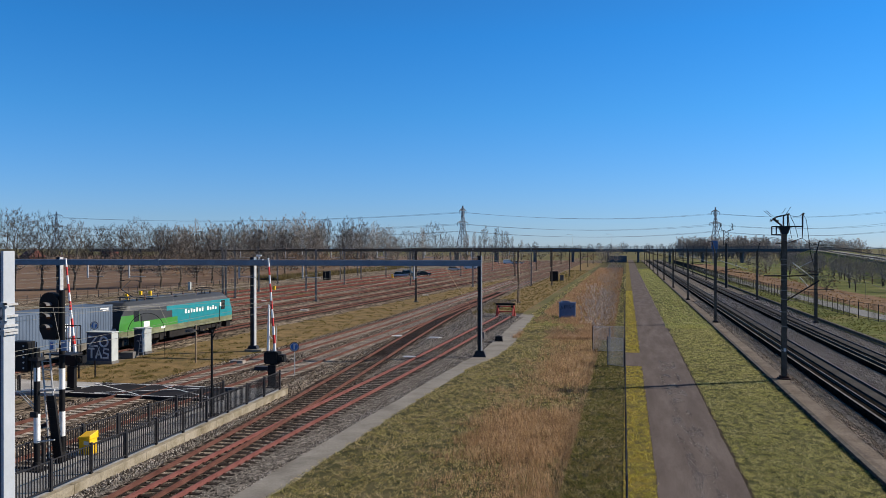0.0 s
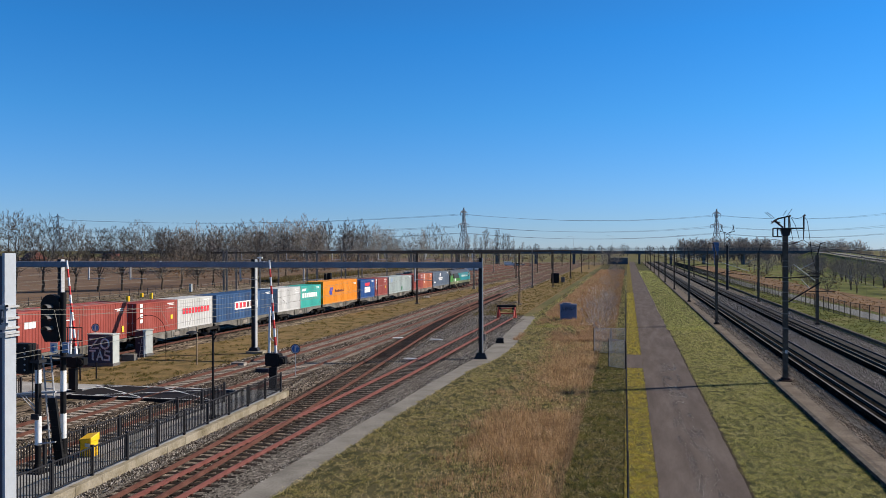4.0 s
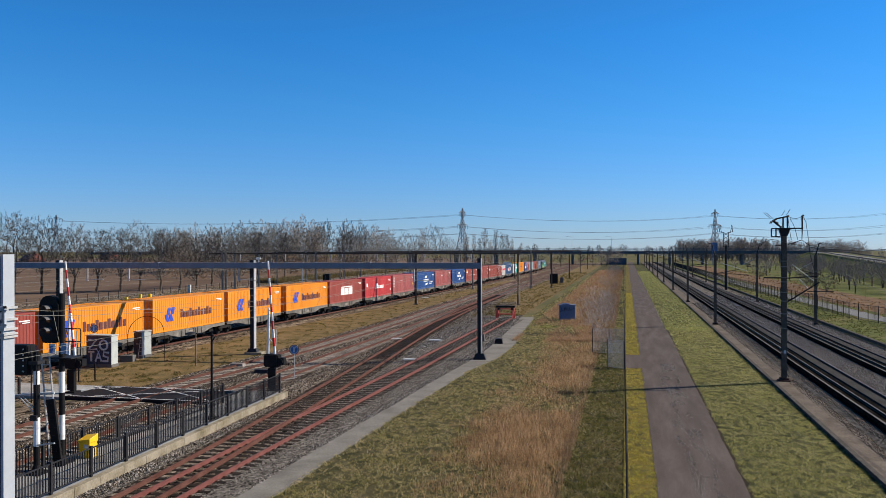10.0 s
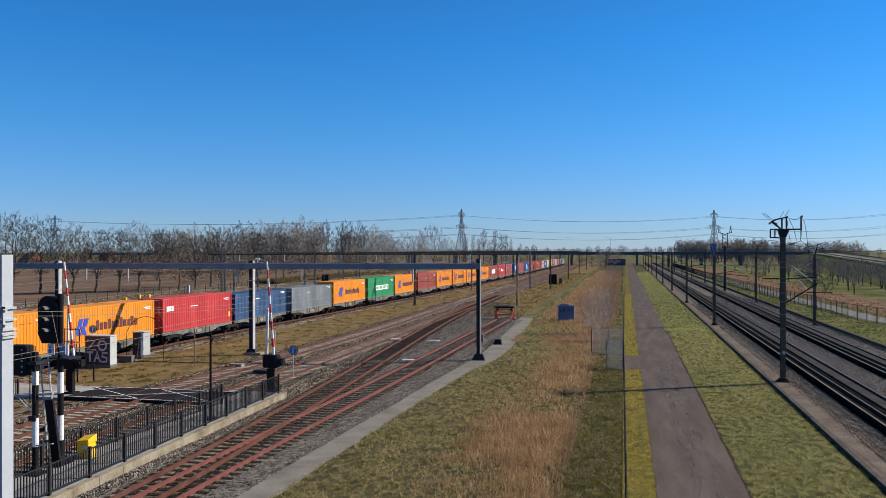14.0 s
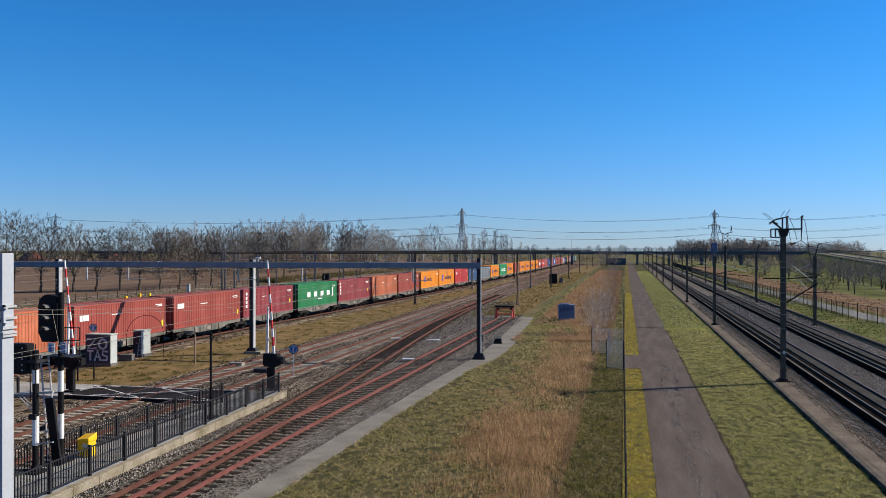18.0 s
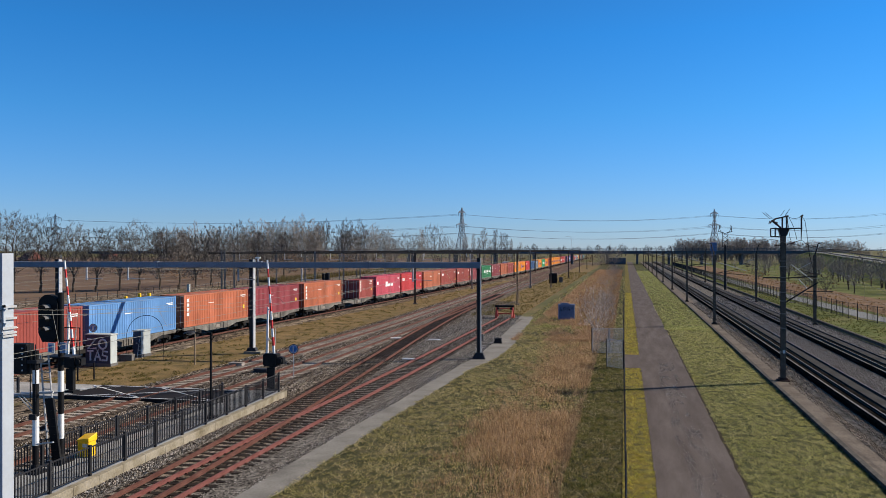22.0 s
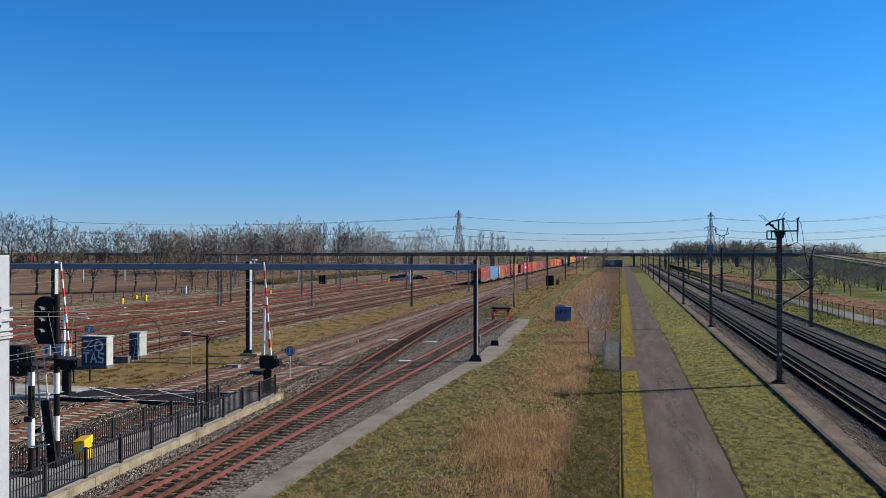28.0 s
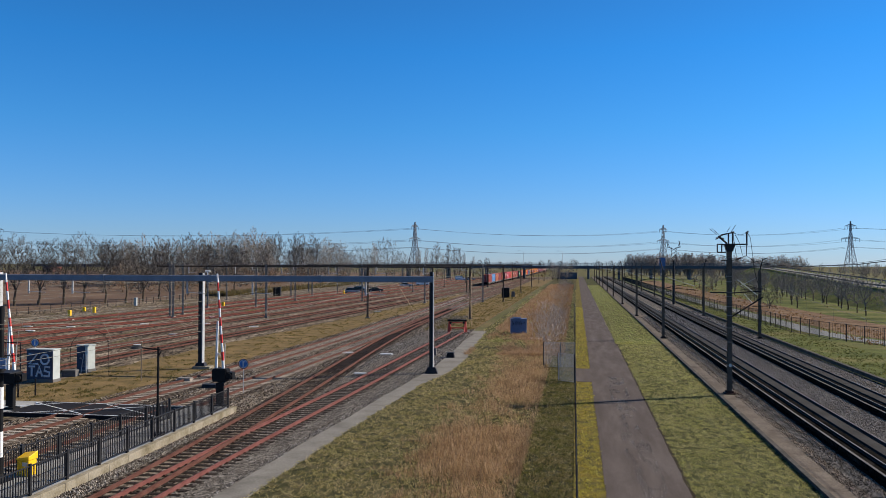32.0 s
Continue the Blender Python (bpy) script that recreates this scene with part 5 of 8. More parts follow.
def wind_tree(seed, height, trunk, wide, tips, twig, spray, high=0.5, upright=0.5, r0=0.2, stems=1):
    """Trunk and crown limbs: every tip joins the nearest limb below it, and each tip ends in a spray of twigs."""
    rng = np.random.default_rng(seed)
    nodes = [np.array((0.0, 0.0, -0.1))]
    parent = [-1]
    n0 = 5
    for i in range(1, n0 + 1):
        nodes.append(np.array((0.006 * height * rng.normal(), 0.006 * height * rng.normal(), trunk * i / n0)))
        parent.append(i - 1)
    first_limb = len(nodes)
    deep = height - trunk
    # a few leading limbs fan out of the trunk head
    for k in range(stems + 3):
        a = 2 * np.pi * (k + 0.5 * rng.random()) / (stems + 3)
        out = 0.0 if k == 0 else wide * (0.22 + 0.1 * rng.random())
        at = n0 - (k % 2)
        last = at
        for i in range(1, 6):
            f = i / 5
            p = nodes[at] + np.array((np.cos(a) * out * f ** 0.8, np.sin(a) * out * f ** 0.8, deep * (0.52 + 0.1 * rng.random()) * f)) + 0.02 * wide * rng.normal(size=3)
            nodes.append(p)
            parent.append(last)
            last = len(nodes) - 1
    d = rng.normal(size=(tips, 3))
    d /= np.linalg.norm(d, axis=1)[:, None]
    lump = np.array([1.0 + 0.28 * noise.noise(Vector((v[0] * 1.7, v[1] * 1.7, v[2] * 1.7 + seed))) for v in d])
    rad = np.minimum(rng.random(tips) ** 0.36 * lump, 1.12)
    mid = trunk + deep * high
    tip = np.c_[d[:, 0] * rad * wide / 2, d[:, 1] * rad * wide / 2, mid + d[:, 2] * rad * np.where(d[:, 2] > 0, height - mid, mid - trunk * 0.85)]
    order = np.argsort(np.linalg.norm(tip - np.array((0, 0, trunk + 0.2 * deep)), axis=1))
    stride = height / 17
    arr = np.zeros((tips * 9 + 60, 3))
    arr[:len(nodes)] = nodes
    m = len(nodes)
    ends = []
    for t in tip[order]:
        v = t - arr[2:m]
        flat = np.hypot(v[:, 0], v[:, 1])
        cost = np.linalg.norm(v, axis=1) + 1.6 * np.maximum(0, upright * flat - v[:, 2])
        j = int(np.argmin(cost)) + 2
        a = arr[j]
        n = min(6, max(1, int(np.linalg.norm(t - a) / stride)))
        last = j
        for i in range(1, n + 1):
            f = i / n
            p = a + (t - a) * f + (rng.normal(size=3) * 0.06 * stride if i < n else 0)
            p[2] += 0.0 if i == n else -0.07 * np.linalg.norm(t - a) * f * (1 - f)
            arr[m] = p
            parent.append(last)
            last = m
            m += 1
        ends.append(last)
    load = np.zeros(m)
    for e in ends:
        load[e] += 1
    for i in range(m - 1, 0, -1):
        load[parent[i]] += load[i]
    top = max(load[n0], 1)
    rr = np.maximum(r0 * 0.85 * (load / top) ** 0.5, twig * 1.25)
    body, crown = [], []
    for i in range(1, m):
        a, b = Vector(arr[parent[i]]), Vector(arr[i])
        if i <= n0:
            body.append((a, b, r0 * (1.25 - 0.08 * i), r0 * (1.17 - 0.08 * i)))
        elif load[i]:
            crown.append((a, b, min(rr[parent[i]], rr[i] * 1.35), rr[i]))
    core = np.array((0, 0, trunk + 0.3 * deep))
    for e in ends:
        away = arr[e] - core
        away /= np.linalg.norm(away) + 1e-6
        for q in range(spray):
            way = away + np.array((0, 0, 0.45)) + 0.75 * rng.normal(size=3)
            way /= np.linalg.norm(way)
            size = height * (0.028 + 0.035 * rng.random())
            crown.append((Vector(arr[e]), Vector(arr[e] + way * size), twig, twig * 0.6))
    return body, crown


def tree_kind(name, seed, label, group, height, trunk, wide, tips, twig, spray, r0, bark=None, twigs=None, high=0.5, upright=0.5, stems=1):
    body, crown = wind_tree(seed, height, trunk, wide, tips, twig, spray, high, upright, r0, stems)
    top = thing(name, label, "tree", group)
    share("trunk", limbs_mesh("trunk", body, bark or M_BARK, 7), top)
    share("crown", limbs_mesh("crown", crown, twigs or M_TWIG, 3), top)
    return top


def plant(kinds, places, seed=1, slim=0.06):
    """Trees of one metre, each set at (x, y, height)."""
    rnd = random.Random(seed)
    for i, (x, y, h) in enumerate(places):
        k = kinds[i % len(kinds)]
        w = h * rnd.uniform(1 - slim, 1 + slim)
        m = pose(x, y, 0, 0, 0, rnd.uniform(0, 360)) @ Matrix.Diagonal((w, w, h, 1))
        if i < len(kinds):
            k.matrix_basis = m
        else:
            copy_thing(k, m).matrix_basis = m


def spread_out(kinds, places, z=0.0, lo=0.85, hi=1.15, seed=1):
    rnd = random.Random(seed)
    used = set()
    for i, (x, y) in enumerate(places):
        k = kinds[i % len(kinds)]
        s = rnd.uniform(lo, hi)
        m = pose(x, y, z, 0, 0, rnd.uniform(0, 360)) @ Matrix.Diagonal((s, s, s * rnd.uniform(0.92, 1.08), 1))
        if k.name not in used:
            used.add(k.name)
            k.matrix_basis = m
        else:
            c = copy_thing(k, m)
            c.matrix_basis = m


M_BARKDK = mat("dark bark", [(0.07, 0.055, 0.04), (0.115, 0.09, 0.067)], 0.95, big=1, fine=8, grain=0.3, spec=0.08)
M_TWIGRED = mat("red brown twigs", [(0.20, 0.125, 0.075), (0.29, 0.19, 0.12)], 0.95, big=0.3, fine=8, grain=0.3, spec=0.05)
M_TWIGDK = mat("brown twigs", [(0.19, 0.165, 0.142), (0.27, 0.24, 0.21)], 0.95, big=0.3, fine=8, grain=0.3, spec=0.05)
M_TWIGWHITE = mat("whitish twigs", [(0.48, 0.40, 0.33), (0.62, 0.53, 0.45)], 0.95, big=0.5, fine=8, grain=0.2, spec=0.05)
M_TWIGPALE = mat("pale twigs", [(0.30, 0.25, 0.205), (0.40, 0.34, 0.285)], 0.95, big=0.5, fine=8, grain=0.2)

# the field edge: broad crowns on short trunks
avenue = [tree_kind("bare_tree", 10 + i, "broad bare winter tree at the field edge", "field edge trees", 1.0, 0.27, w, 520, 0.0013, 4, 0.016, M_BARKDK, M_TWIG, 0.5, 0.35, 2) for i, w in enumerate((0.62, 0.60, 0.50, 0.46))]
plant(avenue, [(-115.0, 136, 16.1), (-110.6, 138, 14.9), (-105.6, 141, 13.8), (-102.5, 144, 12.8), (-99.4, 147, 13.3), (-97.0, 150, 14.1), (-94.2, 153, 13.0), (-92.0, 157, 12.6), (-92.2, 164, 12.2),
               (-93.9, 174, 12.4), (-97.9, 196, 13.0), (-99.5, 210, 13.6), (-98.4, 226, 14.0), (-121.0, 131, 14.5), (-126.0, 128, 15.0)], seed=4)
rnd = random.Random(5)
# the belt behind the field: slender ovals side by side
wood = [tree_kind("bare_tree", 40 + i, "slender bare winter tree in a belt behind the field", "tree belt", 1.0, 0.16, w, 320, 0.0022, 4, 0.013, M_TWIGPALE, M_TWIGDK, 0.5, 1.0, 2) for i, w in enumerate((0.42, 0.47, 0.40, 0.50))]
belt = [(-159.8, 262, 16.2), (-159.0, 270, 15.8), (-157.8, 279, 17.1), (-156.0, 288, 16.9), (-154.6, 295, 17.9), (-152.4, 304, 18.6), (-150.1, 312, 18.6), (-147.8, 319, 19.3), (-145.6, 325, 20.2),
        (-143.2, 332, 20.4), (-140.3, 339, 21.6), (-136.9, 347, 20.1), (-133.9, 353, 21.6), (-128.0, 365, 20.9), (-123.2, 374, 20.6), (-119.2, 381, 19.1), (-114.8, 388, 18.7)]
behind = [(x - 7 + rnd.uniform(-3, 3), y + 9 + rnd.uniform(-3, 3), h * rnd.uniform(0.84, 0.95)) for x, y, h in belt]
before = [(x + 7 + rnd.uniform(-2, 2), y - 5 + rnd.uniform(-2, 2), h * rnd.uniform(0.5, 0.66)) for x, y, h in belt]
plant(wood, [(x, y, h * 1.05) for x, y, h in belt] + behind + before, seed=6, slim=0.12)
end_wide = [tree_kind("bare_tree", 46 + i, "many-stemmed bare tree near the bridge", "bridge trees", 1.0, 0.1, 0.72, 420, 0.0016, 3, 0.012, M_BARKDK, M_TWIGDK, 0.5, 0.9, 3) for i in range(2)]
plant(end_wide, [(-101.8, 434, 22.2), (-110.2, 411, 17.5), (-106.8, 422, 17.0), (-113.8, 400, 14.0), (-118.0, 404, 15.0), (-94.0, 440, 15.0)], seed=7)
end_slim = [tree_kind("bare_tree", 50 + i, "slim bare poplar near the bridge", "bridge trees", 1.0, 0.1, 0.2, 200, 0.0016, 3, 0.009, M_BARKDK, M_TWIGDK, 0.5, 1.6) for i in range(2)]
plant(end_slim, [(-106.2, 424, 19.6), (-89.4, 462, 17.8), (-86.3, 469, 17.9), (-81.6, 478, 21.8), (-76.4, 488, 20.7), (-73.5, 494, 19.1), (-71.3, 498, 18.4), (-68.8, 502, 15.7), (-63.9, 511, 13.0), (-92.0, 470, 15.0), (-84.0, 474, 15.5), (-79.0, 484, 15.0)], seed=8, slim=0.15)
scrub = [tree_kind("bare_bush", 60 + i, "dense bare brown bush under the tree belt", "bushes", 1.0, 0.06, 1.25, 150, 0.005, 4, 0.012, M_BARKDK, M_TWIGRED if i else M_TWIG, 0.45, 0.5, 3) for i in range(2)]
plant(scrub, [(-128 + 0.27 * i + rnd.uniform(-5, 5), 208 + 6.4 * i, rnd.uniform(5.2, 8.2)) for i in range(26)] + [(-117 + 0.35 * i + rnd.uniform(-2, 2), 205 + 7.5 * i, rnd.uniform(3.2, 5.6)) for i in range(24)]
      + [(-200 + 13 * i + rnd.uniform(-4, 4), 300 + rnd.uniform(-12, 12), rnd.uniform(5.5, 8.5)) for i in range(5)] + [(-125 + 6.5 * i, 505 + rnd.uniform(0, 40), rnd.uniform(4, 7)) for i in range(17)], seed=8)
hedge = [tree_kind("far_tree", 70, "far bare tree beyond the ploughed field", "far field trees", 1.0, 0.1, 1.1, 170, 0.006, 3, 0.014, M_BARKDK, M_TWIG, 0.5, 0.6, 2)]
plant(hedge, [(-470 + 15 * i + rnd.uniform(-5, 5), 520 + rnd.uniform(-50, 50), rnd.uniform(7, 12)) for i in range(16)], seed=9)

# orchard and woods beyond the main line
orchard = [tree_kind("orchard_tree", 80 + i, "small bare orchard tree on the green bank", "orchard trees", 6.0, 1.9, 4.4, 100, 0.016, 4, 0.11, M_BARKDK, M_TWIGDK, 0.5, 0.3, 2) for i in range(3)]
pl = []
for row, x0 in enumerate((42, 50, 58)):
    for i in range(11):
        pl.append((x0 + rnd.uniform(-1, 1) + 2 * (i % 2), 165 + 17 * i + 6 * row + rnd.uniform(-2, 2)))
pl += [(64, 138), (69, 150), (61, 128), (73, 165)]
pl += [(47 + 0.085 * (y - 130) + rnd.uniform(-2, 2), y + rnd.uniform(-2, 2)) for y in range(128, 400, 8)]
spread_out(orchard, pl, z=0.0, lo=0.8, hi=1.2, seed=9)
spread_out([tree_kind("bare_bush", 95, "tangled bare bush on the reedy bank", "bushes", 4.5, 0.5, 5.2, 260, 0.014, 4, 0.08, M_BARKDK, M_TWIG, 0.5, 0.3, 3)], [(36, 163), (38, 186), (40, 200), (36, 240)], lo=0.7, hi=1.15, seed=10)
# the lighter twig colours stand in for haze in front of the wood
farwood = [tree_kind("bare_tree", 120 + i, "bare winter tree of a distant wood", "distant wood", 17, 2.0, 8.6, 84, 0.085, 4, 0.2, M_TWIGDK, M_TWIGPALE if i else M_TWIGDK, 0.5, 1.1) for i in range(2)]
pl = [(39 + 0.72 * i + rnd.uniform(-2, 2), 628 + rnd.uniform(-14, 24)) for i in range(92)]
spread_out(farwood, pl, lo=0.84, hi=0.97, seed=11)
pl = [(104 + 1.25 * i + rnd.uniform(-1, 1), 622 + rnd.uniform(-8, 12) - 0.1 * i) for i in range(46)] + [(168 + 5.0 * i, 640 + rnd.uniform(-9, 9)) for i in range(18)]
pl += [(165 + 1.6 * i, 520 + rnd.uniform(-8, 8)) for i in range(16)]
pl += [(235 + 3.2 * i, 560 + rnd.uniform(-15, 15)) for i in range(34)]
for k in farwood:
    c = copy_thing(k, pose(150, 640, 0))
spread_far = [(x, y) for x, y in pl]
rnd2 = random.Random(21)
for i, (x, y) in enumerate(spread_far):
    sc = rnd2.uniform(0.74, 0.86) if x < 165 else rnd2.uniform(0.42, 0.6)
    m = pose(x, y, 0, 0, 0, rnd2.uniform(0, 360)) @ Matrix.Diagonal((sc, sc, sc, 1))
    copy_thing(farwood[i % 2], m).matrix_basis = m
pl = [(-150 + 9 * i + rnd.uniform(-4, 4), 980 + rnd.uniform(-60, 60)) for i in range(32)]
spread_out([tree_kind("bare_tree", 140, "far bare tree on the horizon", "horizon trees", 15, 2, 9.0, 90, 0.10, 3, 0.3, M_BARK, M_TWIG, 0.5, 0.6)], pl, lo=0.72, hi=0.98, seed=12)

# the pale bush beside the mesh fence and the shrubs along the verge
spread_out([tree_kind("pale_bush", 150, "pale bare bush beside the mesh fence", "verge bushes", 4.6, 0.2, 4.0, 300, 0.010, 4, 0.05, M_TWIGWHITE, M_TWIGWHITE, 0.5, 1.2, 6)], [(-2.9, 83)], lo=1, hi=1)
spread_out([tree_kind("verge_bush", 160 + i, "low bare purple-brown bush on the rough verge", "verge bushes", 2.6, 0.1, 3.2, 260, 0.009, 4, 0.04, M_TWIGPALE, M_TWIGPALE, 0.5, 1.0, 5) for i in range(2)], [(-2.4, 96), (-3.0, 110), (-2.6, 128), (-3.5, 145), (-2.7, 165), (-4.8, 190), (-3.2, 215), (-4.2, 250), (-3.0, 275), (-5.0, 310)], lo=0.7, hi=1.3, seed=13)
spread_out([tree_kind("bare_tree", 170, "bare tree with a green sheen beside the far bridge", "verge bushes", 9, 1.5, 7.0, 220, 0.03, 4, 0.18, M_BARKDK, M_TWIGDK, 0.5, 0.5, 2)], [(-9, 395), (-5, 410), (-12, 420)], lo=0.8, hi=1.1, seed=14)


# ---- grass blades and reeds ----
def blade_material(label, cols, drift):
    """Each blade has its own tone; a slow noise drifts whole patches towards another tone."""
    m = bpy.data.materials.new(label[:20])
    m.use_nodes = True
    t = m.node_tree
    b = t.nodes["Principled BSDF"]
    b.inputs["Roughness"].default_value = 0.85
    b.inputs["Specular IOR Level"].default_value = 0.15
    thin = t.nodes.new("ShaderNodeBsdfTranslucent")
    both = t.nodes.new("ShaderNodeMixShader")
    both.inputs["Fac"].default_value = 0.45
    t.links.new(b.outputs["BSDF"], both.inputs[1])
    t.links.new(thin.outputs["BSDF"], both.inputs[2])
    t.links.new(both.outputs["Shader"], t.nodes["Material Output"].inputs["Surface"])
    geo = t.nodes.new("ShaderNodeNewGeometry")
    ramp = t.nodes.new("ShaderNodeValToRGB")
    el = ramp.color_ramp.elements
    while len(el) < len(cols):
        el.new(0.5)
    for i, c in enumerate(cols):
        el[i].position = i / (len(cols) - 1)
        el[i].color = (*c, 1)
    t.links.new(geo.outputs["Random Per Island"], ramp.inputs["Fac"])
    co = t.nodes.new("ShaderNodeTexCoord")
    slow = t.nodes.new("ShaderNodeTexNoise")
    slow.inputs["Scale"].default_value, slow.inputs["Detail"].default_value, slow.inputs["Roughness"].default_value = 0.55, 6, 0.75
    t.links.new(co.outputs["Object"], slow.inputs["Vector"])
    stretch = t.nodes.new("ShaderNodeMapRange")
    stretch.inputs["From Min"].default_value, stretch.inputs["From Max"].default_value = 0.36, 0.64
    t.links.new(slow.outputs["Fac"], stretch.inputs["Value"])
    mix = t.nodes.new("ShaderNodeMix")
    mix.data_type, mix.blend_type = "RGBA", "MULTIPLY"
    mix.inputs[7].default_value = (*drift, 1)
    t.links.new(stretch.outputs["Result"], mix.inputs["Factor"])
    t.links.new(ramp.outputs["Color"], mix.inputs[6])
    t.links.new(mix.outputs[2], b.inputs["Base Color"])
    t.links.new(mix.outputs[2], thin.inputs["Color"])
    return m


def blades(name, count, area, height, width, cols, label, bend=0.3, seed=0, dense=None, bunch=5, drift=(0.62, 0.72, 0.55), power=2.2):
    """Loose blades in small bunches: one bent triangle each."""
    rng = np.random.default_rng(seed)
    x0, x1, y0, y1 = area
    n = count // bunch
    ys = y0 + (y1 - y0) * rng.random(n) ** power
    xs = x0 + (x1 - x0) * rng.random(n)
    if dense is not None:
        keep = np.array([dense(x, y) for x, y in zip(xs, ys)]) > rng.random(n)
        xs, ys = xs[keep], ys[keep]
    tall = np.repeat(0.45 + 1.1 * rng.random(len(xs)), bunch)
    xs, ys = np.repeat(xs, bunch), np.repeat(ys, bunch)
    n = len(xs)
    far = 1 + (ys - y0) / 90
    xs = np.clip(xs + 0.035 * far * rng.normal(size=n), x0, x1)
    ys = ys + 0.035 * far * rng.normal(size=n)
    h = height * tall * (0.6 + 0.8 * rng.random(n))
    w = width * (0.6 + 0.8 * rng.random(n)) * far
    a = rng.random(n) * 2 * np.pi
    lean = bend * h * rng.normal(size=(2, n))
    P = np.empty((n, 3, 3))
    P[:, 0] = np.c_[xs - np.cos(a) * w, ys - np.sin(a) * w, np.full(n, -0.01)]
    P[:, 1] = np.c_[xs + np.cos(a) * w, ys + np.sin(a) * w, np.full(n, -0.01)]
    P[:, 2] = np.c_[xs + lean[0], ys + lean[1], h]
    me = bpy.data.meshes.new(name)
    me.from_pydata(P.reshape(-1, 3).tolist(), [], np.arange(3 * n).reshape(-1, 3).tolist())
    me.materials.append(blade_material(label, cols, drift))
    return tagged(new(name, me), label, "grass", kind="stuff")


def clump(x, y):
    """Where the tall dry grass stands: patches that thin out to the west, with a mown edge beside the fence."""
    edge = x + 2.2 + 0.12 * noise.noise(Vector((0, y * 0.5, 2)))
    if edge > 0:
        return 0.0
    v = noise.noise(Vector((x * 0.45, y * 0.22, 3))) * 0.7 + noise.noise(Vector((x * 1.3, y * 0.8, 7))) * 0.5
    wob = 1.6 * noise.noise(Vector((y * 0.35, x * 0.3, 9)))
    one = min(1, max(0, (y - 30.5 + wob) / 3)) * min(1, max(0, (42.0 - y + wob) / 1.5)) * min(1, max(0, (x + 7.4 + wob) / 2.0))
    two = min(1, max(0, (y - 47 + wob) / 5)) * min(1, max(0, (68 - y + wob) / 4)) * min(1, max(0, (x + 6.6 + wob) / 2.2)) * 0.75
    low = 0.42 * min(1, max(0, (x + 7.6 + 2 * wob) / 3.5))
    return max(max(one, two) * (0.9 + 0.7 * v), low * (0.7 + 1.3 * v))


def tuft(x, y):
    if x < 0 and y < 102 and x < path_r(y) - 0.06:
        return 0.0
    return max(0.05, 0.60 + 0.9 * noise.noise(Vector((x * 0.5, y * 0.35, 1))) + 1.5 * noise.noise(Vector((x * 3.6, y * 1.8, 6))))


def sward(x, y):
    """Mown tufts with small gaps."""
    return 0.66 + 0.45 * noise.noise(Vector((x * 0.6, y * 0.3, 21))) + 1.6 * noise.noise(Vector((x * 3.8, y * 1.9, 16)))


GREENS = [(0.016, 0.014, 0.008), (0.16, 0.15, 0.058), (0.40, 0.335, 0.145), (0.66, 0.52, 0.28), (0.88, 0.71, 0.46)]
DRY = [(0.08, 0.052, 0.03), (0.34, 0.22, 0.115), (0.60, 0.405, 0.225), (0.86, 0.62, 0.38)]
LAWN = [(0.02, 0.021, 0.010), (0.17, 0.175, 0.066), (0.43, 0.395, 0.155), (0.66, 0.58, 0.27), (0.88, 0.77, 0.46)]
blades("dry_grass", 330000, (-8.2, -2.1, 21, 75), 0.24, 0.006, DRY, "tall dry straw-brown grass in clumps", 0.3, 1, clump, 4, (0.62, 0.58, 0.55))
blades("dry_grass", 110000, (-10.2, -1.2, 75, 330), 0.26, 0.022, [(0.15, 0.09, 0.05), (0.36, 0.23, 0.13), (0.50, 0.33, 0.20), (0.62, 0.43, 0.28)], "brown rough grass along the verge", 0.8, 2, lambda x, y: (0.7 if x > np.interp(y, (75, 96, 104), (-4.2, -6.5, -10.2)) else 0.12) + noise.noise(Vector((x * 0.4, y * 0.1, 5))), 4, (0.7, 0.66, 0.6))
blades("short_grass", 480000, (-11.8, -0.2, 19, 90), 0.052, 0.008, GREENS, "short rough green and yellow grass blades", 1.2, 3, tuft, 6, (0.74, 0.80, 0.58), 1.6)
blades("short_grass", 90000, (-11.5, -0.2, 88, 260), 0.09, 0.02, GREENS, "short rough green and yellow grass blades", 0.75, 13, tuft, 5, (0.66, 0.86, 0.5))
blades("short_grass", 400000, (4.2, 8.8, 19, 90), 0.05, 0.0075, LAWN, "short mown green grass blades", 1.2, 4, sward, 6, (0.84, 0.90, 0.62), 1.6)
blades("short_grass", 90000, (4.05, 8.8, 88, 320), 0.08, 0.02, LAWN, "short mown green grass blades", 0.9, 14, sward, 5, (0.74, 0.92, 0.56))
blades("rough_grass", 80000, (-2.2, -0.15, 20, 80), 0.075, 0.009, [(0.04, 0.04, 0.016), (0.17, 0.155, 0.055), (0.29, 0.235, 0.09), (0.46, 0.33, 0.15)], "coarse dark green and brown grass beside the wire fence", 0.9, 9, lambda x, y: 0.6 + 1.5 * noise.noise(Vector((x * 3.0, y * 1.6, 46))), 6, (0.7, 0.85, 0.55))
blades("short_grass", 75000, (-0.05, 1.12, 19, 160), 0.06, 0.008, [(0.04, 0.034, 0.008), (0.38, 0.29, 0.055), (0.62, 0.48, 0.10), (0.82, 0.67, 0.21)], "yellow mossy grass blades", 0.8, 5, lambda x, y: 0.0 if 59.0 < y < 66.7 or x > 1.02 + 0.12 * noise.noise(Vector((x, y * 1.7, 44))) else 0.65 + 1.5 * noise.noise(Vector((x * 3.5, y * 1.8, 45))), 6, (0.75, 0.9, 0.7))
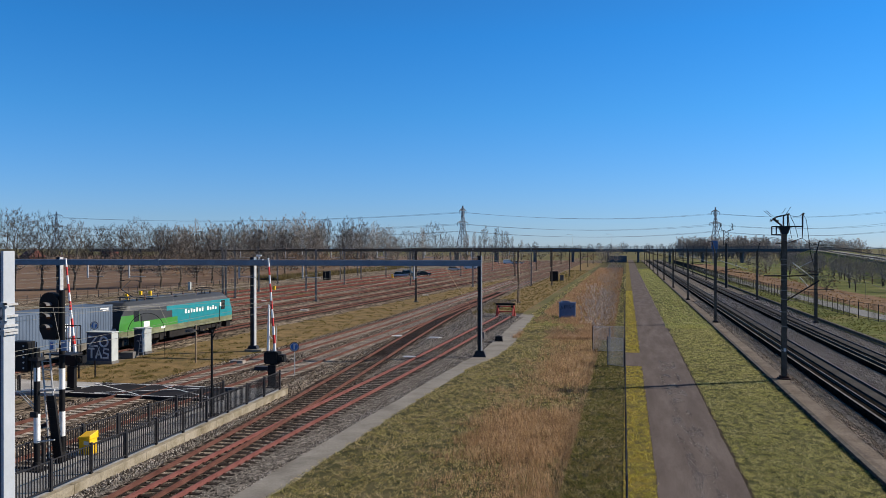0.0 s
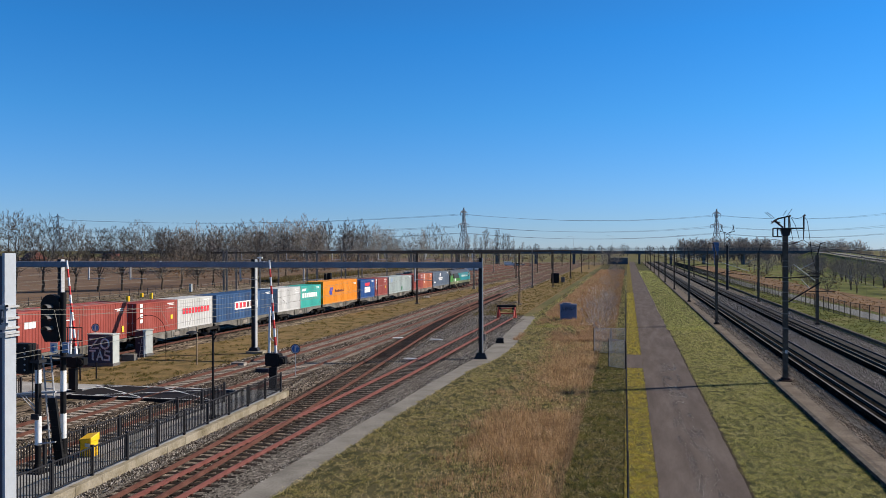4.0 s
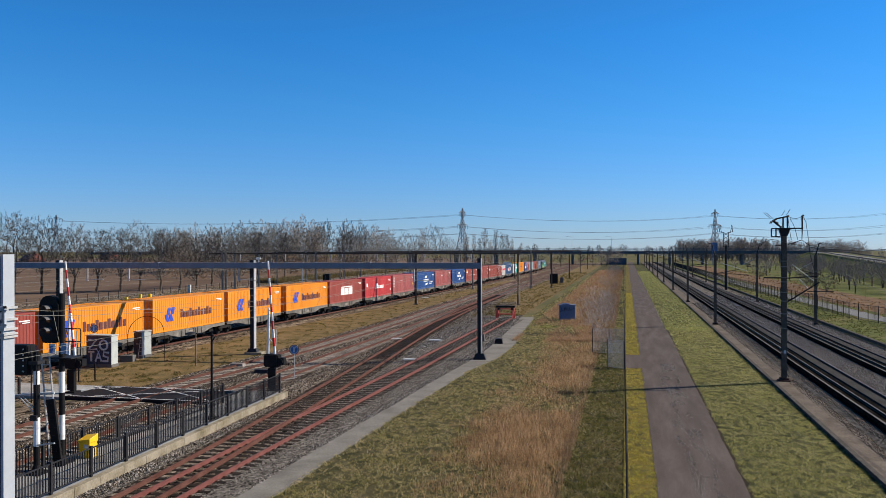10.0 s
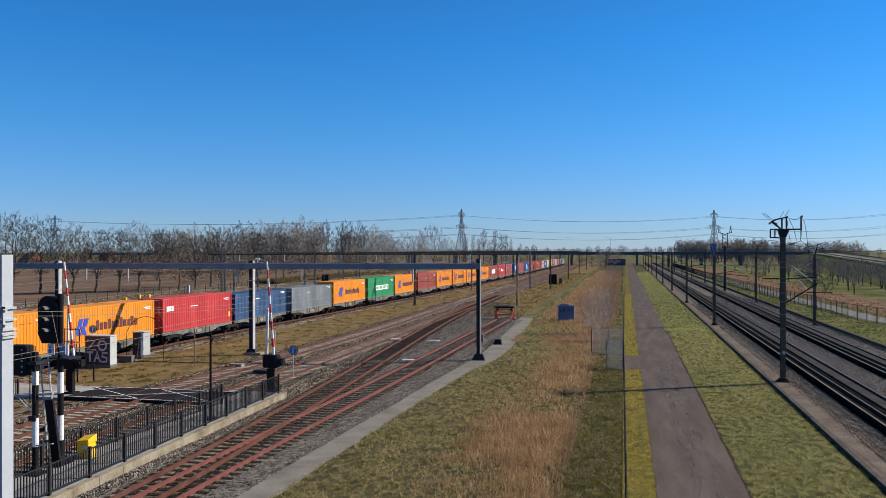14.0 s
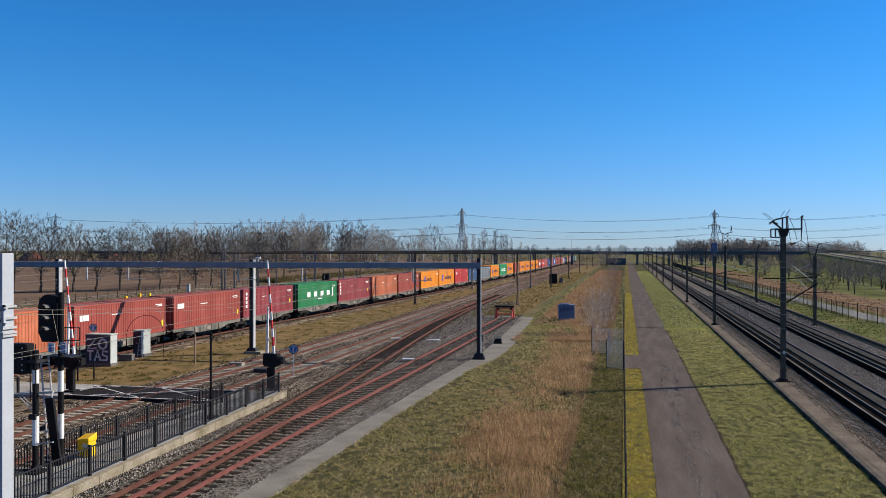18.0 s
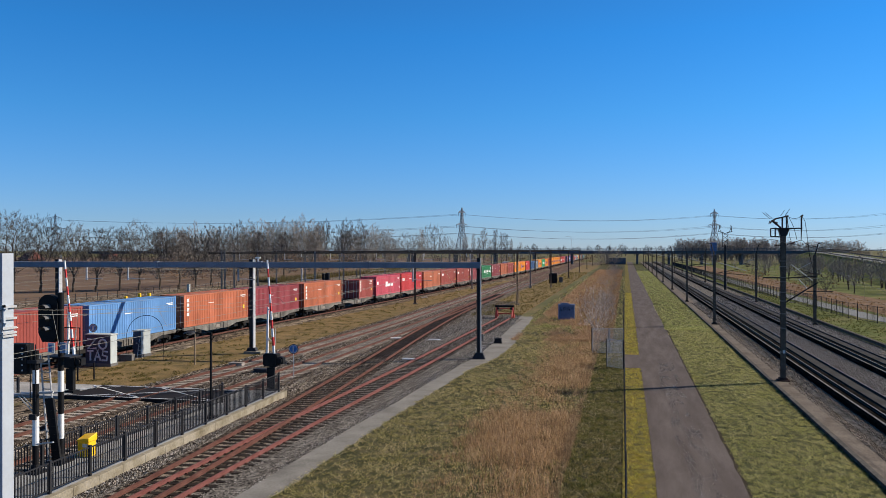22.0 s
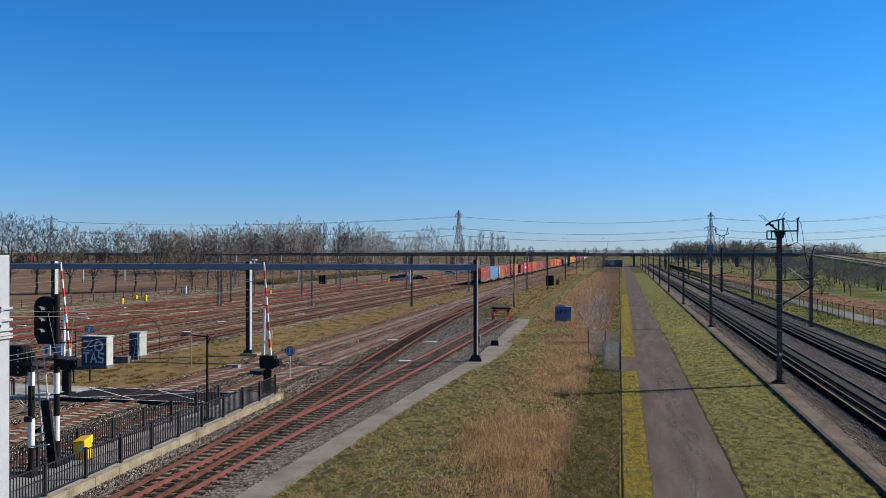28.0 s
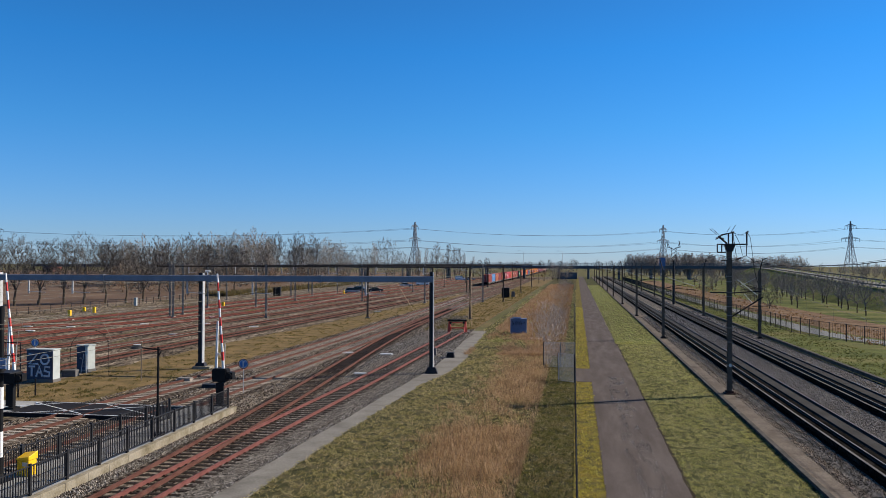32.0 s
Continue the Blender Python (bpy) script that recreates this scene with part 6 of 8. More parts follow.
blades("short_grass", 90000, (-36.4, -27.8, 44, 200), 0.085, 0.016, [(0.08, 0.07, 0.022), (0.14, 0.115, 0.038), (0.23, 0.17, 0.068), (0.34, 0.25, 0.11)], "worn tufts of grass between the tracks", 0.7, 6, lambda x, y: 2.2 * noise.noise(Vector((x * 1.1, y * 0.6, 11))) if line_t(y) + 3.4 < x < line_a(y) - 2.0 else 0)
blades("reeds", 10000, (30, 52, 92, 330), 0.2, 0.05, [(0.14, 0.075, 0.04), (0.28, 0.16, 0.085), (0.40, 0.25, 0.14)], "red-brown reeds on the wet bank", 0.5, 7, lambda x, y: 0.9 if x < 33 + (y - 92) * 0.05 + 3 else 0.03)
blades("reeds", 16000, (-92, -85, 192, 330), 0.9, 0.05, [(0.10, 0.075, 0.035), (0.20, 0.145, 0.07), (0.30, 0.22, 0.115)], "straw-coloured reeds along the field edge", 0.2, 8)



def stones(count, area, size, keep, z, label, seed, cols):
    """Loose ballast stones: skewed four-sided lumps."""
    rng = np.random.default_rng(seed)
    x0, x1, y0, y1 = area
    ys = y0 + (y1 - y0) * rng.random(count) ** 2.4
    xs = x0 + (x1 - x0) * rng.random(count)
    ok = np.array([keep(x, y) for x, y in zip(xs, ys)])
    xs, ys = xs[ok], ys[ok]
    n = len(xs)
    s = size * (0.6 + 0.8 * rng.random(n)) * (1 + (ys - y0) / 90)
    a = rng.random(n) * 2 * np.pi
    P = np.empty((n, 4, 3))
    for k in range(3):
        ang = a + k * np.pi / 1.5
        rr = s * (0.7 + 0.5 * rng.random(n))
        P[:, k] = np.c_[xs + np.cos(ang) * rr, ys + np.sin(ang) * rr, np.full(n, z - 0.02)]
    P[:, 3] = np.c_[xs + 0.4 * s * rng.normal(size=n), ys + 0.4 * s * rng.normal(size=n), z + s * (0.5 + 0.6 * rng.random(n))]
    idx = (np.arange(n) * 4)[:, None, None] + np.array([(0, 1, 3), (1, 2, 3), (2, 0, 3)])[None]
    me = bpy.data.meshes.new("ballast_stones")
    me.from_pydata(P.reshape(-1, 3).tolist(), [], idx.reshape(-1, 3).tolist())
    m = bpy.data.materials.new("loose stone")
    m.use_nodes = True
    t = m.node_tree
    b = t.nodes["Principled BSDF"]
    b.inputs["Roughness"].default_value = 0.95
    b.inputs["Specular IOR Level"].default_value = 0.05
    geo = t.nodes.new("ShaderNodeNewGeometry")
    ramp = t.nodes.new("ShaderNodeValToRGB")
    el = ramp.color_ramp.elements
    while len(el) < len(cols):
        el.new(0.5)
    for i, c in enumerate(cols):
        el[i].position = i / (len(cols) - 1)
        el[i].color = (*c, 1)
    t.links.new(geo.outputs["Random Per Island"], ramp.inputs["Fac"])
    t.links.new(ramp.outputs["Color"], b.inputs["Base Color"])
    me.materials.append(m)
    return tagged(new("ballast_stones", me), label, "ballast", kind="stuff")


def off_tracks(x, y):
    """Off the level crossing and the raised footpath."""
    return not (40.2 < y < 44.5 and x < -21.6 or y < 44 and -21.7 < x < fence_x(y) + 0.3)


GREY_STONES = [(0.010, 0.009, 0.008), (0.045, 0.039, 0.033), (0.135, 0.12, 0.104), (0.33, 0.30, 0.265), (0.62, 0.58, 0.53)]
BROWN_STONES = [(0.009, 0.007, 0.006), (0.04, 0.031, 0.024), (0.115, 0.094, 0.074), (0.29, 0.247, 0.20), (0.55, 0.49, 0.42)]
stones(190000, (-18.5, -11.0, 18, 104), 0.027, lambda x, y: off_tracks(x, y) and x < path_l(y) - 0.02 + 0.12 * noise.noise(Vector((x, y, 5))), 0.0, "loose grey ballast stones along the siding", 31, GREY_STONES)
stones(170000, (-32.5, -16.6, 18, 130), 0.03, lambda x, y: off_tracks(x, y) and (y < 58 or abs(x - line_d(y)) > 1.0) and x > line_a(y) - 2.3, 0.0, "loose brown ballast stones between the yard tracks", 32, BROWN_STONES)
stones(26000, (2.15, 3.35, 18, 62), 0.018, lambda x, y: noise.noise(Vector((x * 2.6, y * 0.5, 40))) + 0.5 * noise.noise(Vector((x * 9, y * 3, 41))) > 0.12, 0.021, "pale grit worked loose from the asphalt of the road", 40, GREY_STONES[1:])
stones(76000, (14.05, 16.1, 20, 150), 0.03, lambda x, y: True, 0.165, "loose ballast stones between the main line tracks", 33, GREY_STONES)
stones(36000, (18.95, 20.36, 20, 150), 0.03, lambda x, y: True, 0.165, "loose ballast stones at the foot of the rails", 38, GREY_STONES)
stones(14000, (20.4, 20.9, 20, 150), 0.034, lambda x, y: True, 0.085, "loose ballast stones beside the main line", 34, GREY_STONES)
stones(30000, (10.62, 11.2, 20, 130), 0.034, lambda x, y: True, 0.165, "loose ballast stones along the side wall of the near track", 39, BROWN_STONES)
stones(26000, (9.8, 10.6, 20, 130), 0.034, lambda x, y: True, 0.09, "loose ballast stones beside the walkway", 35, BROWN_STONES)
blades("short_grass", 45000, (21.3, 27.5, 52, 220), 0.1, 0.02, [(0.02, 0.025, 0.008), (0.07, 0.085, 0.024), (0.13, 0.13, 0.04), (0.24, 0.20, 0.08)], "rough green grass below the main line fence", 0.8, 37, tuft)
blades("short_grass", 26000, (-20.5, -12.9, 101, 300), 0.12, 0.03, [(0.08, 0.07, 0.022), (0.15, 0.12, 0.038), (0.24, 0.175, 0.068), (0.34, 0.25, 0.11)], "worn tufts of grass beyond the buffer stop", 0.8, 36, lambda x, y: tuft(x, y) if x > line_d(y) + 2.2 else 0)

# ---- field edge fence ----
bm = bmesh.new()
for i in range(90):
    rod(bm, (-86.5, 60 + 2.8 * i, 0), (-86.5, 60 + 2.8 * i, 1.25), 0.05, n=5)
for zz in (0.4, 0.8, 1.15):
    rod(bm, (-86.5, 60, zz), (-86.5, 310, zz), 0.02, n=4)
solid("field_fence", bm, M_STEELDK, "low dark wire fence along the field edge", "fence")

# ---- beyond the main line ----
FENCE_R = [(62, 52), (47, 66), (37, 80), (31, 90), (27.9, 97.6), (26.2, 107), (25.7, 127), (25.0, 145), (24.3, 170), (23.6, 199), (23.2, 260), (23, 420)]
bar_fence(FENCE_R, 0.0, 1.9, 2.6, 0.25, "long dark steel fence beyond the main line", "main line fence", r=0.008, postw=0.03)


def band(name, line, x0, x1, z, material, label):
    bm = bmesh.new()
    sweep(bm, [(x0, -0.3), (x1, -0.3), (x1, 0), (x0, 0)], [(x, y, z) for x, y in line])
    bmesh.ops.recalc_face_normals(bm, faces=list(bm.faces))
    return solid(name, bm, material, label, name.split("_")[0], kind="structure")


band("pavement_cycle", FENCE_R, 1.6, 4.6, 0.05, M_CYCLE, "pale asphalt cycle path behind the fence")
M_REEDBED = mat("reed bed", [(0.10, 0.062, 0.038), (0.15, 0.098, 0.06), (0.21, 0.145, 0.095)], 0.95, big=0.35, fine=5, grain=0.4, bump=0.6, spec=0.03)
band("ground_reeds", FENCE_R, 6.0, 16.0, 0.03, M_REEDBED, "red-brown reedy strip of ground")
RAMP = [(60, 20, 1.6), (61, 60, 2.0), (63, 120, 2.6), (69, 201, 3.5), (80, 280, 4.3), (92, 381, 5.4), (95, 410, 6.0), (96, 452, 6.6)]


def ramp_road():
    bm = bmesh.new()
    prof_rows = []
    for x, y, z in RAMP:
        prof_rows.append([bm.verts.new(p) for p in ((x - 5 - 2.4 * z, y, -0.05), (x - 5, y, z), (x + 7, y, z), (x + 7 + 2.4 * z, y, -0.05))])
    for a, b in zip(prof_rows, prof_rows[1:]):
        for i in range(3):
            bm.faces.new((a[i], a[i + 1], b[i + 1], b[i]))
    bm.faces.new(prof_rows[0][::-1])
    bm.faces.new(prof_rows[-1])
    bmesh.ops.recalc_face_normals(bm, faces=list(bm.faces))
    solid("ground_bank", bm, M_BANK, "long green bank carrying a road", "bank", kind="structure")
    bm = bmesh.new()
    sweep(bm, [(-3.6, -0.2), (3.6, -0.2), (3.6, 0.06), (-3.6, 0.06)], RAMP)
    solid("road_ramp", bm, M_PAVING, "pale road climbing the bank to the bridge", "road", kind="structure")
    top = thing("guard_rail", "grey steel guard rail along the bank road", "guard rail")
    for side in (-4.4, 4.4):
        bm = bmesh.new()
        sweep(bm, [(side - 0.04, 0.5), (side + 0.04, 0.5), (side + 0.04, 0.85), (side - 0.04, 0.85)], RAMP)
        part("rail", bm, M_CONCG, top)
    pb = bmesh.new()
    box(pb, -0.06, 0.06, -0.06, 0.06, 0, 0.8)
    me = finish("post", pb, M_STEEL)
    for a, b in zip(RAMP[1:], RAMP[2:]):
        a, b = Vector(a), Vector(b)
        for i in range(int((b - a).length / 6)):
            p = a.lerp(b, i / int((b - a).length / 6))
            for s in (-4.4, 4.4):
                share("post", me, top, pose(p.x + s, p.y, p.z))


ramp_road()


def high_lamp(x, y, z, h):
    top = thing("road_lamp", "tall grey road lamp with a bent arm", "street lamp", "road lamps", at=turned(x, y, z))
    bm = bmesh.new()
    rod(bm, (0, 0, 0), (0, 0, h), 0.1, 0.06, 6)
    part("pole", bm, M_STEEL, top)
    bm = bmesh.new()
    tube(bm, [(0, 0, h), (-0.5, 0, h + 0.5), (-2.2, 0, h + 0.6)], 0.06, 5)
    part("arm", bm, M_STEEL, top)
    bm = bmesh.new()
    box(bm, -3.0, -2.1, -0.15, 0.15, h + 0.5, h + 0.65)
    part("lamp_head", bm, M_STEELDK, top)


for x, y, z, h in ((140, 300, 0, 12), (160, 380, 0, 12), (175, 460, 0, 12), (30, 470, 7, 8), (-8, 470, 7, 8), (-30, 470, 7, 8), (205, 420, 0, 12)):
    high_lamp(x, y, z, h)


M_RAILING = plain("blue-grey bridge railing", (0.10, 0.125, 0.15), 0.5)


def bridge():
    top = thing("overpass_bridge", "long low concrete overpass crossing the whole yard", "bridge", kind="structure")
    bm = bmesh.new()
    box(bm, -330, 96, 455, 466, 5.6, 6.7)
    part("deck", bm, M_BRIDGE, top)
    bm = bmesh.new()
    box(bm, -330, 96, 454.6, 455, 6.2, 7.3)
    part("edge_beam", bm, M_BRIDGEDK, top)
    pb = bmesh.new()
    box(pb, -0.11, 0.11, -0.06, 0.04, 0, 1.5)
    me = finish("railing_post", pb, M_RAILING)
    for i in range(140):
        share("railing_post", me, top, pose(-190 + 2.0 * i, 454.8, 7.3))
    for zz in (7.55, 7.85, 8.15, 8.45, 8.78):
        bm = bmesh.new()
        box(bm, -330, 96, 454.75, 454.85, zz - 0.05, zz + 0.05)
        part("railing", bm, M_RAILING, top)
    for x in (-300, -270, -240, -210, -180, -150, -120, -95, -72, -50, -29, -10, 6.3, 23, 40, 60, 80):
        bm = bmesh.new()
        for yy in (456.5, 460.5, 464.5):
            rod(bm, (x, yy, -0.1), (x, yy, 5.6), 0.55, n=10)
        box(bm, x - 0.7, x + 0.7, 455.6, 465.4, 5.1, 5.6)
        part("pier", bm, M_BRIDGE, top)
    bm = bmesh.new()
    box(bm, -9, 0.2, 452, 470, -0.1, 3.5)
    part("abutment", bm, M_BRIDGEDK, top)


M_BRIDGE = mat("bridge concrete", [(0.10, 0.10, 0.105), (0.15, 0.15, 0.155)], 0.9, big=0.3, fine=8, grain=0.15)
M_BRIDGEDK = mat("dark bridge edge", [(0.05, 0.07, 0.09), (0.08, 0.10, 0.125)], 0.8, big=0.3, fine=8, grain=0.15)
bridge()


bm = bmesh.new()
box(bm, -1.5, 1.5, -0.6, 0.6, 0, 4.4)
bevel(bm, 0.08)
box(bm, -0.9, -0.6, -0.3, 0.3, -7.2, 0.1)
box(bm, 0.6, 0.9, -0.3, 0.3, -7.2, 0.1)
solid("blue_sign_box", bm, plain("sign box blue", (0.05, 0.12, 0.30), 0.5), "blue box on two legs standing before the bridge", "sign", at=turned(44.1, 440, 7.2))

# ---- pylons ----
def pylon(x, y, h, yaw):
    top = thing("power_pylon", "tall lattice steel power pylon with two cross arms", "pylon", "power pylons", at=turned(x, y, 0, yaw))
    bm = bmesh.new()

    def half(z):
        return 4.2 * (1 - z / (0.62 * h)) + 1.1 if z < 0.55 * h else 1.55 * (1 - (z - 0.55 * h) / (0.5 * h)) + 0.12

    zs = [h * v for v in (0, 0.13, 0.25, 0.36, 0.46, 0.55, 0.63, 0.71, 0.79, 0.87, 0.94, 1.0)]
    r = 0.24
    for z0, z1 in zip(zs, zs[1:]):
        a, b = half(z0), half(z1)
        for i in range(4):
            c0, c1 = ((-1, -1), (1, -1), (1, 1), (-1, 1))[i], ((-1, -1), (1, -1), (1, 1), (-1, 1))[(i + 1) % 4]
            rod(bm, (c0[0] * a, c0[1] * a, z0), (c0[0] * b, c0[1] * b, z1), r, n=4, caps=False)
            rod(bm, (c0[0] * a, c0[1] * a, z0), (c1[0] * b, c1[1] * b, z1), r * 0.6, n=4, caps=False)
            rod(bm, (c1[0] * a, c1[1] * a, z0), (c0[0] * b, c0[1] * b, z1), r * 0.6, n=4, caps=False)
            rod(bm, (c0[0] * b, c0[1] * b, z1), (c1[0] * b, c1[1] * b, z1), r * 0.6, n=4, caps=False)
    part("tower", bm, M_PYLON, top)
    for zz, w in ((0.66 * h, 9.5), (0.9 * h, 6.0)):
        for s in (-1, 1):
            bm = bmesh.new()
            for yy in (-0.8, 0.8):
                rod(bm, (0.6 * s, yy, zz), (w * s, 0, zz + 0.4), r * 0.8, n=4)
                rod(bm, (0.6 * s, yy, zz + 2.2), (w * s, 0, zz + 0.4), r * 0.8, n=4)
                for k in range(1, 4):
                    t = k / 4
                    rod(bm, ((0.6 + (w - 0.6) * t) * s, yy * (1 - t), zz + 0.4 * t), ((0.6 + (w - 0.6) * (t - 0.2)) * s, yy * (1 - t + 0.2), zz + 2.2 - 1.8 * (t - 0.2)), r * 0.5, n=4)
            part("cross_arm", bm, M_PYLON, top)
            for f in (0.55, 0.98):
                bm = bmesh.new()
                rod(bm, (w * f * s, 0, zz + 0.3), (w * f * s, 0, zz - 2.8), 0.16, n=5)
                part("insulator", bm, M_STEELDK, top)
    return top


M_PYLON = mat("grey lattice steel", [(0.10, 0.12, 0.15), (0.15, 0.17, 0.20)], 0.6, 0.2, big=1, fine=10, grain=0.1)
PYL = [(-560, 720, 44, 30), (-140, 705, 44.5, 72), (86, 850, 47.5, 46), (266, 860, 51, 14), (560, 700, 46, 58)]
for x, y, h, yaw in PYL:
    pylon(x, y, h, yaw)
top = thing("power_line", "thin sagging power cables between the pylons", "cable")
for (xa, ya, ha, wa), (xb, yb, hb, wb) in zip(PYL, PYL[1:]):
    for f, w in ((0.5, 5.2), (0.5, -5.2), (0.64, 9.4), (0.64, -9.4), (0.87, 5.9), (0.87, -5.9)):
        a = Vector((xa + w * math.cos(radians(wa)), ya + w * math.sin(radians(wa)), f * ha))
        b = Vector((xb + w * math.cos(radians(wb)), yb + w * math.sin(radians(wb)), f * hb))
        bm = bmesh.new()
        tube(bm, [a.lerp(b, t / 20) - Vector((0, 0, 5.5 * 4 * (t / 20) * (1 - t / 20))) for t in range(21)], 0.11, 4)
        part("cable", bm, M_PYLON, top)


# ---- lattice aerials beyond the main line, house and cars ----
def lattice_head(x, y, h):
    top = thing("lattice_mast", "slim mast with a forked lattice head beyond the railway", "mast", "lattice masts", at=turned(x, y, 0))
    bm = bmesh.new()
    rod(bm, (0, 0, 0), (0, 0, h * 0.72), 0.28, 0.2, 8)
    part("post", bm, M_STEELDK, top)
    bm = bmesh.new()
    for i in range(4):
        z0, z1 = h * (0.70 + 0.06 * i), h * (0.76 + 0.06 * i)
        for s in (-1, 1):
            rod(bm, (s * 0.5, 0, z0), (s * 0.5, 0, z1), 0.07, n=4)
            rod(bm, (s * 0.5, 0, z0), (-s * 0.5, 0, z1), 0.05, n=4)
    part("lattice", bm, M_STEELDK, top)
    bm = bmesh.new()
    for s in (-1, 1):
        rod(bm, (s * 0.2, 0, h * 0.92), (s * 1.35, 0, h * 0.95), 0.08, n=4)
        rod(bm, (s * 1.3, 0, h * 0.94), (s * 1.05, 0, h * 1.05), 0.08, n=4)
        rod(bm, (s * 0.8, 0, h * 0.94), (s * 1.25, 0, h * 1.04), 0.06, n=4)
    part("fork", bm, M_STEELDK, top)


lattice_head(19.5, 172.4, 12.5)
lattice_head(395, 640, 40)


def house(x, y, yaw, wall, roof):
    top = thing("farmhouse", "distant low farmhouse with a red tiled roof", "house", "far houses", at=turned(x, y, 0, yaw))
    bm = bmesh.new()
    box(bm, -9, 9, -4, 4, 0, 3.2)
    part("wall", bm, wall, top)
    bm = bmesh.new()
    v = [bm.verts.new(p) for p in ((-9.5, -4.6, 3), (9.5, -4.6, 3), (9.5, 4.6, 3), (-9.5, 4.6, 3), (-8, 0, 7.2), (8, 0, 7.2))]
    for q in ((0, 1, 5, 4), (2, 3, 4, 5), (1, 2, 5), (3, 0, 4), (3, 2, 1, 0)):
        bm.faces.new([v[i] for i in q])
    rf = part("roof", bm, roof, top)
    bm = bmesh.new()
    box(bm, 4, 5, -0.5, 0.5, 6.2, 8)
    part("chimney", bm, roof, rf)
    for i in range(4):
        bm = bmesh.new()
        box(bm, -7 + 4 * i, -5.6 + 4 * i, -4.05, -3.95, 1, 2.3)
        w = part("window", bm, M_LENS, top)


M_BRICKRED = mat("red roof tiles", [(0.10, 0.032, 0.025), (0.15, 0.05, 0.036)], 0.8, big=0.5, fine=5, grain=0.2)
M_BRICK = mat("brown brick wall", [(0.16, 0.09, 0.07), (0.22, 0.13, 0.10)], 0.9, big=0.5, fine=5, grain=0.2)
house(-316, 387, -35, M_BRICK, M_BRICKRED)
house(-430, 620, -30, M_BRICK, M_BRICKRED)


def car(x, y, yaw, paint, label, van=False):
    top = thing("parked_car", label, "car", "parked cars", at=turned(x, y, 0.0, yaw))
    L, W, H = (5.2, 1.95, 2.1) if van else (4.4, 1.78, 1.46)
    bm = bmesh.new()
    side = [(-L / 2, 0.3), (L / 2, 0.3), (L / 2, 0.7), (L / 2 - 0.1, 0.85), (-L / 2, 0.95), (-L / 2, 0.4)] if not van else [(-L / 2, 0.3), (L / 2, 0.3), (L / 2, 0.95), (L / 2 - 0.9, 1.2), (L / 2 - 1.6, H), (-L / 2, H)]
    a = [bm.verts.new((px, -W / 2, pz)) for px, pz in side]
    b = [bm.verts.new((px, W / 2, pz)) for px, pz in side]
    bm.faces.new(a)
    bm.faces.new(b[::-1])
    for i in range(len(side)):
        j = (i + 1) % len(side)
        bm.faces.new((a[j], a[i], b[i], b[j]))
    bmesh.ops.recalc_face_normals(bm, faces=list(bm.faces))
    bevel(bm, 0.06, 2)
    part("body", bm, paint, top)
    if not van:
        bm = bmesh.new()
        g = [(-L / 2 + 0.25, 0.9), (L / 2 - 1.0, 0.85), (L / 2 - 1.75, H), (-L / 2 + 0.7, H)]
        a = [bm.verts.new((px, -W / 2 + (0.04 if pz < 1 else 0.2), pz)) for px, pz in g]
        b = [bm.verts.new((px, W / 2 - (0.04 if pz < 1 else 0.2), pz)) for px, pz in g]
        bm.faces.new(a)
        bm.faces.new(b[::-1])
        for i in range(4):
            j = (i + 1) % 4
            bm.faces.new((a[j], a[i], b[i], b[j]))
        bmesh.ops.recalc_face_normals(bm, faces=list(bm.faces))
        part("glazed_cabin", bm, M_LENS, top)
        bm = bmesh.new()
        box(bm, -L / 2 + 0.72, L / 2 - 1.78, -W / 2 + 0.2, W / 2 - 0.2, H - 0.01, H + 0.03)
        part("roof", bm, paint, top)
    else:
        bm = bmesh.new()
        box(bm, L / 2 - 1.7, L / 2 - 0.95, -W / 2 - 0.01, W / 2 + 0.01, 1.25, 1.75)
        part("cab_glass", bm, M_LENS, top)
    for px in (-L / 2 + 0.8, L / 2 - 0.85):
        for s in (-1, 1):
            bm = bmesh.new()
            rod(bm, (px, s * (W / 2 - 0.2), 0.32), (px, s * (W / 2 + 0.01), 0.32), 0.32, n=14)
            wh = part("wheel", bm, M_BLACK, top)
            bm = bmesh.new()
            rod(bm, (px, s * (W / 2 - 0.02), 0.32), (px, s * (W / 2 + 0.02), 0.32), 0.19, n=10)
            part("rim", bm, M_STEEL, wh)


C_BLUE = plain("car blue", (0.20, 0.25, 0.33), 0.25)
C_DARK = plain("car black", (0.02, 0.02, 0.025), 0.25)
C_GREY = plain("car silver", (0.40, 0.42, 0.45), 0.3)
C_WHITE = plain("car white", (0.75, 0.75, 0.75), 0.3)
for x, y, yaw, c, lab, van in ((-61.6, 221, 15, C_BLUE, "silver-blue parked car in the yard", 0), (-62.3, 232, 10, C_DARK, "black parked car in the yard", 0), (-57.5, 231, 20, C_DARK, "dark parked car in the yard", 0), (-64.5, 240, 8, C_GREY, "silver parked car in the yard", 0),
                               (-60, 286, 12, C_GREY, "silver parked car in the yard", 0), (-57.5, 305, 5, C_WHITE, "white parked van in the yard", 1), (-56.5, 400, 10, C_WHITE, "white parked van in the yard", 1), (-52, 405, 10, C_GREY, "silver parked car in the yard", 0), (-60, 425, 10, C_DARK, "dark parked car in the yard", 0)):
    car(x, y, yaw, c, lab, van)

# ---- the goods train ----
V = 26.26            # metres a second
FIRST, PITCH, SLOT = 56.6, 25.845, 11.87
GAP = 0.75
TIMES = [0.5 * i for i in range(65)]
RAIL_TOP = 0.175


def on_track(s):
    return Vector((line_t(s), s, RAIL_TOP))


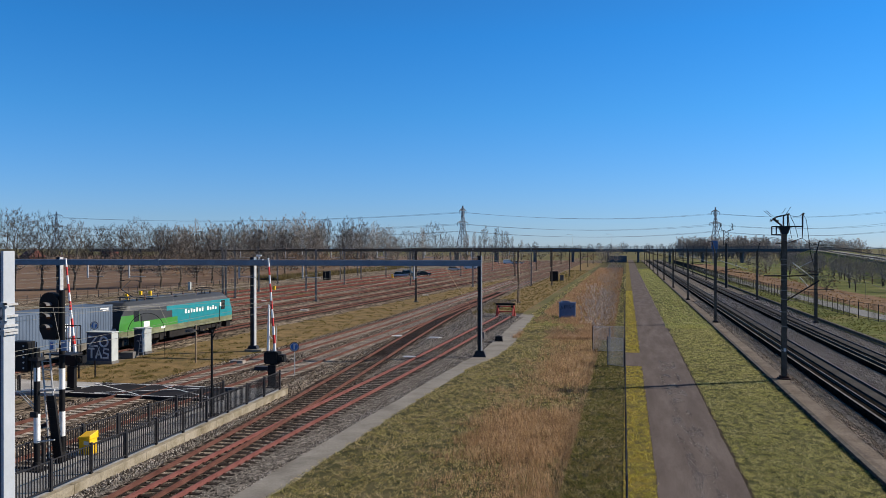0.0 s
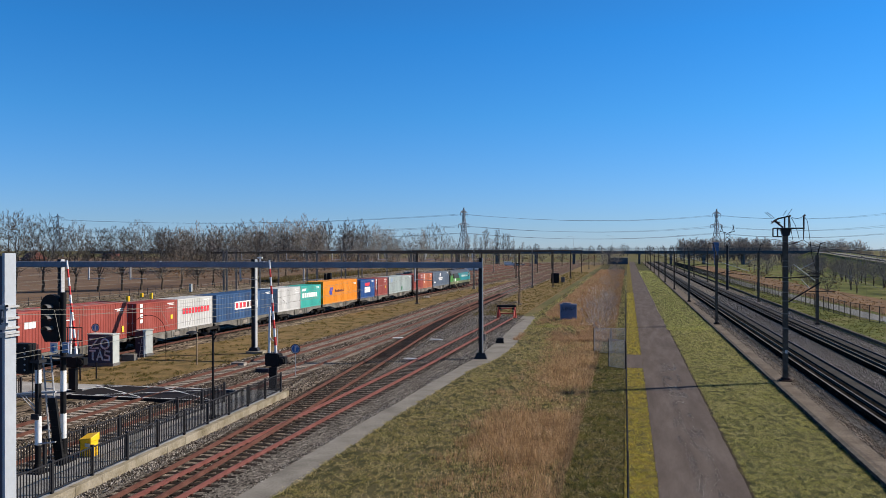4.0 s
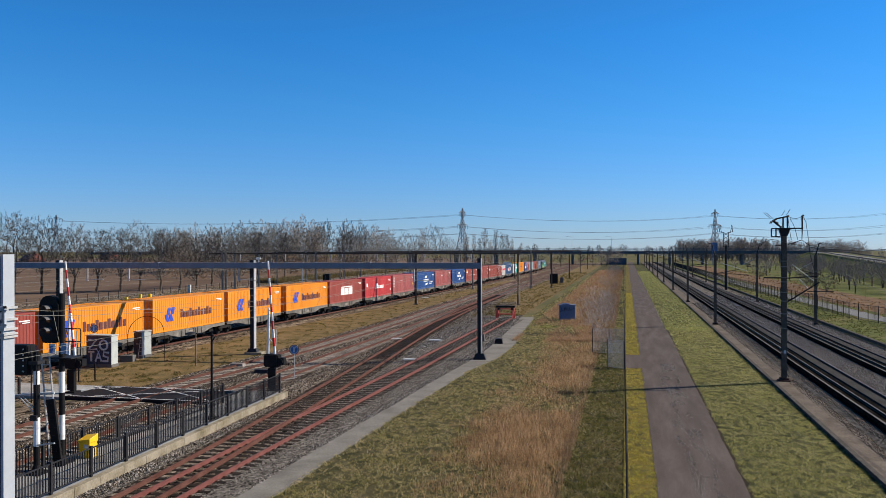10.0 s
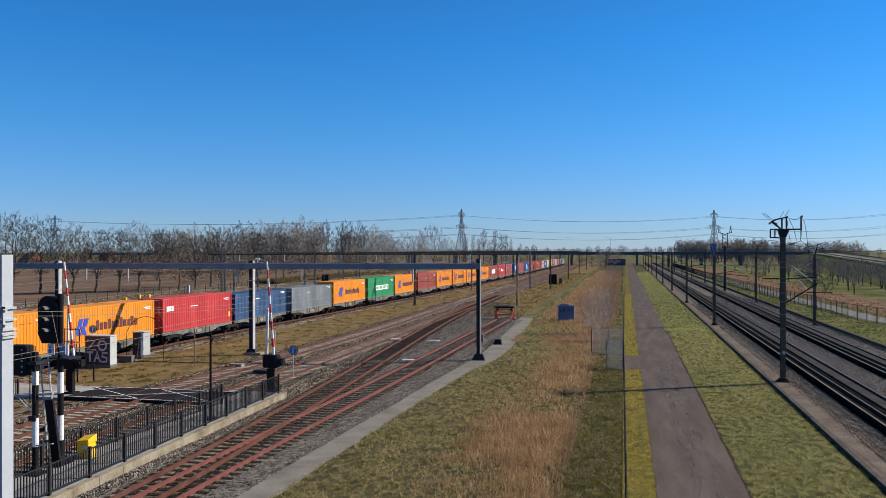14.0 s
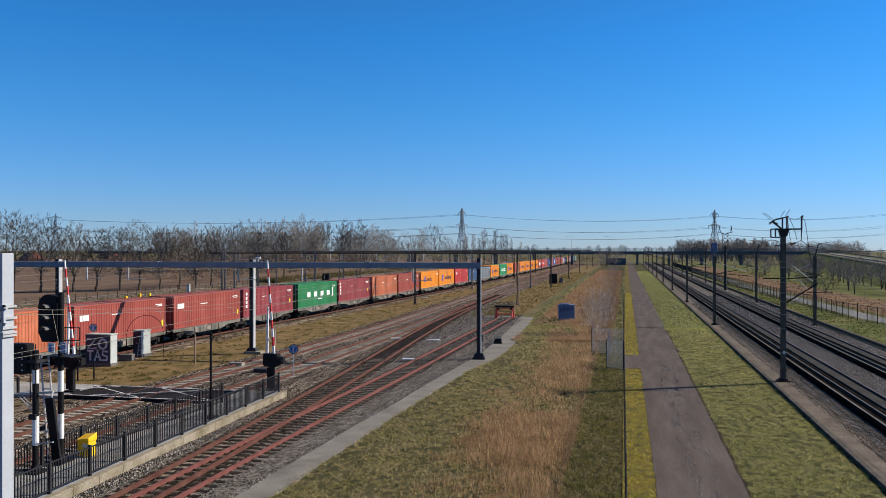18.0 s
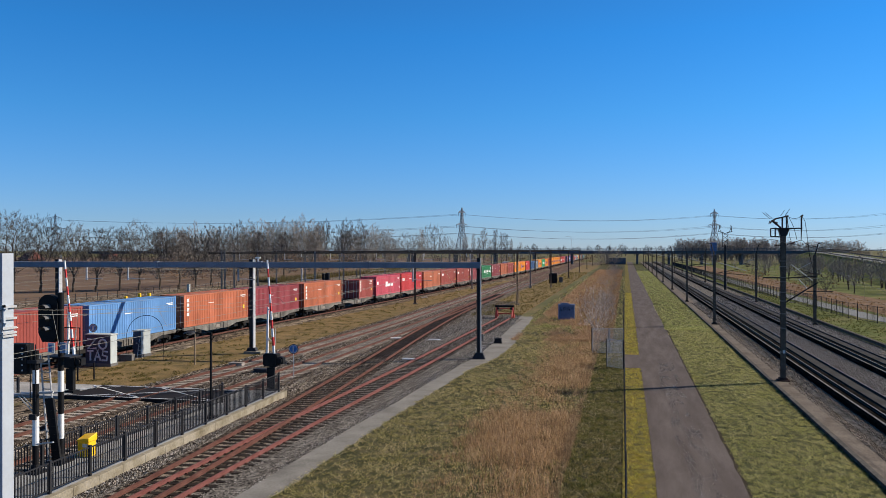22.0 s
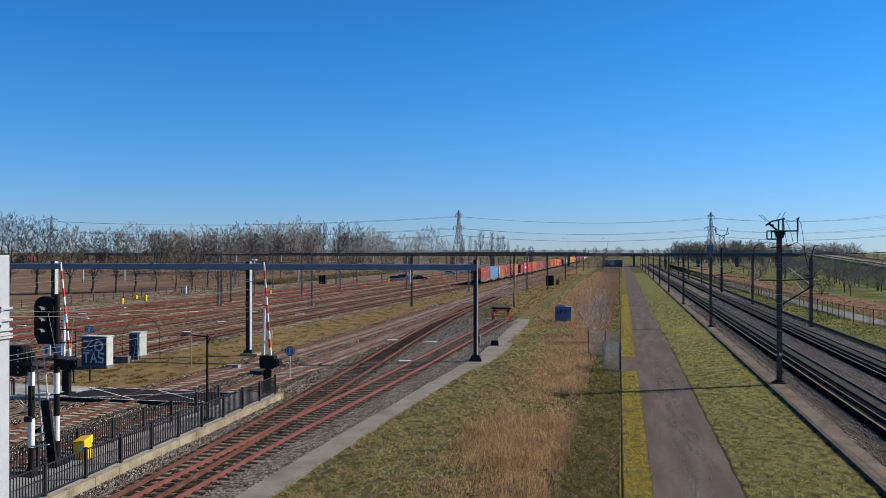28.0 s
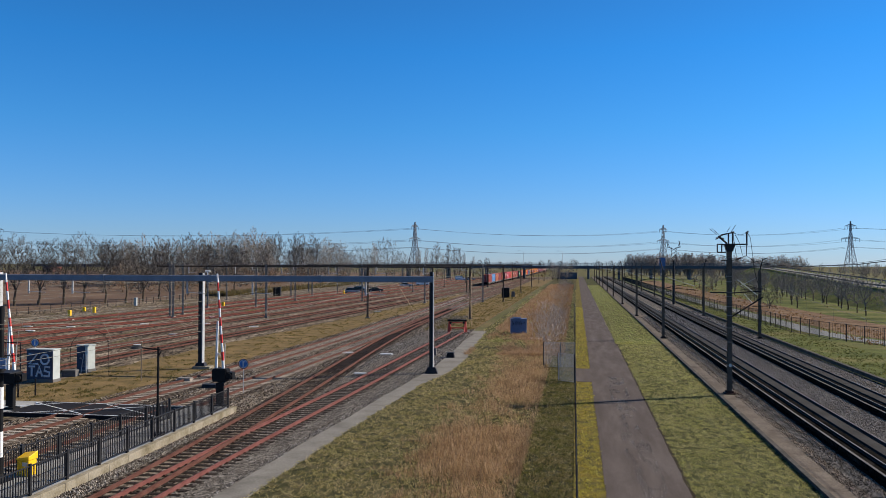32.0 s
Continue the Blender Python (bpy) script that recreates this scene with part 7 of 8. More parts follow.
def ride(front, length):
    """Rows for a vehicle whose front stands at front at 0 s."""
    rows = []
    for t in TIMES:
        a, b = on_track(front + V * t - 0.15 * length), on_track(front + V * t - 0.85 * length)
        d = a - b
        rows.append((t, pose(*((a + b) / 2), 0, 0, math.degrees(math.atan2(-d.x, d.y)))))
    return rows


KEYED = []


def paint(name, c, fade=0.12, rust=0.04):
    """Sun-faded container paint with streaks and a little rust."""
    c = tuple(v * 0.74 for v in c)
    r = (0.10, 0.04, 0.022)
    lo = tuple(v * (1 - fade) for v in c)
    hi = tuple(min(1, v * (1 + fade) + 0.02) for v in c)
    m = mat(name, [tuple(lo[i] * (1 - rust * 4) + r[i] * rust * 4 for i in range(3)), lo, c, hi], 0.6, 0, 0.5, 9, 0.10, 0.05, 0.3, stretch=(1, 1, 0.35))
    return m


PAINTS = {
    "navy": paint("dull blue container", (0.12, 0.165, 0.235)), "blue": paint("blue container", (0.012, 0.085, 0.31)), "steel": paint("steel blue container", (0.04, 0.105, 0.24), 0.2, 0.05),
    "sky": paint("light blue container", (0.13, 0.31, 0.62)), "grey": paint("grey container", (0.22, 0.255, 0.29), 0.2, 0.06), "pale": paint("pale green-grey container", (0.42, 0.49, 0.485)),
    "brick": paint("brick red container", (0.37, 0.075, 0.056)), "brown": paint("red-brown container", (0.36, 0.075, 0.06)), "rose": paint("faded rose-red container", (0.44, 0.115, 0.11), 0.18, 0.05),
    "red": paint("bright red container", (0.60, 0.05, 0.055)), "pink": paint("faded pink-red container", (0.62, 0.09, 0.13), 0.15), "maroon": paint("maroon container", (0.30, 0.05, 0.06)),
    "rust": paint("rust-orange container", (0.55, 0.16, 0.075), 0.2, 0.08), "orange": paint("orange container", (0.92, 0.31, 0.015), 0.06, 0.01), "green": paint("green container", (0.02, 0.33, 0.13), 0.1, 0.01),
    "dgreen": paint("dark green container", (0.02, 0.22, 0.08)), "teal": paint("teal container", (0.05, 0.47, 0.40)), "white": paint("off-white container", (0.68, 0.68, 0.66), 0.08, 0.02),
}
M_LOGOW = plain("white lettering", (0.78, 0.78, 0.76), 0.6)
M_LOGOB = plain("blue lettering", (0.02, 0.06, 0.42), 0.6)
M_LOGOD = plain("dark lettering", (0.10, 0.03, 0.03), 0.6)
M_LOGOR = plain("red lettering", (0.65, 0.03, 0.05), 0.6)
M_LOGOY = plain("yellow lettering", (0.80, 0.55, 0.03), 0.6)
M_WAGON = mat("dusty grey wagon steel", [(0.055, 0.051, 0.045), (0.12, 0.111, 0.097), (0.21, 0.195, 0.17)], 0.8, 0, big=0.8, fine=8, grain=0.25, spec=0.2)
M_BOGIE = mat("black bogie steel", [(0.010, 0.0095, 0.009), (0.025, 0.022, 0.02)], 0.8, 0, big=1.5, fine=10, grain=0.3, spec=0.15)

WID, BASE, TALL = 2.44, 1.155, 2.9
MESHES = {}


def ridged(length, height, x, pitch, deep, out):
    """A corrugated wall in the plane of x, standing on z 0."""
    bm = bmesh.new()
    n = int(round(length / pitch))
    p = length / n
    ys, xs = [-length / 2], [x]
    for i in range(n):
        y = -length / 2 + i * p
        ys += [y + 0.28 * p, y + 0.42 * p, y + 0.86 * p, y + p]
        xs += [x, x - deep * out, x - deep * out, x]
    lo = [bm.verts.new((a, b, 0)) for a, b in zip(xs, ys)]
    hi = [bm.verts.new((a, b, height)) for a, b in zip(xs, ys)]
    for i in range(len(ys) - 1):
        q = (lo[i], lo[i + 1], hi[i + 1], hi[i])
        bm.faces.new(q if out > 0 else q[::-1])
    return bm


def container_meshes(colour, length, tall):
    key = (colour, round(length, 2), tall)
    if key in MESHES:
        return MESHES[key]
    m = PAINTS[colour]
    L, h, w = length, tall, WID / 2
    bm = bmesh.new()
    for sx in (-1, 1):
        for y0, y1 in ((-L / 2, -L / 2 + 0.16), (L / 2 - 0.16, L / 2)):
            box(bm, min(sx * w, sx * (w - 0.16)), max(sx * w, sx * (w - 0.16)), y0, y1, 0, h)
        for z0, z1 in ((0, 0.16), (h - 0.12, h - 0.003)):
            box(bm, min(sx * (w - 0.004), sx * (w - 0.1)), max(sx * (w - 0.004), sx * (w - 0.1)), -L / 2 + 0.16, L / 2 - 0.16, z0, z1)
    for y0, y1 in ((-L / 2 + 0.003, -L / 2 + 0.1), (L / 2 - 0.1, L / 2 - 0.003)):
        for z0, z1 in ((0.003, 0.16), (h - 0.14, h - 0.003)):
            box(bm, -w + 0.16, w - 0.16, y0, y1, z0, z1)
    frame_me = finish("frame", bm, m)
    sides = []
    for sx in (-1, 1):
        bm = ridged(L - 0.32, h - 0.28, sx * (w - 0.012), 0.30, 0.03, sx)
        bmesh.ops.translate(bm, verts=list(bm.verts), vec=(0, 0, 0.16))
        sides.append(finish("side_wall", bm, m))
    bm = bmesh.new()
    n = 24
    prev = None
    for i in range(n + 1):
        y0 = -L / 2 + 0.1 + (L - 0.2) * i / n
        for dz in (0.008, 0.03) if i % 2 else (0.03, 0.008):
            row = [bm.verts.new((-w + 0.1, y0, h - dz)), bm.verts.new((w - 0.1, y0, h - dz))]
            if prev:
                bm.faces.new((prev[0], prev[1], row[1], row[0]))
            prev = row
            y0 += 0.05
    roof_me = finish("roof", bm, m)
    bm = bmesh.new()
    box(bm, -w + 0.16, w - 0.16, L / 2 - 0.08, L / 2 - 0.04, 0.16, h - 0.14)
    for i in range(8):
        xx = -w + 0.25 + i * (WID - 0.5) / 7.5
        box(bm, xx, xx + 0.13, L / 2 - 0.04, L / 2 - 0.012, 0.2, h - 0.18)
    end_me = finish("end_wall", bm, m)
    doors = []
    for sx in (-1, 1):
        bm = bmesh.new()
        a, b = sorted((sx * 0.01, sx * (w - 0.17)))
        box(bm, a, b, -L / 2 + 0.03, -L / 2 + 0.07, 0.17, h - 0.15)
        for zz in (0.3, 0.95, 1.6, 2.15):
            box(bm, a + 0.06, b - 0.06, -L / 2 + 0.018, -L / 2 + 0.03, zz, zz + 0.4)
        doors.append(finish("door", bm, m))
    rods = []
    for xx in (-0.85, -0.4, 0.4, 0.85):
        bm = bmesh.new()
        rod(bm, (xx, -L / 2 + 0.005, 0.1), (xx, -L / 2 + 0.005, h - 0.08), 0.018, n=5)
        box(bm, xx - 0.12, xx + 0.12, -L / 2 - 0.01, -L / 2 + 0.01, 1.0, 1.05)
        rods.append(("lock_rod", finish("lock_rod", bm, M_STEEL)))
    casts = []
    for sx in (-1, 1):
        for sy in (-1, 1):
            for zz in (0.002, h - 0.12):
                bm = bmesh.new()
                cx, cy = sx * (w - 0.085), sy * (L / 2 - 0.085)
                box(bm, cx - 0.09, cx + 0.09, cy - 0.09, cy + 0.09, zz - 0.003, zz + 0.123)
                casts.append(("corner_casting", finish("corner_casting", bm, m)))
    MESHES[key] = [("frame", frame_me), ("side_wall", sides[0]), ("side_wall", sides[1]), ("roof", roof_me), ("end_wall", end_me), ("door", doors[0]), ("door", doors[1]), ] + rods + casts
    return MESHES[key]


def plate(top, y0, y1, z0, z1, material, lab="", slant=0.0, name="marking"):
    """A flat painted shape on the +x side; y runs forward along the train."""
    bm = bmesh.new()
    x = WID / 2
    v = [bm.verts.new(p) for p in ((x + 0.003, y0, z0), (x + 0.003, y1, z0), (x + 0.003, y1 + slant, z1), (x + 0.003, y0 + slant, z1))]
    u = [bm.verts.new((x - 0.02, c.co.y, c.co.z)) for c in v]
    bm.faces.new(v)
    for i in range(4):
        bm.faces.new((v[(i + 1) % 4], v[i], u[i], u[(i + 1) % 4]))
    part(name, bm, material, top, lab)


def word(top, y0, y1, z0, z1, n, material, gap=0.25, rise=0.0):
    """A brand word as a row of plain blocks."""
    p = (y1 - y0) / n
    for i in range(n):
        low = 0.0 if i % 3 == 0 else rise
        plate(top, y0 + p * i, y0 + p * (i + 1 - gap), z0, z1 - low, material)


def emblem(top, yc, zc, s, material):
    for dz in (-1, 1):
        plate(top, yc - 0.55 * s, yc - 0.1 * s, zc + (0 if dz > 0 else -0.6 * s), zc + (0.6 * s if dz > 0 else 0), material, slant=0.25 * s * dz)
        plate(top, yc + 0.05 * s, yc + 0.5 * s, zc + (0 if dz > 0 else -0.6 * s), zc + (0.6 * s if dz > 0 else 0), material, slant=0.25 * s * dz)


def mark(top, style, L):
    """Painted shapes on the side that faces the camera."""
    # stencilled codes that every box carries near its forward end
    if style != "none":
        plate(top, L / 2 - 1.5, L / 2 - 0.5, 2.32, 2.40, M_LOGOW)
        plate(top, L / 2 - 1.2, L / 2 - 0.5, 2.20, 2.26, M_LOGOW)
    if style == "hapag":
        emblem(top, -L / 2 + 2.6, 1.45, 1.0, M_LOGOB)
        word(top, -L / 2 + 4.2, -L / 2 + 9.6, 1.05, 1.8, 11, M_LOGOD, 0.28, 0.2)
    elif style == "hapag_small":
        emblem(top, -L / 2 + 2.6, 1.6, 0.8, M_LOGOB)
        word(top, -L / 2 + 4.0, -L / 2 + 7.2, 1.4, 1.75, 10, M_LOGOD, 0.3, 0.12)
    elif style == "plate_word":
        plate(top, -L / 2 + 3.6, -L / 2 + 8.6, 0.95, 1.75, M_LOGOW, "white name panel")
        bm_y = -L / 2 + 3.8
        for i in range(6):
            bm = bmesh.new()
            box(bm, WID / 2 - 0.01, WID / 2 + 0.008, bm_y + 0.78 * i, bm_y + 0.78 * i + 0.55, 1.08, 1.62)
            part("marking", bm, M_LOGOR if i < 3 else M_LOGOD, top)
    elif style == "swoosh":
        plate(top, -L / 2 + 5.2, -L / 2 + 6.4, 1.85, 2.25, M_LOGOW, slant=0.5)
        word(top, -L / 2 + 4.6, -L / 2 + 7.8, 1.2, 1.65, 6, M_LOGOW)
        plate(top, -L / 2 + 5.6, -L / 2 + 6.8, 0.6, 0.95, M_LOGOW, slant=0.5)
        word(top, -L / 2 + 8.4, -L / 2 + 10.6, 0.95, 1.1, 9, M_LOGOW)
        word(top, -L / 2 + 8.4, -L / 2 + 10.0, 0.7, 0.85, 7, M_LOGOW)
    elif style == "shield":
        plate(top, -L / 2 + 4.6, -L / 2 + 5.2, 1.75, 2.4, M_LOGOW, slant=0.5)
        word(top, -L / 2 + 4.0, -L / 2 + 7.0, 1.3, 1.55, 8, M_LOGOW)
        word(top, -L / 2 + 4.4, -L / 2 + 6.6, 1.05, 1.2, 7, M_LOGOW)
        plate(top, -L / 2 + 0.8, -L / 2 + 1.7, 0.6, 0.85, M_LOGOW)
    elif style == "kline":
        plate(top, -L / 2 + 4.4, -L / 2 + 5.4, 1.2, 1.95, M_LOGOW, slant=0.12)
        word(top, -L / 2 + 5.7, -L / 2 + 8.2, 1.2, 1.65, 4, M_LOGOW)
        plate(top, -L / 2 + 0.5, -L / 2 + 1.1, 1.6, 2.1, M_LOGOW)
        plate(top, L / 2 - 0.7, L / 2 - 0.4, 0.7, 1.0, M_LOGOW)
    elif style == "block":
        word(top, -L / 2 + 3.9, -L / 2 + 8.2, 0.95, 1.85, 3, M_LOGOW, 0.12)
        plate(top, -L / 2 + 4.0, -L / 2 + 8.0, 1.95, 2.08, M_LOGOW)
    elif style == "panel":
        plate(top, -L / 2 + 3.0, -L / 2 + 9.2, 1.0, 1.7, M_LOGOW, "white name panel")
        for i in range(9):
            bm = bmesh.new()
            box(bm, WID / 2 - 0.01, WID / 2 + 0.008, -L / 2 + 3.2 + 0.66 * i, -L / 2 + 3.6 + 0.66 * i, 1.15, 1.55)
            part("marking", bm, PAINTS["green"], top)
    elif style == "letters":
        for i in range(4):
            plate(top, -L / 2 + 2.6 + 2.0 * i, -L / 2 + 3.5 + 2.0 * i, 1.2, 1.8, M_LOGOW, "white block letter shape")
        plate(top, L / 2 - 1.6, L / 2 - 1.2, 1.0, 2.1, M_LOGOW)
        word(top, -L / 2 + 5.8, -L / 2 + 7.0, 0.8, 0.95, 6, M_LOGOW)
    elif style == "upright":
        for i in range(4):
            plate(top, -L / 2 + 0.5, -L / 2 + 0.85, 2.25 - 0.42 * i, 2.55 - 0.42 * i, M_LOGOW)
        plate(top, L / 2 - 1.0, L / 2 - 0.7, 1.0, 1.35, M_LOGOY)
        plate(top, -L / 2 + 4.2, -L / 2 + 5.2, 1.95, 2.0, M_LOGOW)
    elif style == "cai":
        word(top, -L / 2 + 0.6, -L / 2 + 1.7, 1.75, 2.2, 3, M_LOGOW, 0.15)
        plate(top, -L / 2 + 4.4, -L / 2 + 5.6, 1.95, 2.02, M_LOGOW)
        plate(top, L / 2 - 0.6, L / 2 - 0.35, 0.5, 1.0, M_LOGOY)
    elif style == "flag":
        plate(top, -L / 2 + 0.7, -L / 2 + 1.9, 2.1, 2.35, M_LOGOY)
        plate(top, -L / 2 + 0.7, -L / 2 + 1.9, 1.8, 2.07, M_LOGOW)
        plate(top, -L / 2 + 5.4, -L / 2 + 6.4, 1.95, 2.03, M_LOGOW)
        plate(top, -L / 2 + 2.2, L / 2 - 0.9, 1.25, 1.28, M_LOGOW)
    elif style == "red_word":
        word(top, -L / 2 + 0.8, L / 2 - 0.5, 1.25, 1.75, 9, M_LOGOR)
    elif style == "white_word":
        word(top, -L / 2 + 0.5, L / 2 - 1.0, 1.2, 1.75, 7, M_LOGOW)
        plate(top, -L / 2 + 0.3, -L / 2 + 1.3, 2.0, 2.3, M_LOGOW, slant=0.3)
    elif style == "tanker_dots":
        plate(top, -L / 2 + 1.7, -L / 2 + 3.6, 1.7, 2.15, M_LOGOR, slant=0.25)
        plate(top, -L / 2 + 1.7, -L / 2 + 4.0, 0.75, 1.55, M_LOGOW)
    elif style == "disc":
        plate(top, -L / 2 + 1.0, -L / 2 + 1.7, 1.8, 2.4, M_PALEBLUE, slant=0.1)
        plate(top, L / 2 - 5.5, L / 2 - 5.0, 0.3, 0.9, PAINTS["dgreen"])
    elif style == "plain":
        plate(top, -L / 2 + 4.4, -L / 2 + 5.4, 1.9, 1.97, M_LOGOW)


def container(colour, style, L, rows, oy, tall, label):
    top = thing("shipping_container", label, "container", "train containers")
    for name, me in container_meshes(colour, L, tall):
        share(name, me, top)
    mark(top, style, L)
    KEYED.append((top, [(t, m @ pose(0, oy, BASE)) for t, m in rows]))
    return top


# ---- one wagon, then its copies ----
def bogie(parent, y):
    bm = bmesh.new()
    for sx in (-1, 1):
        pts = [(-1.25, 0.62), (-1.05, 0.3), (-0.75, 0.3), (-0.55, 0.55), (0.55, 0.55), (0.75, 0.3), (1.05, 0.3), (1.25, 0.62), (0.7, 0.82), (-0.7, 0.82)]
        a = [bm.verts.new((sx * 1.0, y + py, pz)) for py, pz in pts]
        b = [bm.verts.new((sx * 1.12, y + py, pz)) for py, pz in pts]
        bm.faces.new(a)
        bm.faces.new(b[::-1])
        for i in range(len(pts)):
            j = (i + 1) % len(pts)
            bm.faces.new((a[j], a[i], b[i], b[j]))
    box(bm, -1.0, 1.0, y - 0.25, y + 0.25, 0.5, 0.85)
    bmesh.ops.recalc_face_normals(bm, faces=list(bm.faces))
    bg = part("bogie", bm, M_BOGIE, parent)
    for dy in (-0.9, 0.9):
        bm = bmesh.new()
        rod(bm, (-1.1, y + dy, 0.46), (1.1, y + dy, 0.46), 0.08, n=8)
        part("axle", bm, M_BOGIE, bg)
        for sx in (-0.755, 0.755):
            bm = bmesh.new()
            rod(bm, (sx - 0.065, y + dy, 0.46), (sx + 0.065, y + dy, 0.46), 0.46, n=20)
            rod(bm, (sx - 0.09 * (1 if sx > 0 else -1), y + dy, 0.46), (sx - 0.06 * (1 if sx > 0 else -1), y + dy, 0.46), 0.49, n=20)
            part("wheel", bm, M_BOGIE, bg)
        for sx in (-1.14, 1.14):
            bm = bmesh.new()
            box(bm, sx - 0.06, sx + 0.06, y + dy - 0.16, y + dy + 0.16, 0.33, 0.6)
            part("axle_box", bm, M_BOGIE, bg)


def wagon():
    top = thing("container_wagon", "dusty grey articulated flat wagon on three black bogies", "wagon", "train wagons")
    half = PITCH / 2 - 0.65
    for y0, y1 in ((-half, -0.25), (0.25, half)):
        for sx in (-1, 1):
            # fish-bellied side sill
            bm = bmesh.new()
            ln = y1 - y0
            pts = [(y0, 1.13), (y0, 0.86), (y0 + 0.2 * ln, 0.82), (y0 + 0.33 * ln, 0.5), (y0 + 0.67 * ln, 0.5), (y0 + 0.8 * ln, 0.82), (y1, 0.86), (y1, 1.13)]
            a = [bm.verts.new((sx * 1.2, py, pz)) for py, pz in pts]
            b = [bm.verts.new((sx * 1.08, py, pz)) for py, pz in pts]
            bm.faces.new(a)
            bm.faces.new(b[::-1])
            for i in range(len(pts)):
                j = (i + 1) % len(pts)
                bm.faces.new((a[j], a[i], b[i], b[j]))
            for k in range(6):
                yy = y0 + ln * (0.36 + 0.056 * k)
                box(bm, min(sx * 1.2, sx * 1.25), max(sx * 1.2, sx * 1.25), yy, yy + 0.06, 0.52, 1.1)
            bmesh.ops.recalc_face_normals(bm, faces=list(bm.faces))
            sill = part("side_sill", bm, M_WAGON, top)
            bm = bmesh.new()
            box(bm, min(sx * 1.25, sx * 1.262), max(sx * 1.25, sx * 1.262), y0 + 0.45 * ln, y0 + 0.52 * ln, 0.65, 0.95)
            part("data_plate", bm, M_STEELMID, sill)
        bm = bmesh.new()
        for k in range(7):
            yy = y0 + 0.3 + (y1 - y0 - 0.6) * k / 6
            box(bm, -1.08, 1.08, yy - 0.12, yy + 0.12, 0.88, 1.12)
        box(bm, -0.25, 0.25, y0, y1, 0.86, 1.1)
        part("underframe", bm, M_BOGIE, top)
        for yy in (y0 + 0.12, y1 - 0.12):
            for sx in (-1.05, 1.05):
                bm = bmesh.new()
                box(bm, sx - 0.12, sx + 0.12, yy - 0.1, yy + 0.1, 1.1, BASE - 0.001)
                part("twist_lock", bm, M_WAGON, top)
    for y in (-half + 1.9, 0, half - 1.9):
        bogie(top, y)
    for s in (-1, 1):
        for sx in (-0.87, 0.87):
            bm = bmesh.new()
            rod(bm, (sx, s * half, 0.98), (sx, s * (half + 0.5), 0.98), 0.11, n=10)
            rod(bm, (sx, s * (half + 0.5), 0.98), (sx, s * (half + 0.6), 0.98), 0.24, n=14)
            part("buffer", bm, M_BOGIE, top)
    bm = bmesh.new()
    tube(bm, [(0.9, 0.6, 0.75), (0.9, 0.2, 0.5), (0.9, -0.3, 0.5), (0.9, -0.7, 0.75)], 0.03, 5)
    box(bm, -0.9, 0.9, -2.6, -1.9, 0.4, 0.7)
    part("brake_gear", bm, M_BOGIE, top)
    return top


# what stands on each half wagon, front to back: colour, marking, 40 or 20 foot
LOAD = [
    [("navy", "shield", 40)], [("rust", "upright", 20), ("brick", "plain", 20)], [("pale", "disc", 40)], [("brown", "upright", 20), ("blue", "tanker_dots", 20)],
    [("orange", "hapag_small", 40)], [("teal", "white_word", 20), ("white", "plain", 20)], [("steel", "plate_word", 40)], [("white", "red_word", 20), ("brick", "upright", 20)],
    [("brick", "cai", 40)], [("brick", "upright", 40)], [("brick", "flag", 40)], [("blue", "swoosh", 40)],
    [("rose", "plain", 40)], [("blue", "swoosh", 40)], [("rose", "upright", 40)], [("red", "kline", 40)],
    [("brick", "block", 40)], [("orange", "hapag", 40)], [("orange", "hapag", 40)], [("orange", "hapag", 40)],
    [("orange", "hapag", 40)], [("brick", "plain", 40)], [("orange", "hapag", 40)], [("green", "panel", 40)],
    [("orange", "hapag", 40)], [("grey", "plain", 40)], [("steel", "plain", 40)], [("red", "cai", 40)],
    [("orange", "hapag", 40)], [("orange", "hapag_small", 40)], [("brick", "plain", 40)], [("rust", "plain", 40)],
    [("maroon", "upright", 40)], [("dgreen", "letters", 40)], [("maroon", "upright", 40)], [("brick", "cai", 40)],
    [("brick", "cai", 40)], [("rust", "plain", 40)], [("red", "cai", 40)], [("pink", "kline", 40)],
    [("brown", "upright", 20), None], [("rust", "upright", 40)], [("maroon", "upright", 40)], [("rust", "upright", 40)],
    [("sky", "plain", 40)], [("brick", "plain", 40)],
]
WORDS = {"navy": "navy blue", "blue": "bright blue", "steel": "steel blue", "sky": "light blue", "grey": "weathered grey", "pale": "pale green-grey", "brick": "brick red", "brown": "red-brown", "rose": "faded rose-red", "red": "bright red",
         "pink": "faded pink-red", "maroon": "maroon", "rust": "rust-orange", "orange": "orange", "green": "green", "dgreen": "dark green", "teal": "teal", "white": "off-white"}
SAYS = {"hapag": " with a blue emblem and dark name", "hapag_small": " with a small blue emblem", "plate_word": " with a white name panel", "swoosh": " with white curved emblem shapes", "kline": " with white name shapes", "block": " with bold white blocks",
        "panel": " with a white name panel", "letters": " with four white letter shapes", "red_word": " with red name shapes", "white_word": " with white name shapes"}
master = None
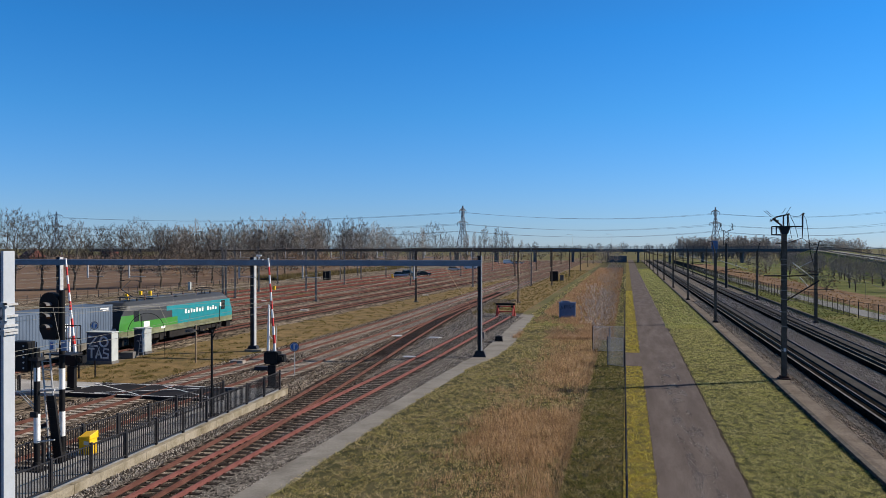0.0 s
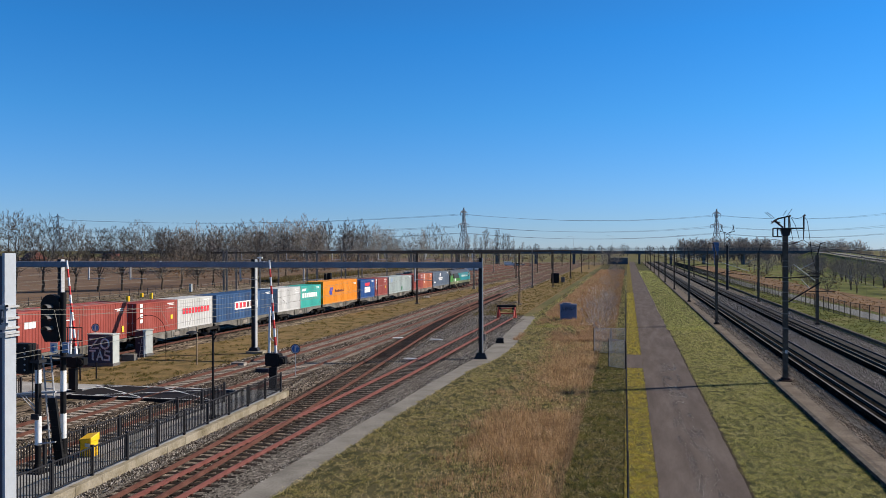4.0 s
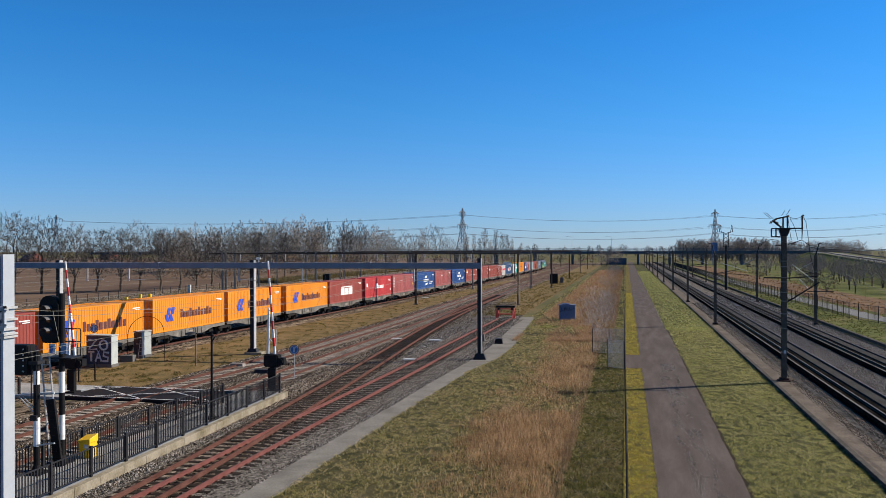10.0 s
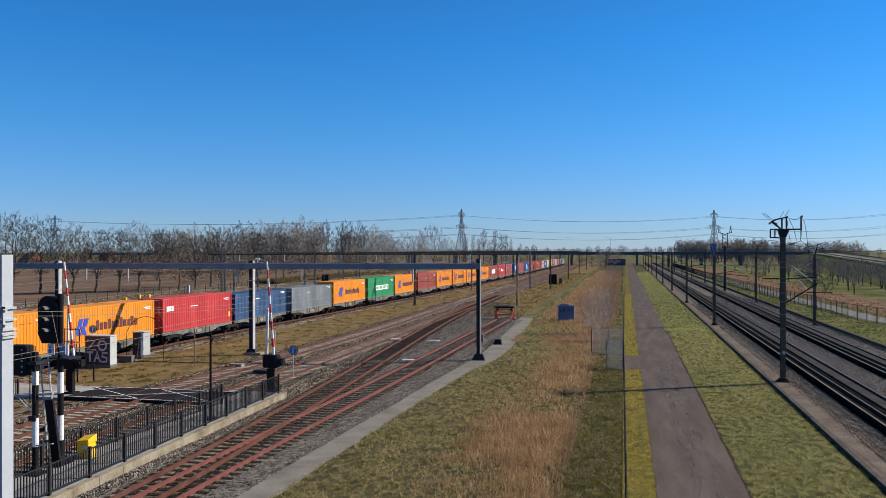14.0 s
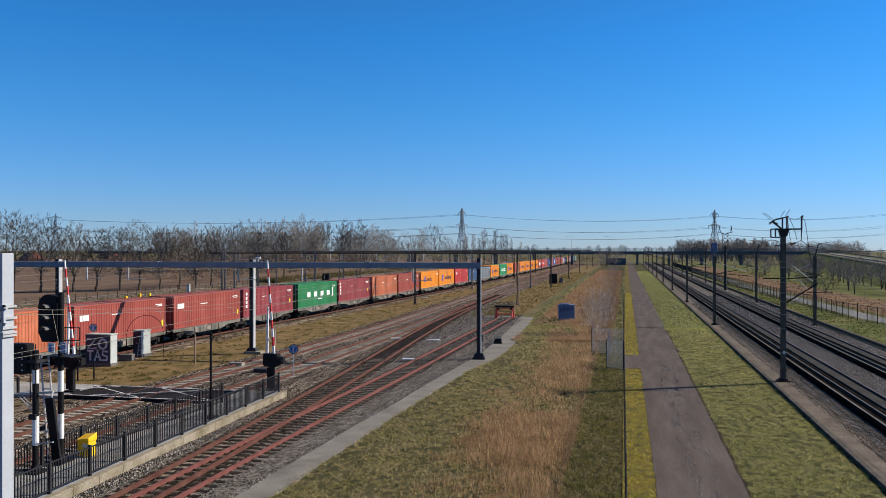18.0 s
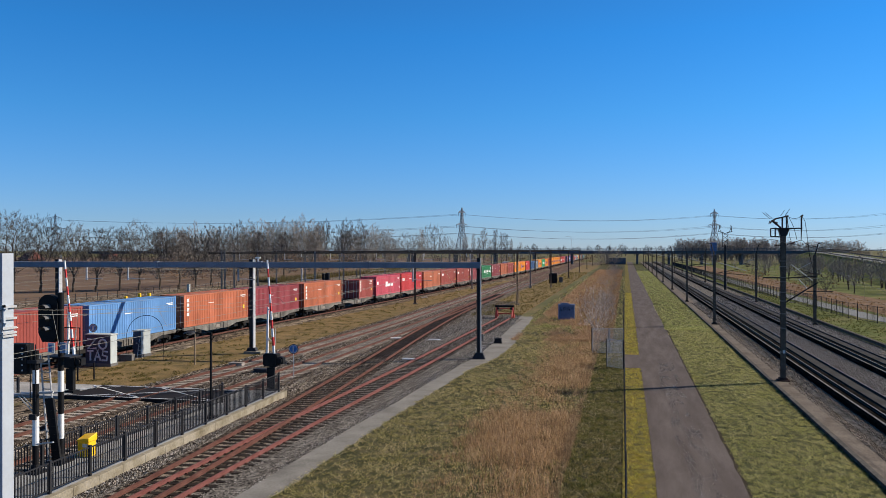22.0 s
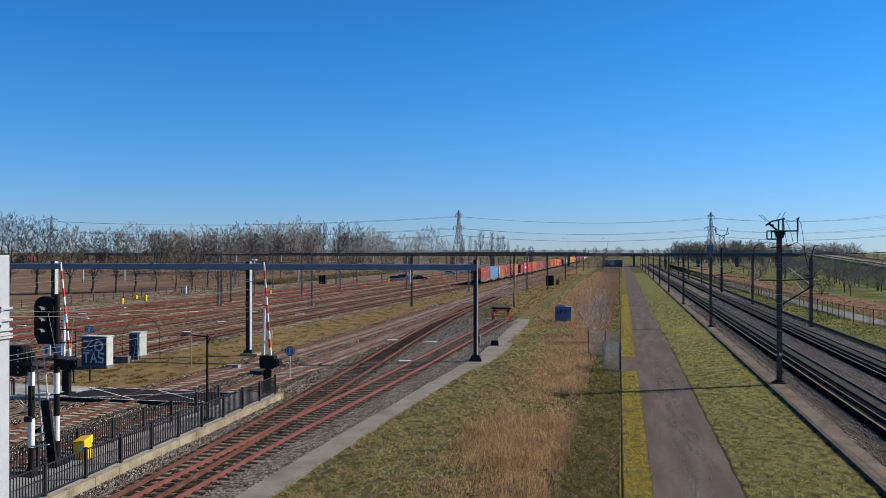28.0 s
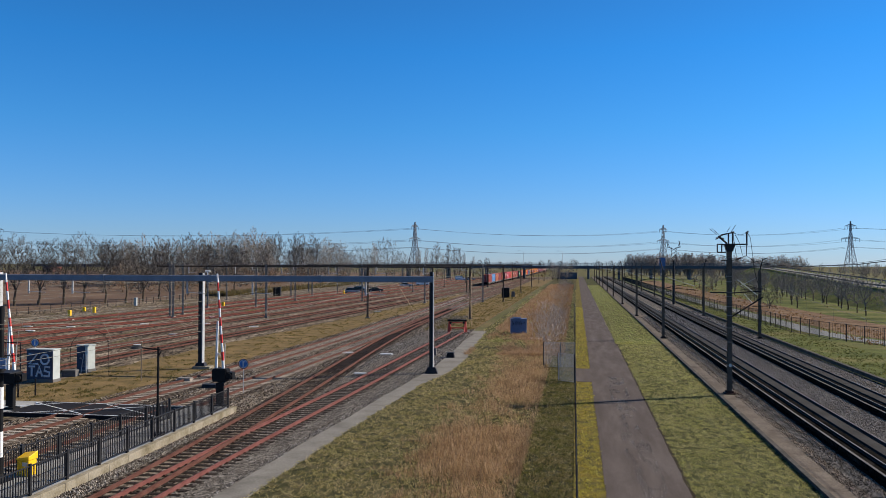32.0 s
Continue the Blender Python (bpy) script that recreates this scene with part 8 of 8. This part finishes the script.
for k in range(23):
    r0 = FIRST - PITCH * k
    rows = ride(r0 + 0.65, PITCH - 0.05)
    if master is None:
        w = master = wagon()
    else:
        w = copy_thing(master, pose(0, 0, 0))
    KEYED.append((w, rows))
    mid = r0 + 0.65 - (PITCH - 0.05) / 2
    for j in (0, 1):
        front = r0 - j * (SLOT + GAP)
        load = LOAD[2 * k + j]
        for i, item in enumerate(load):
            if item is None:
                continue
            colour, style, feet = item
            L = SLOT if feet == 40 else SLOT / 2 - 0.04
            f = front - i * (SLOT / 2 + 0.04)
            low = feet == 20 or colour in ("grey", "steel", "pale", "navy")
            container(colour, style, L, rows, f - L / 2 - mid, 2.62 if low else TALL,
                      WORDS[colour] + (" ribbed steel shipping container" if feet == 40 else " short ribbed steel container") + SAYS.get(style, " with small white codes"))


# ---- the locomotive ----
M_LOCOTEAL = plain("teal loco paint", (0.010, 0.19, 0.22), 0.4)
M_LOCOGREEN = plain("green loco paint", (0.045, 0.20, 0.03), 0.4)
M_LOCOGREY = plain("dark grey loco paint", (0.032, 0.035, 0.038), 0.5)
M_LOCOOLIVE = mat("dusty khaki loco paint", [(0.09, 0.095, 0.05), (0.15, 0.165, 0.085), (0.22, 0.225, 0.13)], 0.6, big=0.9, fine=6, grain=0.3, stretch=(1, 0.4, 1))
M_GLASS = plain("dark cab glass", (0.02, 0.025, 0.03), 0.08)


def locomotive():
    top = thing("electric_locomotive", "teal, green and dark grey electric locomotive hauling the train", "locomotive")
    L, w = 18.2, 1.5
    n = 130
    ys = [-L / 2 + L * i / n for i in range(n + 1)]

    def section(y):
        e = max(0.0, abs(y) - (L / 2 - 1.6)) / 1.6     # slope of the cab ends
        k = 1 - 0.10 * e * e
        roof = 3.78 - 0.55 * e * e
        pts = [(w * k, 1.0), (w * k, 1.5), (w * k, 2.15), (w * k * (1 - 0.02 * e), 2.75), (w * 0.985 * k, 3.15), (w * 0.86 * k, 3.5 - 0.4 * e * e), (w * 0.62 * k, roof)]
        return pts + [(-a, z) for a, z in pts[::-1]]

    bm = bmesh.new()
    rows = []
    for y in ys:
        pts = section(y)
        row = []
        for a, z in pts:
            e = max(0.0, abs(y) - (L / 2 - 0.05)) / 0.05
            yy = y
            if abs(y) > L / 2 - 1.5:
                back = max(0.0, z - 1.9) * 0.42 * min(1, (abs(y) - (L / 2 - 1.5)) / 1.5)
                yy = y - math.copysign(back, y)
            row.append(bm.verts.new((a, yy, z)))
        rows.append(row)
    k = len(rows[0])
    for r, (a, b) in enumerate(zip(rows, rows[1:])):
        yc = (ys[r] + ys[r + 1]) / 2
        for i in range(k - 1):
            z = (a[i].co.z + a[i + 1].co.z) / 2
            f = bm.faces.new((a[i], b[i], b[i + 1], a[i + 1]))
            if z > 3.2:
                mi = 0
            elif z < 1.5:
                mi = 3
            elif z > 1.6 and yc > -1.2 - (z - 2.0) * 1.5:
                mi = 1
            elif z < 2.2 or yc < -6.6 and z < 2.75:
                mi = 2
            else:
                mi = 0
            f.material_index = mi
    for row, flip in ((rows[0], True), (rows[-1], False)):
        f = bm.faces.new(row[::-1] if flip else row)
        f.material_index = 1 if not flip else 0
    bmesh.ops.recalc_face_normals(bm, faces=list(bm.faces))
    part("body", bm, [M_LOCOGREY, M_LOCOTEAL, M_LOCOGREEN, M_LOCOOLIVE], top)
    # lettering bars on the teal side
    x = 1.503
    for i in range(12):
        if i == 7:
            continue
        bm = bmesh.new()
        y0 = 0.2 + 0.48 * i
        box(bm, x - 0.01, x + 0.004, y0, y0 + 0.27, 2.3, 2.68 - 0.12 * (i % 2))
        part("marking", bm, M_LOGOW, top)
    for y0, y1, z0, z1, mm in ((-6.0, -5.2, 1.5, 2.1, M_LOGOW), (-3.5, -2.9, 1.3, 1.5, M_LOGOW), (6.4, 6.8, 2.5, 2.9, M_LOGOW)):
        bm = bmesh.new()
        box(bm, x - 0.01, x + 0.005, y0, y1, z0, z1)
        part("marking", bm, mm, top)
    # windows of the cabs
    for s in (-1, 1):
        bm = bmesh.new()
        box(bm, -1.1, 1.1, s * (L / 2 - 0.62) - 0.14, s * (L / 2 - 0.62) + 0.14, 2.35, 3.1, m=pose(0, 0, 0))
        part("windscreen", bm, M_GLASS, top)
        for sx in (-1, 1):
            bm = bmesh.new()
            box(bm, min(sx * 1.44, sx * 1.512), max(sx * 1.44, sx * 1.512), s * (L / 2 - 2.1) - 0.35, s * (L / 2 - 2.1) + 0.35, 2.2, 3.05)
            part("side_window", bm, M_GLASS, top)
            bm = bmesh.new()
            rod(bm, (sx * 0.95, s * (L / 2 - 0.1), 1.65), (sx * 0.95, s * (L / 2 + 0.06), 1.65), 0.16, n=12)
            part("headlight", bm, M_LAMP, top)
            bm = bmesh.new()
            rod(bm, (sx * 0.87, s * (L / 2 - 0.1), 1.0), (sx * 0.87, s * (L / 2 + 0.45), 1.0), 0.12, n=10)
            rod(bm, (sx * 0.87, s * (L / 2 + 0.45), 1.0), (sx * 0.87, s * (L / 2 + 0.55), 1.0), 0.26, n=14)
            part("buffer", bm, M_BOGIE, top)
            bm = bmesh.new()
            for zz in (0.5, 0.85):
                box(bm, min(sx * 1.3, sx * 1.48), max(sx * 1.3, sx * 1.48), s * (L / 2 - 2.5) - 0.25, s * (L / 2 - 2.5) + 0.25, zz, zz + 0.04)
            rod(bm, (sx * 1.53, s * (L / 2 - 2.8), 1.1), (sx * 1.53, s * (L / 2 - 2.8), 2.6), 0.02, n=5)
            part("step", bm, M_BOGIE, top)
        bm = bmesh.new()
        box(bm, -1.2, 1.2, s * (L / 2 - 0.5) - 0.35, s * (L / 2 - 0.5) + 0.35, 0.35, 0.98)
        part("snow_plough", bm, M_BOGIE, top)
        # bogie
        bm = bmesh.new()
        yb = s * 4.75
        for sx in (-1, 1):
            box(bm, min(sx * 1.05, sx * 1.3), max(sx * 1.05, sx * 1.3), yb - 2.3, yb + 2.3, 0.55, 0.95)
            for dy in (-1.5, 1.5):
                box(bm, min(sx * 1.1, sx * 1.38), max(sx * 1.1, sx * 1.38), yb + dy - 0.28, yb + dy + 0.28, 0.35, 0.8)
            for dy in (-0.5, 0.5):
                rod(bm, (sx * 1.2, yb + dy, 0.6), (sx * 1.2, yb + dy, 1.05), 0.16, n=10)
        bg = part("bogie", bm, M_BOGIE, top)
        for dy in (-1.5, 1.5):
            for sx in (-0.755, 0.755):
                bm = bmesh.new()
                rod(bm, (sx - 0.07, yb + dy, 0.62), (sx + 0.07, yb + dy, 0.62), 0.62, n=24)
                part("wheel", bm, M_BOGIE, bg)
        # pantograph: front one down, rear one raised
        bm = bmesh.new()
        yp = s * 5.9
        for px in (-0.45, 0.45):
            for py in (-0.5, 0.5):
                rod(bm, (px, yp + py, 3.7), (px, yp + py, 4.05), 0.07, n=6)
        box(bm, -0.6, 0.6, yp - 0.65, yp + 0.65, 4.03, 4.1)
        pan = part("pantograph", bm, M_STEELDK, top)
        up = 1.35 if s < 0 else 0.15
        bm = bmesh.new()
        rod(bm, (0, yp + 0.5, 4.1), (0, yp - 0.9, 4.1 + up * 0.5), 0.05, n=6)
        rod(bm, (0, yp - 0.9, 4.1 + up * 0.5), (0, yp + 0.3, 4.12 + up), 0.04, n=6)
        part("arm", bm, M_STEELDK, pan)
        bm = bmesh.new()
        for py in (-0.15, 0.15):
            tube(bm, [(-0.95, yp + 0.3 + py, 4.0 + up), (-0.6, yp + 0.3 + py, 4.14 + up), (0.6, yp + 0.3 + py, 4.14 + up), (0.95, yp + 0.3 + py, 4.0 + up)], 0.03, 5)
        part("collector_head", bm, M_STEELDK, pan)
    bm = bmesh.new()
    box(bm, -0.8, 0.8, -3.6, -0.6, 3.7, 3.95)
    box(bm, -0.7, 0.7, 0.2, 3.6, 3.7, 3.9)
    bevel(bm, 0.05)
    part("roof_equipment", bm, M_LOCOGREY, top)
    for yy in (-4.3, -2.4, -0.2, 1.6, 3.9):
        bm = bmesh.new()
        rod(bm, (0.45, yy, 3.75), (0.45, yy, 4.2), 0.09, 0.06, 8)
        part("insulator", bm, M_INSUL, top)
    bm = bmesh.new()
    tube(bm, [(0.45, -4.3, 4.2), (0.45, -2.4, 4.22), (0.45, -0.2, 4.2), (0.45, 1.6, 4.2), (0.45, 3.9, 4.2)], 0.03, 5)
    part("roof_cable", bm, M_STEELDK, top)
    bm = bmesh.new()
    box(bm, -1.35, 1.35, -2.0, 2.0, 0.35, 1.0)
    bevel(bm, 0.04)
    part("transformer_case", bm, M_BOGIE, top)
    return top


KEYED.append((locomotive(), ride(75.4, 18.2)))


def motions():
    for ob, rows in KEYED:
        walk(ob, rows)


motions()
